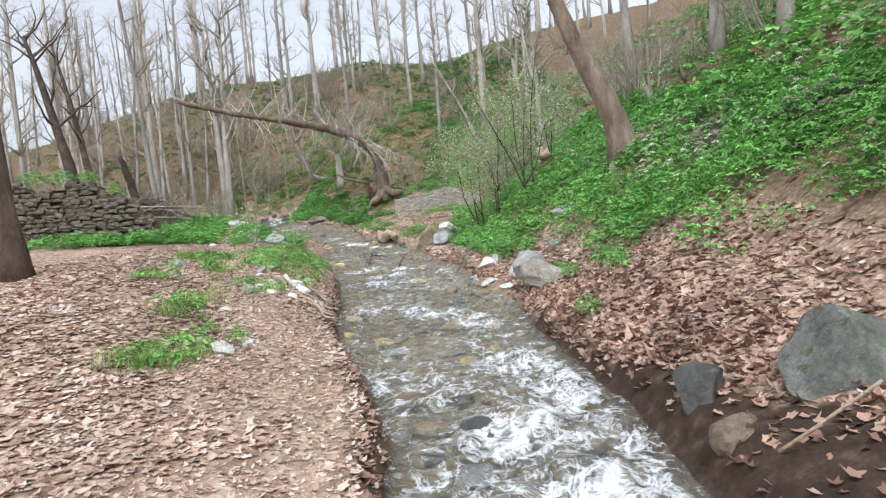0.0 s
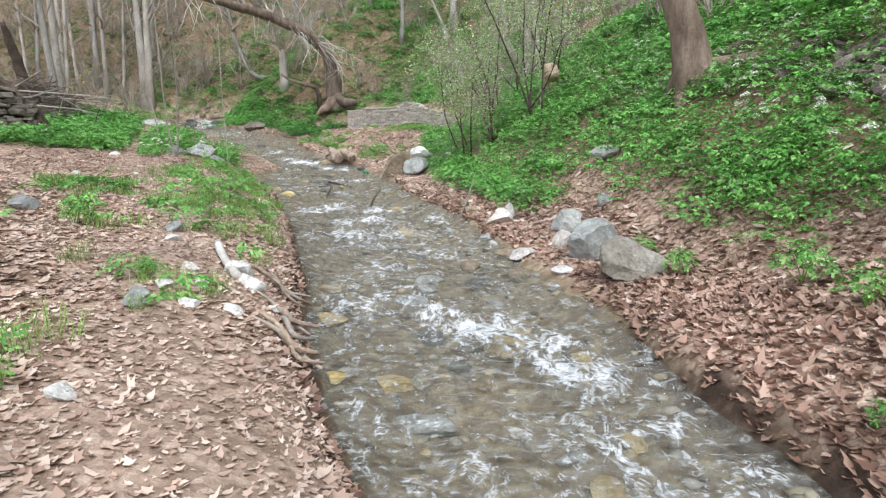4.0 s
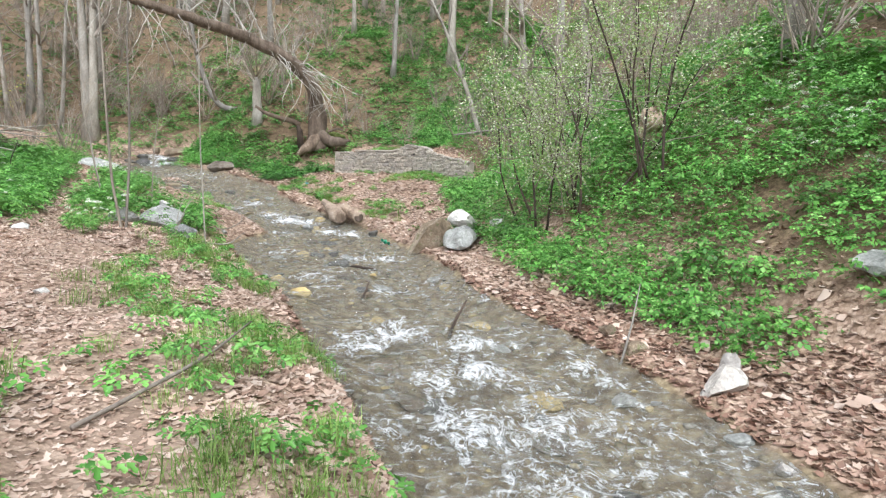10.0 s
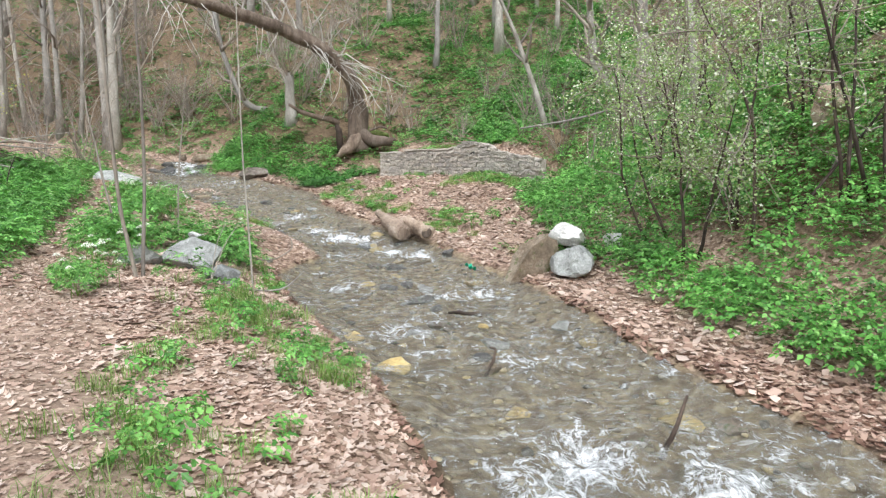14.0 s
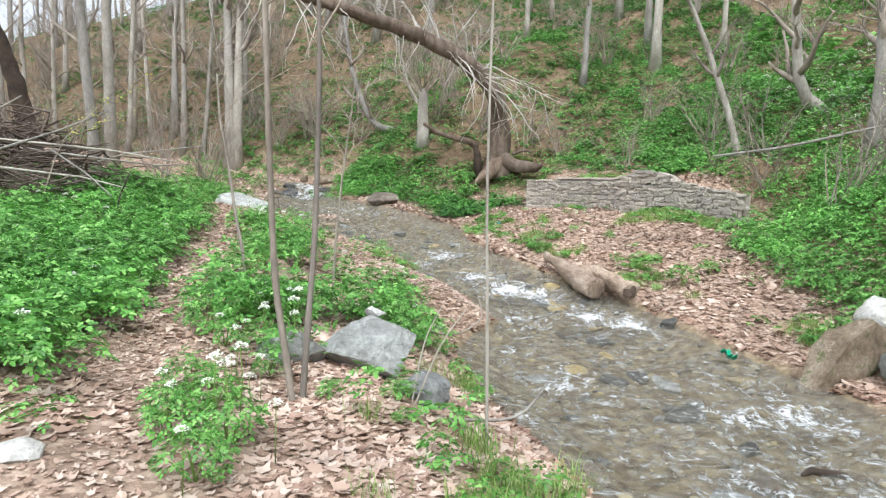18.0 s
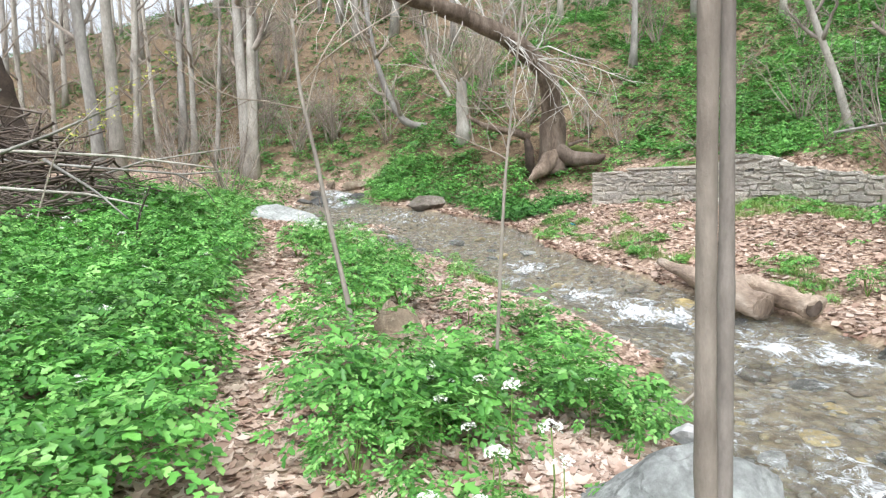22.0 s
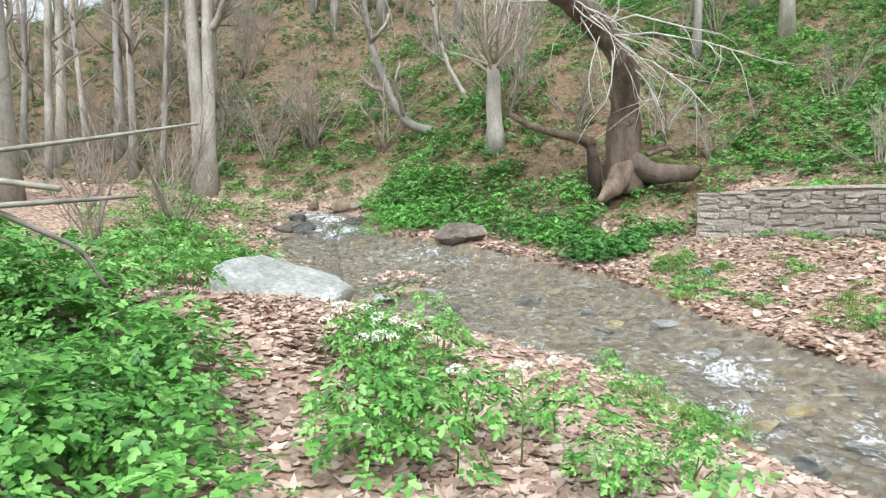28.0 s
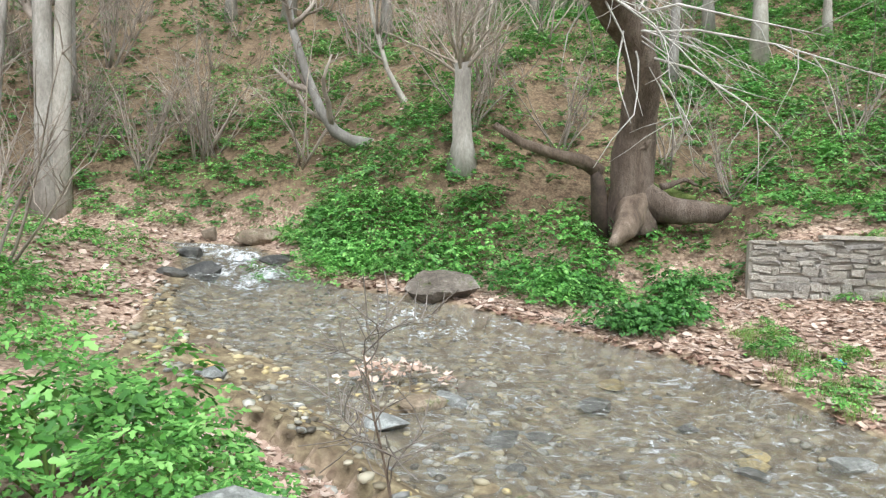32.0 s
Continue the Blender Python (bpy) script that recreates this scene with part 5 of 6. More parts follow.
make_tree("tree", 9.3, 24.0, 80, 10, 0.2, (-0.02, 0), PALE_BARK, "pale tree on the green slope", 14, 2.2)
make_tree("tree", 11.5, 21.5, 81, 11, 0.22, (0.02, 0), PALE_BARK, "pale tree on the green slope", 14, 2.2)
make_tree("tree", 11.0, 16.0, 82, 11, 0.18, (0.0, 0), PALE_BARK, "dark slim tree on the green slope", 14, 2.2)
make_tree("tree", -3.85, 9.0, 83, 10, 0.24, (-0.06, 0), BARK, "brown trunk of a tree beside the path", 14, 2.4, first=0.5)
make_tree("tree", -13.6, 27.4, 84, 9, 0.3, (-0.2, 0), DARK_BARK, "dark tree leaning from the ruined wall", 12, 2.4, first=0.45, twigs=DARK_BARK, thin=0.22)
make_tree("tree", -16.5, 33.5, 85, 10, 0.24, (-0.16, 0), DARK_BARK, "dark leaning trunk behind the brush pile", 12, 2.4, first=0.45, twigs=DARK_BARK, thin=0.22)

# bare woods on the flat and the far slope: a few grown forms, planted many times
FORMS = [make_tree("tree", x, y, 90 + j, h, rr, ln, PALE_BARK, GREY_TREE, 17, 2.1, first=0.22, group="trees of the bare wood", thin=0.27, taper=0.62)
         for j, (x, y, h, rr, ln) in enumerate([(-19.0, 51.2, 15, 0.16, (-0.02, 0)), (-20.2, 52.6, 17, 0.2, (0.03, 0)), (-21.3, 52.4, 14, 0.13, (-0.05, 0)), (-22.8, 52.9, 18, 0.22, (0.01, 0)), (-16.2, 39.6, 15, 0.2, (-0.02, 0)), (-24.6, 53.4, 16, 0.15, (0.06, 0))])]
r = rng_of(17)
spots = [(-27.6, 53.5), (-30.5, 58.9), (-18.4, 44.5), (-22.0, 42.0), (-25.5, 46.5), (-29, 44), (-33, 49), (-20.5, 37.0), (-25, 36), (-31, 39), (-37, 45), (-14.5, 35.8), (-18.5, 30.5)]
while len(spots) < 142:
    x, y = r.uniform(-62, 26), r.uniform(30, 92)
    d, s, _, _ = from_line(np.array([x]), np.array([y]), RIGHT_EDGE)
    if min(math.hypot(x - a, y - b) for a, b in spots) < 2.2 or (s[0] > 0 and x > -13 and d[0] < 9) or (s[0] <= 0 and (x > -15 or d[0] < 3.5)):
        continue
    if len(spots) >= 118 and (x > -24 or y < 52):
        continue
    if x > 4 and y < 45:
        continue
    spots.append((x, y))
for j, (x, y) in enumerate(spots):
    ob = copy_thing(FORMS[j % 6], pose(x, y, ground_z(x, y) - 0.1, 0, 0, r.uniform(0, 360)) @ Matrix.Scale(r.uniform(0.65, 1.1), 4))
    tagged(ob, "pale bare tree among the grey trunks of the wood" if j % 3 == 0 else GREY_TREE)

# bare thickets: many thin stems on the slopes
def make_thicket(name, x, y, seed, stems, height, material, label, spread=0.35, group="", twigs=5):
    rng = rng_of(seed)
    ob = thing(name, x, y, label, "shrub", group)
    out, thin = [], []
    for _ in range(stems):
        d = np.array([rng.normal(0, spread), rng.normal(0, spread), 1])
        q = bent(rng, (rng.normal(0, 0.12), rng.normal(0, 0.12), -0.1), d, height * rng.uniform(0.6, 1.1), 7, 0.12, 0.03)
        r0 = 0.012 + 0.004 * height
        out.append(tube(q, np.linspace(r0, 0.004, 7), 5))
        for _ in range(twigs):
            at, way = along(q, rng.uniform(0.25, 1))
            thin.append(tube(bent(rng, at, way / (np.linalg.norm(way) + 1e-9) + rng.normal(0, 0.6, 3), height * rng.uniform(0.15, 0.4), 4, 0.2, 0.02), np.linspace(0.008, 0.003, 4), 3))
    for v, t in out:
        part_mesh("stem", mesh_np("stem", v, t, material, True), ob)
    v, t = joined(thin)
    part_mesh("crown", mesh_np("crown", v, t, material, True), ob)
    return ob


THICK = [make_thicket("bare_shrub", x, y, 120 + j, n, h, TWIG, "bare grey-brown shrub of thin stems on the slope", group="bare shrubs on the slope", twigs=8)
         for j, (x, y, n, h) in enumerate([(-4.6, 45.5, 9, 3.2), (-3.2, 43.8, 10, 2.6), (-11.5, 49.5, 8, 4.0), (-1.2, 43.0, 9, 2.8)])]
for j in range(250):
    if j >= 190:
        x, y = r.uniform(-34, -12.5), r.uniform(35, 62)
        if from_line(np.array([x]), np.array([y]), LEFT_EDGE)[0][0] < 1.6:
            continue
    elif j < 44:
        x, y = r.uniform(-22, -1), r.uniform(44.0, 66)
        if from_line(np.array([x]), np.array([y]), SLOPE_TOE)[1][0] <= 0:
            continue
    elif j >= 140:
        x, y = r.uniform(-45, 8), r.uniform(50, 80)
        if from_line(np.array([x]), np.array([y]), SLOPE_TOE)[1][0] <= 0:
            continue
    elif j >= 96:
        x, y = r.uniform(-52, -15), r.uniform(34, 72)
        if from_line(np.array([x]), np.array([y]), LEFT_EDGE)[0][0] < 2.5:
            continue
    elif j < 66:
        x, y = r.uniform(-1, 14), r.uniform(36.5, 60)
    else:
        x, y = r.uniform(8.0, 15), r.uniform(17, 42)
    copy_thing(THICK[j % 4], pose(x, y, ground_z(x, y), 0, 0, r.uniform(0, 360)) @ Matrix.Scale(r.uniform(0.7, 1.3), 4))
for j, (x, y, k) in enumerate([(4.5, 31.4, 0.8), (5.4, 32.2, 0.9), (3.4, 35.9, 0.6), (4.6, 35.0, 0.8), (6.6, 33.0, 0.9), (1.6, 38.4, 0.7), (5.2, 36.8, 0.9), (5.0, 27.6, 0.7)]):
    tagged(copy_thing(THICK[j % 4], pose(x, y, ground_z(x, y) - 0.05, 22 * math.sin(j * 2.1), 24 * math.cos(j * 1.7), 67 * j) @ Matrix.Scale(k, 4)), "bare brownish shrub of arching twigs on the green slope")


# ---- leaves by the thousand ----
def leaflet(lobed=True):
    """One folded leaf blade along +y, a unit long."""
    if lobed:
        v = np.array([(0, 0, 0), (0.38, 0.42, 0.08), (0.17, 0.5, 0.03), (0.22, 0.82, 0.0), (0, 1.0, -0.12), (-0.22, 0.82, 0.0), (-0.17, 0.5, 0.03), (-0.38, 0.42, 0.08)])
        t = np.array([(0, i, i + 1) for i in range(1, 7)])
    else:
        v = np.array([(0, 0, 0), (0.36, 0.45, 0.08), (0, 1.0, -0.1), (-0.36, 0.45, 0.08)])
        t = np.array([(0, 1, 2), (0, 2, 3)])
    return v, t


def turned(rx, ry, rz):
    return np.array(Euler((rx, ry, rz)).to_matrix())


PINNATE = ((0.0, 0, 1.0), (-0.42, 1, 0.9), (-0.42, -1, 0.9), (-1.0, 1, 0.8), (-1.0, -1, 0.8))
TERNATE = ((0.0, 0, 1.0), (-0.35, 1, 0.9), (-0.35, -1, 0.9))


def herb_clump(seed, leaves, height, spread, size, lobed, plan=PINNATE):
    """A mound of compound leaves: the leaflets of one leaf lie about in one plane that droops outwards."""
    rng = rng_of(seed)
    out = []
    bv, bt = leaflet(lobed)
    for _ in range(leaves):
        a = rng.uniform(0, 2 * np.pi)
        out_r = spread * np.sqrt(rng.random())
        top = np.array([math.cos(a) * out_r, math.sin(a) * out_r, height * (1.05 - 0.62 * (out_r / spread) ** 2) * rng.uniform(0.5, 1.05)])
        head = a + rng.normal(0, 0.5)
        plane = turned(0, 0, head - np.pi / 2) @ turned(rng.normal(-0.02 - 0.4 * out_r / spread, 0.25), rng.normal(0, 0.28), 0)
        big = size * rng.uniform(0.7, 1.25)
        for f, side, s in plan:
            m = plane @ turned(rng.normal(0, 0.12), rng.normal(0, 0.12), -side * rng.uniform(0.75, 1.15))
            at = top + plane @ np.array([side * 0.08 * big, f * big, 0])
            out.append(((bv * big * s * rng.uniform(0.85, 1.15)) @ m.T + at, bt))
    return joined(out)


def scatter(name, protos, spots, material, label, category, seed, smin=0.7, smax=1.3, parent=None, kind="stuff", tilt=0.12):
    """Many plants in one sheet: prototypes set down on spots."""
    rng = rng_of(seed)
    vs, ts, at = [], [], 0
    n = len(spots)
    which = rng.integers(0, len(protos), n)
    z = land(spots[:, 0], spots[:, 1])
    for j, (pv, pt) in enumerate(protos):
        idx = np.nonzero(which == j)[0]
        if not len(idx):
            continue
        a, s = rng.uniform(0, 2 * np.pi, len(idx)), rng.uniform(smin, smax, len(idx))
        c, q = np.cos(a) * s, np.sin(a) * s
        x = c[:, None] * pv[:, 0] - q[:, None] * pv[:, 1]
        y = q[:, None] * pv[:, 0] + c[:, None] * pv[:, 1]
        tx, ty = rng.normal(0, tilt, len(idx))[:, None], rng.normal(0, tilt, len(idx))[:, None]
        zz = s[:, None] * pv[:, 2] + tx * x + ty * y
        v = np.stack([x + spots[idx, 0:1], y + spots[idx, 1:2], zz + z[idx][:, None]], -1).reshape(-1, 3)
        t = (pt[None] + (np.arange(len(idx)) * len(pv))[:, None, None]).reshape(-1, 3) + at
        vs.append(v)
        ts.append(t)
        at += len(v)
    ob = new(name, mesh_np(name, np.concatenate(vs), np.concatenate(ts), material))
    if parent is not None:
        ob.parent = parent
    return tagged(ob, label, category, kind=kind)


def spread_spots(seed, n, box, accept):
    rng = rng_of(seed)
    got = []
    count = 0
    while count < n:
        p = np.stack([rng.uniform(box[0], box[1], 6000), rng.uniform(box[2], box[3], 6000)], -1)
        p = p[rng.random(len(p)) < accept(p[:, 0], p[:, 1])]
        got.append(p)
        count += len(p)
        if len(got) > 60:
            break
    return np.concatenate(got)[:n]


def sides_of(x, y):
    dl, sl, _, ly = from_line(x, y, LEFT_EDGE)
    dr, sr, _, ry = from_line(x, y, RIGHT_EDGE)
    dt, st, _, ty = from_line(x, y, SLOPE_TOE)
    dp, sp_, _, _ = from_line(x, y, TRACK)
    dw, sw, _, _ = from_line(x, y, WALL_LINE)
    return dl, sl < 0, dr, sr > 0, dt, st > 0, dp, ly, ry, dw


BIG_CLUMPS = [herb_clump(s, 26, 0.42, 0.31, 0.055, True) for s in (1, 2, 3, 4)]
SLOPE_CLUMPS = [herb_clump(s, 20, 0.27, 0.26, 0.05, True, TERNATE) for s in (14, 15, 16, 17)]
MID_CLUMPS = [herb_clump(s, 22, 0.3, 0.28, 0.058, False, TERNATE) for s in (5, 6, 7, 8)]
FAR_CLUMPS = [herb_clump(s, 8, 0.28, 0.36, 0.13, False, TERNATE) for s in (9, 10, 11)]


def lush_left(x, y):
    dl, left, dr, right, dt, up, dp, ly, ry, dw = sides_of(x, y)
    u = unevenness(x, y, 0.9)
    tight = 0.1 * smooth(21, 23, y)
    band = smooth(0.32 - tight, 0.5 - tight, dp + 0.06 * u)
    here = left * band * smooth(19.5, 22.5, y + 0.25 * (-x - 6) + 0.5 * u) * smooth(0.55, 1.0, dl + 0.15 * u)
    west = (x < np.interp(y, [p[1] for p in TRACK], [p[0] for p in TRACK]))
    sparse = np.where(west, 1.0, np.where(u > -0.35, 0.9 - 0.1 * smooth(22, 24, y), 0.12))
    open_end = np.where((y > 26.3) & ~west, 0.03, 1.0)
    rock = (np.hypot(x + 8.3, y - 31.3) > 0.95) & (np.hypot(x + 3.9, y - 22.3) > 0.75) & (np.hypot(x + 5.3, y - 24.35) > 0.62)
    return here * sparse * open_end * rock


near_left = spread_spots(1, 1050, (-10.6, -3.5, 19, 34.0), lush_left)
scatter("herb_carpet", BIG_CLUMPS, near_left, HERB, "lush bright green herb leaves beside the path", "herbs", 2, 0.6, 1.25)
mid_left = spread_spots(3, 1200, (-30, -3.5, 20, 47), lambda x, y: lush_left(x, y) * (1 - 0.6 * smooth(32, 40, y)) * (1 - 0.7 * smooth(-15, -22, x)))
by_path = (from_line(mid_left[:, 0], mid_left[:, 1], TRACK)[0] < 2.6) & (mid_left[:, 1] < 34)
scatter("herb_carpet", BIG_CLUMPS, mid_left[by_path], HERB, "lush bright green herb leaves beside the path", "herbs", 44, 0.8, 1.3)
scatter("herb_carpet", MID_CLUMPS, mid_left[~by_path], HERB, "lush green herbs on the flat under the trees", "herbs", 4, 0.8, 1.5)


def lush_right(x, y):
    dl, left, dr, right, dt, up, dp, ly, ry, dw = sides_of(x, y)
    u = unevenness(x, y, 1.1)
    shelf = right * ~up * smooth(1.3, 2.0, dr + 0.3 * u - 0.9 * (1 - smooth(8, 10, y)) - 0.8 * smooth(9, 10, y) * (1 - smooth(16, 19, y))) * (1 - smooth(20, 23, y)) * 0.9
    slope = right * up * np.where(u > -1.5, 1.0, 0.25) * np.where(y < 17, smooth(0.1, 0.9, dt + 0.25 * u), 1.0) * (1 - 0.25 * smooth(30, 36, y))
    bank = right * ~up * (dt < 0.9) * (y < 33) * 0.8 * smooth(15, 18, y)
    near = 1 - smooth(10.5, 14, y)
    patchy = np.where(unevenness(x, y, 0.5) > 0.15, 0.95, 0.1)
    open_bank = 1 - near * (1 - smooth(0.7, 1.5, dr) * (1 - (1 - patchy) * (1 - smooth(2.4, 4.2, dr))))
    return np.clip(shelf + slope + bank, 0, 1) * (dw > 0.45) * open_bank


slope_right = spread_spots(55, 1500, (4.5, 9.0, 1, 13), lush_right)
scatter("herb_carpet", SLOPE_CLUMPS, slope_right, HERB, "fresh green herbs between fallen leaves on the slope", "herbs", 56, 0.7, 1.3)
near_right = spread_spots(5, 4300, (2.0, 9.5, 11.5, 43), lush_right)
scatter("herb_carpet", MID_CLUMPS, near_right, HERB, "dense green herbs covering the slope above the stream", "herbs", 6, 0.8, 1.45)
far_right = spread_spots(7, 3600, (8.5, 26, -4, 50), lush_right)
scatter("herb_carpet", FAR_CLUMPS, far_right, HERB, "green herbs covering the hillside", "herbs", 8, 0.9, 1.7)


def far_bank(x, y):
    dl, left, dr, right, dt, up, dp, ly, ry, dw = sides_of(x, y)
    u = unevenness(x, y, 1.4) + 0.6 * unevenness(x, y, 0.5)
    low = np.exp(-dt / 3.0)
    return right * up * np.clip(np.where(u > -0.1, 0.5, 0.16) + 0.5 * low * (x < -4.5) + 0.35 * smooth(-4, 2, x), 0, 1) * (dw > 0.4)


hill_spots = spread_spots(9, 8200, (-32, 10, 36, 76), far_bank)
scatter("hillside_herbs", FAR_CLUMPS, hill_spots, HERB_DARK, "scattered dark green herb tufts on brown hillside soil", "herbs", 10, 0.5, 1.1)
west = spread_spots(61, 1500, (-62, -30, 50, 86), far_bank)
scatter("hillside_herbs", FAR_CLUMPS, west, HERB_DARK, "scattered dark green herb tufts on brown hillside soil", "herbs", 62, 0.6, 1.2)
tufts = spread_spots(59, 2900, (-16, 10, 38.5, 54), far_bank)
scatter("hillside_herbs", MID_CLUMPS, tufts, HERB, "scattered fresh green herb tufts on the brown hillside", "herbs", 60, 0.6, 1.3)
shore = spread_spots(57, 300, (-10.8, -3.4, 39.8, 44.5), lambda x, y: (from_line(x, y, RIGHT_EDGE)[1] > 0) * smooth(0.5, 0.9, from_line(x, y, RIGHT_EDGE)[0]) * (from_line(x, y, SLOPE_TOE)[0] < 1.3) * (np.hypot(x + 6.4, y - 40.15) > 0.75) * np.where(unevenness(x, y, 0.9) > -0.6, 1.0, 0.2))
scatter("herb_carpet", MID_CLUMPS, shore, HERB, "lush green herbs along the far shore", "herbs", 58, 0.9, 1.6)
ivy_spots = np.concatenate([np.stack([rng_of(20 + j).normal(x, sx, n), rng_of(40 + j).normal(y, sy_, n)], -1) for j, (x, y, sx, sy_, n) in enumerate(
    [(-4.2, 40.5, 0.45, 0.3, 62), (-5.4, 41.2, 0.7, 0.4, 34), (-2.4, 40.0, 0.3, 0.2, 34), (-3.95, 38.6, 0.3, 0.18, 44), (-3.3, 38.7, 0.2, 0.15, 26)])])
scatter("ivy_patch", MID_CLUMPS, ivy_spots, HERB_DARK, "dark glossy green leaves at the foot of the bank", "herbs", 12, 0.9, 1.5)

lush_spots = np.concatenate([np.stack([rng_of(320 + j).normal(x, sx, n), rng_of(340 + j).normal(y, sy_, n)], -1) for j, (x, y, sx, sy_, n) in enumerate(
    [(-7.7, 41.7, 0.9, 0.35, 80), (-7.9, 42.6, 0.5, 0.4, 50), (-12.6, 39.2, 0.8, 0.8, 80), (-12.8, 41.6, 0.7, 0.8, 60), (-12.0, 36.6, 0.7, 0.7, 60)])])
scatter("herb_carpet", MID_CLUMPS, lush_spots, HERB, "fresh green herbs on the far shore of the stream", "herbs", 13, 0.7, 1.3)

# single plants near the path, each a thing of its own
HERB_FORMS = []
for j, (x, y) in enumerate([(-7.3, 28.42), (-6.86, 28.8), (-6.5, 27.1)]):
    ob = thing("herb_plant", x, y, "leafy bright green herb growing from fallen leaves", "plant", "herbs along the path")
    v, t = herb_clump(30 + j, 110, 0.5, 0.32, 0.05, True)
    part_mesh("foliage", mesh_np("foliage", v, t, HERB), ob)
    rr = rng_of(60 + j)
    for _ in range(6):
        v, t = tube(bent(rr, (0, 0, -0.03), (rr.normal(0, 0.4), rr.normal(0, 0.4), 1), 0.36, 5, 0.1), np.linspace(0.008, 0.004, 5), 5)
        part_mesh("stalk", mesh_np("stalk", v, t, GRASS, True), ob)
    HERB_FORMS.append(ob)
r = rng_of(77)
for j, (x, y, s) in enumerate([(-6.2, 27.15, 1.05), (-5.85, 27.1, 1.0), (-6.05, 27.55, 0.9), (-5.6, 26.7, 0.95), (-6.15, 26.65, 1.0), (-6.6, 26.8, 0.75), (-7.12, 28.5, 0.85), (-6.25, 28.3, 0.55), (-5.85, 28.45, 0.7), (-5.55, 25.9, 0.9), (-5.95, 25.6, 0.9), (-5.26, 30.85, 0.35), (-5.33, 32.0, 0.4), (-6.42, 29.1, 0.3), (-6.98, 30.35, 0.8), (-7.5, 29.8, 0.9), (-7.25, 29.7, 0.9), (-7.45, 30.15, 0.8),
                               (-6.9, 31.4, 0.5), (-4.75, 24.4, 0.7), (-4.85, 23.7, 0.7), (-4.9, 22.9, 0.6), (-4.7, 21.9, 0.5), (-4.92, 21.1, 0.55), (-4.6, 20.25, 0.6), (-4.3, 20.2, 0.55), (-4.3, 19.8, 0.5), (-4.8, 20.5, 0.5), (-4.65, 20.8, 0.55), (-4.5, 21.45, 0.35), (-4.0, 21.2, 0.3), (-3.5, 21.0, 0.22), (-5.3, 22.3, 0.6), (-5.45, 22.9, 0.6), (-5.15, 22.6, 0.6), (-5.0, 21.9, 0.6), (-5.05, 23.2, 0.8), (-3.6, 21.5, 0.35), (-9.2, 30.1, 1.1), (-9.5, 31.0, 1.1), (-9.6, 31.9, 1.1), (-9.3, 29.2, 1.05), (-9.1, 32.4, 1.0), (-9.6, 33.0, 1.2), (-9.15, 33.3, 1.1), (-8.9, 30.6, 0.8), (-9.0, 33.0, 1.0), (-9.4, 33.4, 1.0), (-8.7, 32.4, 0.8), (-9.9, 32.6, 1.1), (-9.7, 33.9, 1.0),
                               (-1.4, 10.25, 0.45), (-0.15, 8.7, 0.35), (0.75, 5.6, 0.35), (0.35, 5.9, 0.3), (4.9, 8.4, 0.7), (5.0, 9.3, 0.8), (4.7, 11.0, 0.55), (4.65, 12.1, 0.6), (4.3, 7.2, 0.5), (-3.9, 38.7, 0.6), (-3.4, 38.75, 0.5), (-1.2, 33.4, 0.45), (0.8, 29.4, 0.8), (1.4, 29.8, 0.7), (0.1, 33.0, 0.4)]):
    copy_thing(HERB_FORMS[j % 3], pose(x, y, ground_z(x, y), 0, 0, r.uniform(0, 360)) @ Matrix.Scale(s * r.uniform(0.95, 1.2), 4))

for x, y, s, up in ((-10.4, 22.3, 1.3, 2.1), (-11.3, 22.1, 1.5, 2.1), (-9.7, 22.6, 1.1, 1.8), (-12.2, 21.9, 1.4, 2.1)):
    tagged(copy_thing(HERB_FORMS[0], pose(x, y, ground_z(x, y) + up, 0, 0, 40 * s) @ Matrix.Scale(s, 4)), "green leafy plant growing on the ruined wall")

# white flower heads on stalks
def flower_head(seed):
    rng = rng_of(seed)
    bv, bt = leaflet(False)
    out = []
    for _ in range(46):
        a, rr = rng.uniform(0, 6.28), 0.05 * np.sqrt(rng.random())
        m = turned(rng.normal(0, 0.5), rng.normal(0, 0.5), a)
        out.append(((bv * 0.022) @ m.T + [math.cos(a) * rr, math.sin(a) * rr, 0.028 * (1 - (rr / 0.05) ** 2) + rng.normal(0, 0.004)], bt))
    return joined(out)


UMBELS = []
for j in range(2):
    ob = thing("flower_umbel", -6.9 + 0.3 * j, 28.35 + 0.2 * j, "white umbel flower on a green stalk", "flower", "white flowers among the herbs")
    v, t = flower_head(90 + j)
    part_mesh("petals", mesh_np("petals", v + [0, 0, 0.46], t, BLOSSOM), ob, "white petals")
    v, t = tube([(0, 0, 0), (0.01, 0.01, 0.25), (0, 0, 0.465)], [0.005, 0.004, 0.003], 5)
    part_mesh("stalk", mesh_np("stalk", v, t, GRASS, True), ob)
    UMBELS.append(ob)
for j in range(150):
    if j < 22:
        x, y = r.normal(-7.38, 0.16), r.normal(29.85, 0.18)
    elif j < 36:
        x, y = r.normal(-4.8, 0.2), r.normal(21.9, 0.8)
    elif j < 46:
        x, y = r.normal(-4.5, 0.2), r.normal(20.5, 0.35)
    else:
        p = near_left[int(r.integers(len(near_left)))]
        x, y = p[0], p[1]
    d, _, _, _ = from_line(np.array([x]), np.array([y]), TRACK)
    if d[0] < 0.35 and not 36 <= j < 46:
        continue
    copy_thing(UMBELS[j % 2], pose(x, y, ground_z(x, y), 0, 0, r.uniform(0, 360)) @ Matrix.Scale(r.uniform(0.6, 0.92), 4))
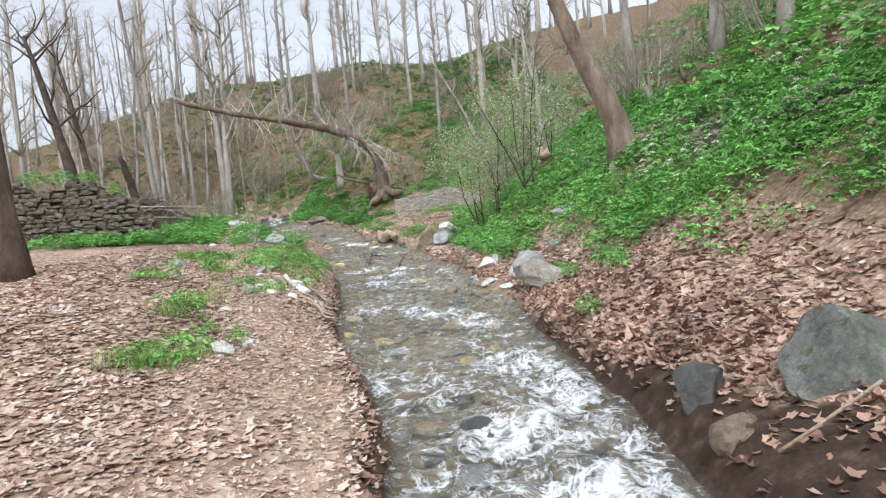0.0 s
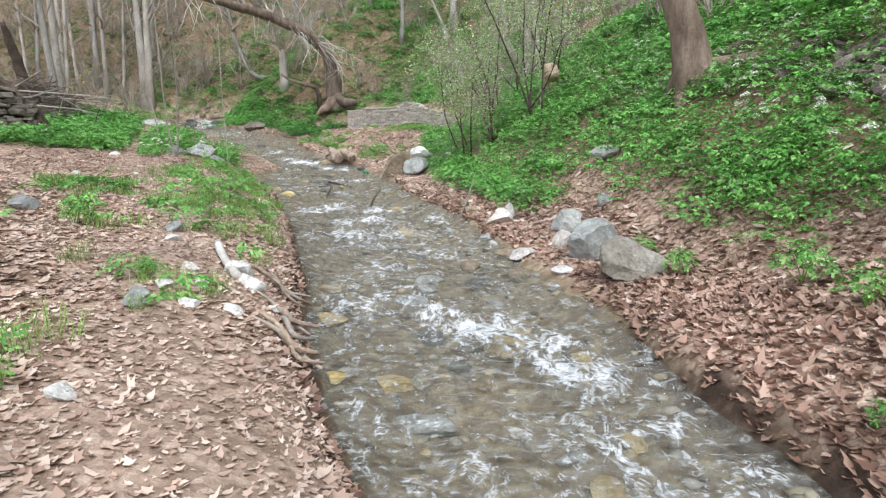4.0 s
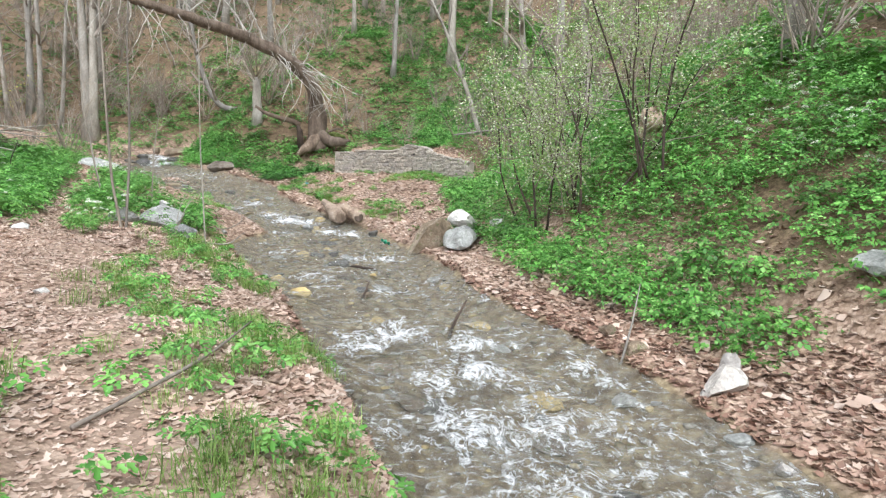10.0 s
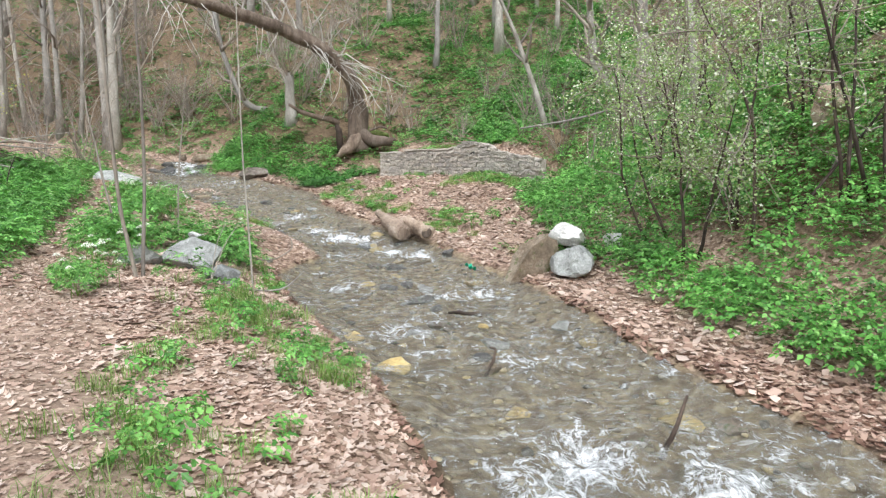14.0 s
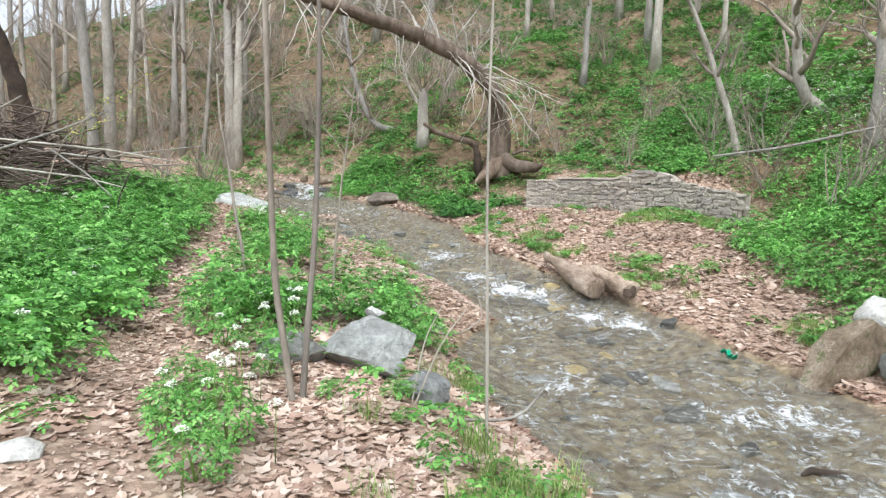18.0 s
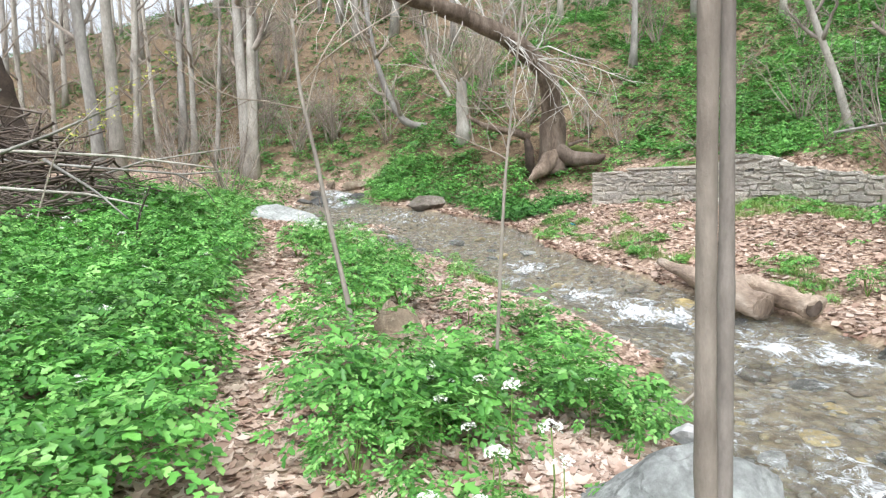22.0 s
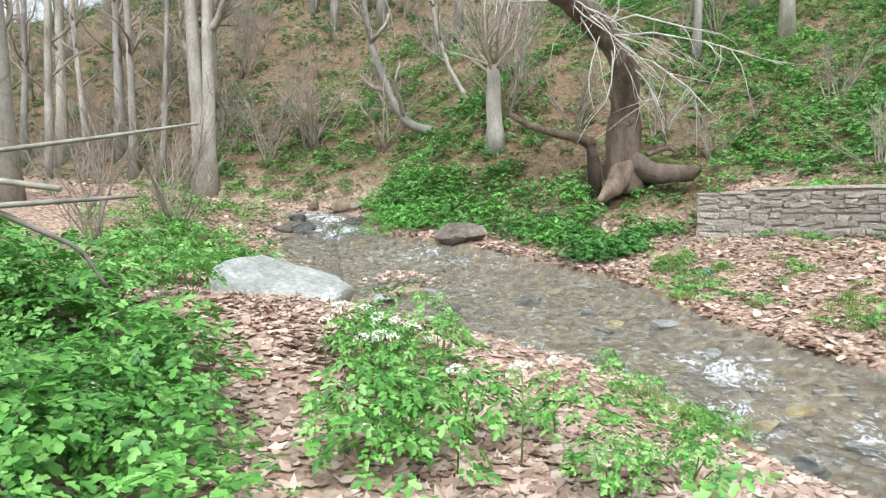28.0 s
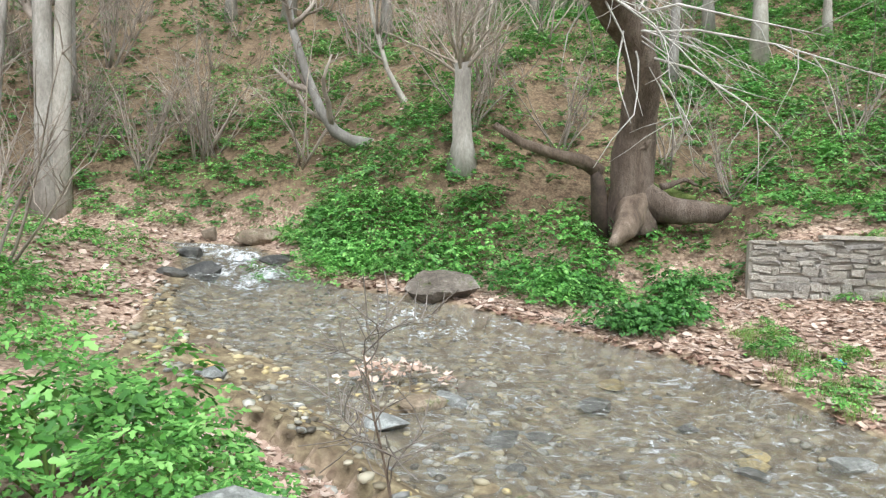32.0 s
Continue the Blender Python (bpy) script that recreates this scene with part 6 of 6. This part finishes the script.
bloom = spread_spots(14, 2000, (6.5, 17, 10, 42), lambda x, y: lush_right(x, y) * (unevenness(x, y, 1.6) > 0.1))
PETALS = [(flower_head(95)[0] * 1.5 + [0, 0, 0.3], flower_head(95)[1])]
scatter("white_flowers", PETALS, bloom, BLOSSOM, "scattered white flower heads over the green slope", "flowers", 15, 0.45, 1.0)

# grass tufts
def grass_tuft(seed, n=46, h=0.2):
    rng = rng_of(seed)
    out = []
    for _ in range(n):
        a, lean = rng.uniform(0, 6.28), rng.uniform(0.3, 1.6)
        b = np.array([rng.normal(0, 0.075), rng.normal(0, 0.075), 0])
        d = np.array([math.cos(a), math.sin(a), 0])
        w = np.array([-d[1], d[0], 0]) * 0.0024
        hh = h * rng.uniform(0.5, 1.1)
        m, tip = b + d * lean * hh * 0.3 + [0, 0, hh * 0.65], b + d * lean * hh * 0.8 + [0, 0, hh * (1.05 - 0.45 * lean)]
        out.append((np.array([b - w, b + w, m + w * 0.8, m - w * 0.8, tip]), np.array([(0, 1, 2), (0, 2, 3), (3, 2, 4)])))
    return joined(out)


TUFTS = [grass_tuft(s) for s in (1, 2, 3)]
SMALL_HERB = [herb_clump(s, 7, 0.14, 0.15, 0.05, True) for s in (12, 13)]


def grassy(x, y):
    dl, left, dr, right, dt, up, dp, ly, ry, dw = sides_of(x, y)
    u = unevenness(x, y, 0.75)
    strip = left * (dl > 0.2) * smooth(0.35, 0.6, dp) * (y > 8.5) * (y < 25) * np.where(u > 0.95, 0.8, 0.02) * (dl < 3)
    shelf = right * ~up * (dr > 0.7) * (y > 24) * np.where(u > 0.75, 0.9, 0.015) * (dw > 0.1)
    return np.clip(strip + shelf, 0, 1)


gs = spread_spots(16, 800, (-10, 4, 4, 39), grassy)
scatter("grass", TUFTS, gs[:350], GRASS, "bright green grass tufts along the bank", "grass", 17, 0.6, 1.3)
scatter("low_herbs", SMALL_HERB, gs[350:], HERB, "low green herbs sprouting between fallen leaves", "herbs", 18, 0.7, 1.3)
PATCHES = [(-0.33, 7, 0.16, 14), (-0.1, 6.4, 0.12, 8), (0.35, 5, 0.12, 9), (0.2, 5.3, 0.14, 9), (0, 5, 0.12, 7), (-0.45, 11.3, 0.26, 25), (-0.86, 12.6, 0.22, 14), (-0.2, 8.7, 0.08, 5), (0.2, 8.45, 0.12, 8), (-1.6, 10.9, 0.08, 4), (-1.25, 10.35, 0.08, 4), (-1.6, 14.5, 0.25, 13),
           (-0.75, 12.1, 0.2, 11), (-2.2, 13.2, 0.1, 4), (-2.4, 13.7, 0.1, 4), (-2.45, 16.5, 0.22, 12), (-0.7, 13.1, 0.2, 11), (-1.05, 11.75, 0.16, 6), (-1.25, 12.3, 0.15, 4), (-2.85, 17.2, 0.25, 18), (-2.1, 16, 0.2, 9), (-1.35, 14.1, 0.2, 11), (-1.1, 14.5, 0.14, 5), (-0.42, 13.55, 0.12, 7),
           (-0.95, 13.25, 0.18, 8), (-2.75, 18.9, 0.25, 18), (-2, 15.7, 0.16, 8), (-1.2, 14.9, 0.14, 6), (-3.2, 18.2, 0.15, 6), (-2.7, 16.9, 0.12, 7), (-2.05, 18.4, 0.2, 7), (-6.95, 33.5, 0.16, 14), (-3.2, 35.7, 0.2, 22), (-2.35, 36.5, 0.15, 8), (-1.3, 35.9, 0.2, 10), (-5.1, 31.2, 0.12, 9),
           (-4.65, 31.2, 0.12, 10), (-4.95, 32.9, 0.08, 12)]
patch = np.concatenate([np.stack([rng_of(200 + j).normal(x, s, n), rng_of(230 + j).normal(y, s * 1.3, n)], -1) for j, (x, y, s, n) in enumerate(PATCHES)])
scatter("grass", TUFTS, patch[::2], GRASS, "patches of fresh green grass by the path", "grass", 19, 0.6, 1.2)
scatter("low_herbs", SMALL_HERB, patch[1::2], HERB, "patches of low green herbs by the path", "herbs", 22, 0.7, 1.3)


# ---- fallen leaves ----
def dry_leaf(seed):
    rng = rng_of(seed)
    n = 8
    a = np.linspace(0, 2 * np.pi, n, endpoint=False)
    rr = np.where(np.arange(n) % 2 == 0, 0.52, 0.36) * rng.uniform(0.75, 1.2, n)
    curl = rng.uniform(0.15, 0.55)
    v = np.stack([np.cos(a) * rr, np.sin(a) * rr, curl * rr * rr * 1.5 + rng.normal(0, 0.04, n)], -1)
    return v, np.array([(0, 1, 2), (2, 3, 4), (4, 5, 6), (6, 7, 0), (0, 2, 4), (0, 4, 6)])


def lobed_leaf(seed):
    """A curled plane-tree leaf with five lobes."""
    rng = rng_of(seed)
    n = 10
    a = np.linspace(0, 2 * np.pi, n, endpoint=False) + rng.normal(0, 0.12, n)
    rr = np.where(np.arange(n) % 2 == 0, 0.56, 0.34) * rng.uniform(0.6, 1.25, n)
    fold, curl = rng.uniform(-0.7, 0.7), rng.uniform(0.1, 0.8)
    x, y = np.cos(a) * rr, np.sin(a) * rr * rng.uniform(0.6, 1.0)
    v = np.stack([x, y, curl * rr * rr * 1.6 + fold * np.abs(y) + rng.normal(0, 0.04, n)], -1)
    return v, np.array([(9, 0, 1), (1, 2, 3), (3, 4, 5), (5, 6, 7), (7, 8, 9), (9, 1, 3), (9, 3, 5), (9, 5, 7)])


DRY = [lobed_leaf(s) for s in range(10)]
PLAIN = [dry_leaf(s) for s in range(6)]


def litter(x, y):
    dl, left, dr, right, dt, up, dp, ly, ry, dw = sides_of(x, y)
    a = left * (dl > 0.02) * (1 - 0.25 * (1 - smooth(0.15, 0.6, dp))) * np.exp(-np.maximum(dl - 3, 0) / 2.5)
    b = right * (dr + 0.1 * unevenness(x, y, 0.35) > 0.02 + 0.55 * (1 - smooth(3.6, 5.2, y))) * np.where(up, 0.05 + 0.4 * np.exp(-dt / 0.6) + 0.6 * (y < 13) * np.exp(-dt / 2.0), 1.0) * ((dw > 0.25) | ~up)
    return np.clip(a + b, 0, 1)


DRY_SMALL = [(v * [0.084, 0.084, 0.042] + [0, 0, 0.006], t) for v, t in DRY]
CRUMBS = [(v * [0.04, 0.03, 0.022] + [0, 0, 0.006], t) for v, t in DRY]
for j, (n, box, sd) in enumerate([(30000, (-5, 6.5, 1.5, 14), 31), (28000, (-7, 5.5, 14, 25), 32), (27000, (-10, 4, 25, 42), 33)]):
    lying = spread_spots(sd, n, box, litter)
    # On the right bank below y 20, most leaves take the dark brown colour.
    browner = rng_of(450 + j).random(len(lying)) < 0.62 * (from_line(lying[:, 0], lying[:, 1], RIGHT_EDGE)[1] > 0) * (lying[:, 1] < 20)
    damp = browner | (from_line(lying[:, 0], lying[:, 1], RIGHT_EDGE)[0] < np.where(lying[:, 1] < 5.5, 0.75, 0.2)) | (from_line(lying[:, 0], lying[:, 1], LEFT_EDGE)[0] < 0.12)
    scatter("fallen_leaves", DRY_SMALL, lying[damp], WETLEAF, "dark reddish-brown leaves on the banks, damp along the water's edge", "leaves", 234 + j, 0.6, 1.4, tilt=0.3)
    lying = lying[~damp]
    away = from_line(lying[:, 0], lying[:, 1], TRACK)[0]
    trodden = away + 0.25 * unevenness(lying[:, 0], lying[:, 1], 0.5) < np.where(lying[:, 1] < 19, 0.6, 0.1)
    close = (away < 2.2) & ~trodden
    scatter("fallen_leaves", CRUMBS, lying[trodden], DRYLEAF, "trodden crumbs of dry tan leaves on the path", "leaves", 434 + j, 0.4, 1.5, tilt=0.22)
    scatter("fallen_leaves", DRY_SMALL, lying[close], DRYLEAF, "layer of dry lobed tan leaves along the path", "leaves", 134 + j, 0.45, 1.3, tilt=0.13)
    scatter("fallen_leaves", DRY_SMALL, lying[away >= 2.2], DRYLEAF, "layer of dry tan and brown fallen leaves", "leaves", 34 + j, 0.5, 1.35, tilt=0.16)
under = spread_spots(143, 260, (4.2, 6.0, 1.0, 5.4), lambda x, y: (from_line(x, y, RIGHT_EDGE)[1] > 0) * (from_line(x, y, RIGHT_EDGE)[0] < 0.75) * (from_line(x, y, RIGHT_EDGE)[0] > 0.06))
scatter("fallen_leaves", DRY_SMALL, under, WETLEAF, "wet dark leaves stuck to the undercut earth", "leaves", 144, 0.6, 1.3, tilt=0.4)
extra = spread_spots(139, 26000, (-7, 4, 1.5, 23), lambda x, y: litter(x, y) * (from_line(x, y, TRACK)[0] < 1.6))
scatter("fallen_leaves", CRUMBS, extra, DRYLEAF, "trodden crumbs of dry tan leaves on the path", "leaves", 141, 0.4, 1.7, tilt=0.25)
extra = spread_spots(140, 15000, (-10, -4, 22, 33), lambda x, y: litter(x, y) * (from_line(x, y, TRACK)[0] < 2.2))
scatter("fallen_leaves", DRY_SMALL, extra, DRYLEAF, "layer of dry lobed tan leaves along the path", "leaves", 142, 0.5, 1.3, tilt=0.2)
far_leaves = spread_spots(37, 12000, (-24, 12, 1, 60), litter)
far_leaves = far_leaves[from_line(far_leaves[:, 0], far_leaves[:, 1], TRACK)[0] > 5.5]
scatter("fallen_leaves", [(v * 0.11 + [0, 0, 0.015], t) for v, t in PLAIN[:3]], far_leaves, DRYLEAF, "dry brown leaves scattered over the woodland floor", "leaves", 38, 0.7, 1.4, tilt=0.3)
edge = spread_spots(39, 2600, (2.5, 6.5, 1.0, 12), lambda x, y: (from_line(x, y, RIGHT_EDGE)[1] > 0) * smooth(0.08 + 0.5 * (1 - smooth(3.6, 5.2, y)), 0.3 + 0.5 * (1 - smooth(3.6, 5.2, y)), from_line(x, y, RIGHT_EDGE)[0]) * (1 - smooth(0.9, 1.4, from_line(x, y, RIGHT_EDGE)[0])))
scatter("fallen_leaves", DRY_SMALL, edge, WETLEAF, "wet brown leaves sliding over the undercut bank", "leaves", 40, 0.6, 1.4, tilt=0.5)
clot = np.stack([rng_of(51).normal(-7.6, 0.28, 90), rng_of(52).normal(36.7, 0.16, 90)], -1)
scatter("leaf_clump", [(v * 0.11 + [0, 0, 0.17], t) for v, t in DRY[:4]], clot, DRYLEAF, "clump of wet brown leaves stranded in the shallows", "leaves", 53, 0.7, 1.3, tilt=0.3)

# ---- flowering shrubs on the slope ----
def make_flowering(x, y, seed, stems, height, label, lean=(0.0, 0.0), leaves=900):
    rng = rng_of(seed)
    ob = thing("flowering_shrub", x, y, label, "shrub", "flowering shrubs on the slope")
    wood, ends, main = [], [], []
    for _ in range(stems):
        q = bent(rng, (rng.normal(0, 0.15), rng.normal(0, 0.1), -0.1), (rng.normal(lean[0], 0.25), rng.normal(lean[1], 0.2), 1), height * rng.uniform(0.75, 1.1), 8, 0.12, 0.04)
        main.append(tube(q, np.linspace(0.03, 0.008, 8), 7))
        for _ in range(9):
            at, way = along(q, rng.uniform(0.3, 1))
            b = bent(rng, at, way / (np.linalg.norm(way) + 1e-9) * 0.6 + rng.normal(0, 0.7, 3), height * rng.uniform(0.2, 0.45), 6, 0.2, 0.03)
            wood.append(tube(b, np.linspace(0.013, 0.004, 6), 4))
            for _ in range(4):
                at, way = along(b, rng.uniform(0.3, 1))
                c = bent(rng, at, rng.normal(0, 1, 3), height * rng.uniform(0.08, 0.18), 4, 0.2)
                wood.append(tube(c, np.linspace(0.006, 0.003, 4), 3))
                ends += [c[-1], c[-2], c[1]]
    v, t = joined(wood)
    part_mesh("crown", mesh_np("crown", v, t, TWIG, True), ob)
    for mv, mt in main:
        part_mesh("stem", mesh_np("stem", mv, mt, DARK_BARK, True), ob, "dark thin stem")
    bv, bt = leaflet(False)
    ends = np.array(ends)
    pick = ends[rng.integers(0, len(ends), leaves)] + rng.normal(0, 0.12, (leaves, 3))
    out = []
    for p in pick:
        m = turned(*rng.uniform(-1.2, 1.2, 2), rng.uniform(0, 6.28))
        out.append(((bv * rng.uniform(0.035, 0.065)) @ m.T + p, bt))
    v, t = joined(out)
    part_mesh("foliage", mesh_np("foliage", v, t, YOUNG), ob, "small pale green leaves and whitish blossom")
    return ob


for j, (x, y, n, h, ln) in enumerate([(3.5, 24.3, 2, 3.4, (-0.1, 0)), (3.5, 22.95, 2, 3.0, (0.0, 0)), (4.15, 23.2, 3, 3.6, (0.0, 0)), (4.1, 22.15, 2, 4.0, (0.1, 0)), (5.07, 21.8, 2, 4.4, (-0.1, 0)), (5.25, 21.45, 2, 4.6, (0.15, 0)), (6.2, 24.6, 4, 3.2, (-0.2, 0)), (4.6, 26.4, 4, 3.0, (-0.2, -0.1)), (5.5, 27.8, 4, 3.0, (-0.1, 0))]):
    make_flowering(x, y, 140 + j, n, h, "slender shrub with dark stems, pale young leaves and white blossom", ln, 2000)


# ---- saplings by the path ----
def make_sapling(x, y, points, radius, seed, label, forks=6, span=0.9, bark=None, first=0.45):
    rng = rng_of(seed)
    ob = thing("sapling", x, y, label, "sapling")
    z = ground_z(x, y)
    p = np.array(points, float) - [x, y, z]
    k = np.linspace(0, len(p) - 1, 5 * (len(p) - 1) + 1)
    q = np.stack([np.interp(k, np.arange(len(p)), p[:, a]) for a in range(3)], -1)
    for _ in range(2):
        q[1:-1] = (q[:-2] + 2 * q[1:-1] + q[2:]) / 4
    rr = radius * np.linspace(1.15, 0.6, len(q)) * (1 + 0.12 * (np.arange(len(q)) % 5 == 0))
    v, t = tube(q, rr, 10)
    part_mesh("stem", mesh_np("stem", v, t, bark or PALE_BARK, True), ob)
    v, t = limbs(rng, q, rr, forks, span, 0.6, 2, first, 0.4, 0.03, 4)
    part_mesh("crown", mesh_np("crown", v, t, TWIG, True), ob)
    return ob


make_sapling(-4.25, 21.1, [(-4.22, 21.1, 0.2), (-4.25, 21.02, 0.6), (-4.31, 20.95, 1.1), (-4.34, 20.9, 2.0), (-4.36, 20.85, 3.0), (-4.4, 20.8, 4.4)], 0.022, 201, "slim grey-brown sapling beside a boulder", 5, 0.8, SAPBARK, 0.65)
make_sapling(-4.19, 21.16, [(-4.19, 21.16, 0.2), (-4.17, 21.22, 0.8), (-4.15, 21.3, 1.4), (-4.15, 21.35, 2.4), (-4.17, 21.35, 3.2), (-4.12, 21.35, 4.4)], 0.02, 202, "slim grey-brown sapling beside a boulder", 5, 0.8, SAPBARK, 0.65)
make_sapling(-5.62, 24.1, [(-5.62, 24.1, 0.4), (-5.7, 24.15, 0.9), (-5.82, 24.2, 1.4), (-5.93, 24.3, 1.9), (-6.05, 24.35, 2.4), (-6.1, 24.4, 2.9)], 0.018, 203, "young bare tree among the herbs by the path", 8, 1.2, SAPBARK, 0.72)
make_sapling(-4.68, 24.1, [(-4.68, 24.1, 0.15), (-4.63, 24.1, 1.2), (-4.6, 24.15, 1.7), (-4.56, 24.2, 2.1), (-4.46, 24.2, 3.0)], 0.012, 204, "thin bare sapling on the sandy bank", 8, 0.9, SAPBARK, 0.5)
make_sapling(-2.98, 21.3, [(-2.95, 21.3, -0.05), (-2.98, 21.3, 0.84), (-3.02, 21.3, 1.68), (-3.03, 21.3, 2.64), (-3.03, 21.3, 3.6)], 0.011, 205, "very thin pale sapling at the water's edge", 3, 0.5, first=0.6)
make_sapling(-8.05, 33.3, [(-8.05, 33.3, 0.35), (-8.1, 33.3, 0.8), (-8.2, 33.3, 1.2), (-8.25, 33.3, 1.5)], 0.008, 207, "little bare shrub at the water's edge", 13, 0.5, BARK, 0.12)
make_sapling(-8.9, 27.2, [(-8.9, 27.2, 0.8), (-8.95, 27.3, 1.3), (-8.8, 27.4, 1.75)], 0.014, 208, "thin dark shoot among the herbs", 3, 0.4, DARK_BARK, 0.3)

# ---- brush pile of cut branches ----
brush = thing("brush_pile", -11.8, 28.6, "heap of grey-brown cut branches and twigs", "brush pile")
r = rng_of(66)
pile = []
for _ in range(620):
    a = r.normal(0.2, 0.8)
    c = np.array([np.clip(r.normal(0, 1.1), -1.9, 1.6), np.clip(r.normal(0, 0.7), -1.1, 1.3), 0])
    c[2] = max(0.1, 1.55 * math.exp(-((c[0] / 1.9) ** 2 + (c[1] / 1.2) ** 2)) * r.uniform(0.2, 1.05))
    d = np.array([math.cos(a) * r.choice([-1, 1]), math.sin(a) * 0.6, r.normal(-0.03, 0.28)])
    ln = r.uniform(0.4, 1.5)
    pile.append(tube(bent(r, c - d * ln / 2, d, ln, 6, 0.2), np.linspace(r.uniform(0.008, 0.026), 0.005, 6), 4))
v, t = joined(pile)
v[:, 2] = np.maximum(v[:, 2], -0.15)
tagged(part_mesh("brushwood", mesh_np("brushwood", v, t, BRUSHWOOD, True), brush), kind="stuff")
for pts, r0 in (([(-12.0, 27.9, 2.3), (-10.4, 27.6, 2.2), (-9.2, 27.5, 2.12), (-8.05, 27.5, 1.96)], 0.024), ([(-12.4, 27.4, 1.95), (-11.0, 27.3, 2.05), (-10.0, 27.4, 2.4), (-9.2, 27.5, 2.75)], 0.03), ([(-12.2, 27.2, 1.7), (-10.9, 27.2, 1.78), (-9.6, 27.4, 1.66), (-8.9, 27.5, 1.5)], 0.028),
                ([(-12.4, 27.0, 1.8), (-11.4, 27.2, 2.4), (-10.6, 27.4, 2.95)], 0.03), ([(-10.2, 27.5, 2.1), (-9.5, 27.4, 1.7), (-9.1, 27.4, 1.35)], 0.022), ([(-12.0, 28.4, 2.2), (-10.4, 28.3, 2.05), (-8.92, 28.53, 1.91), (-8.43, 28.8, 1.95)], 0.024), ([(-9.0, 28.5, 1.92), (-8.7, 28.75, 1.7), (-8.6, 28.8, 1.5)], 0.016), ([(-11.4, 28.9, 1.6), (-9.6, 28.7, 2.1), (-8.6, 28.9, 2.25), (-8.2, 29.0, 2.32)], 0.018)):
    q = np.array(pts) - [-11.8, 28.6, ground_z(-11.8, 28.6)]
    k = np.linspace(0, len(q) - 1, 10)
    v, t = tube(np.stack([np.interp(k, np.arange(len(q)), q[:, a]) for a in range(3)], -1), np.linspace(r0, r0 * 0.4, 10), 7)
    part_mesh("branch", mesh_np("branch", v, t, PALE_BARK, True), brush)
put_stick("branch", [on(4.9, 41.9, 0.12), on(6.5, 40.8, 0.2), on(8.3, 39.4, 0.15)], [0.08, 0.1, 0.07], BARK, "fallen brown trunk lying across the slope", "branch", 9, seed=70)
put_stick("branch", [on(3.2, 35.2, 0.6), on(5.0, 34.6, 1.2), on(6.6, 34.0, 1.0), on(8.0, 32.4, 0.4)], [0.03, 0.035, 0.03, 0.012], PALE_BARK, "pale dead branch bowed over the slope", "branch", 7, seed=71)
put_stick("stump", [(6.1, 23.85, 1.9), (6.0, 23.7, 2.3), (5.85, 23.5, 2.65), (5.8, 23.42, 2.78)], [0.34, 0.26, 0.23, 0.22], LOGWOOD, "leaning broken brown stump on the green slope", "stump", 14, seed=72)


# ---- gravel on the bed of the stream ----
def pebble(seed):
    rng = rng_of(seed)
    bm = bmesh.new()
    bmesh.ops.create_icosphere(bm, subdivisions=1, radius=1.0)
    v = np.array([p.co[:] for p in bm.verts]) * rng.uniform(0.75, 1.2, (len(bm.verts), 1)) * [1.0, 0.75, 0.45]
    t = np.array([[p.index for p in f.verts] for f in bm.faces])
    bm.free()
    return v * 0.05, t


def stony(x, y):
    dl, left, dr, right, dt, up, dp, ly, ry, dw = sides_of(x, y)
    shallow = smooth(-5.5, -7.0, x) * smooth(32.0, 32.8, y)
    return np.clip(~left * ~right * (0.35 + shallow) + left * (dl < 0.35) * shallow, 0, 1)


gravel = spread_spots(71, 4200, (-11, 4.3, 2, 41), stony)
scatter("gravel", [pebble(s) for s in range(6)], gravel, PEBBLE, "wet brown, grey and ochre pebbles on the bed of the stream", "gravel", 72, 0.4, 1.6, tilt=0.1)


# ---- dead snag and leafy shoot by the brush pile ----
put_stick("dead_snag", [on(-13.4, 31.9, -0.2), (-13.55, 31.7, 2.2), (-13.62, 31.5, 3.5), (-13.74, 31.2, 4.3), (-13.8, 31.0, 5.0)], [0.26, 0.22, 0.2, 0.17, 0.09], DARK_BARK, "black broken dead trunk leaning behind the brush pile", "dead tree", 10, seed=81)
YELLOW_LEAF = make_leafy("yellow_young_leaf", [(0.3, 0.34, 0.06), (0.46, 0.46, 0.1), (0.58, 0.5, 0.14)], 0.5, 0.35, 0.15)
shoot = thing("sapling", -10.3, 27.2, "thin arching shoot with yellow-green young leaves", "sapling")
r = rng_of(83)
base_at = np.array([-10.3, 27.2, ground_z(-10.3, 27.2)])
for k, (pts, r0) in enumerate((([(-10.3, 27.2, 0.9), (-9.9, 27.3, 2.2), (-9.3, 27.45, 2.85), (-8.5, 27.7, 3.35)], 0.012), ([(-9.9, 27.3, 2.2), (-9.3, 27.3, 2.5), (-8.7, 27.4, 2.75)], 0.007))):
    q = np.array(pts) - base_at
    kk = np.linspace(0, len(q) - 1, 12)
    q = np.stack([np.interp(kk, np.arange(len(q)), q[:, a]) for a in range(3)], -1)
    v, t = tube(q, np.linspace(r0, 0.003, 12), 6)
    stem = part_mesh("stem", mesh_np("stem", v, t, TWIG, True), shoot)
    bv, bt = leaflet(False)
    out = []
    for _ in range(70 if k == 0 else 40):
        at, way = along(q, r.uniform(0.4, 1.0))
        out.append(((bv * r.uniform(0.03, 0.06)) @ turned(*r.uniform(-1.0, 1.0, 2), r.uniform(0, 6.28)).T + at + r.normal(0, 0.05, 3), bt))
    v, t = joined(out)
    part_mesh("foliage", mesh_np("foliage", v, t, YELLOW_LEAF), stem, "small yellow-green leaves")
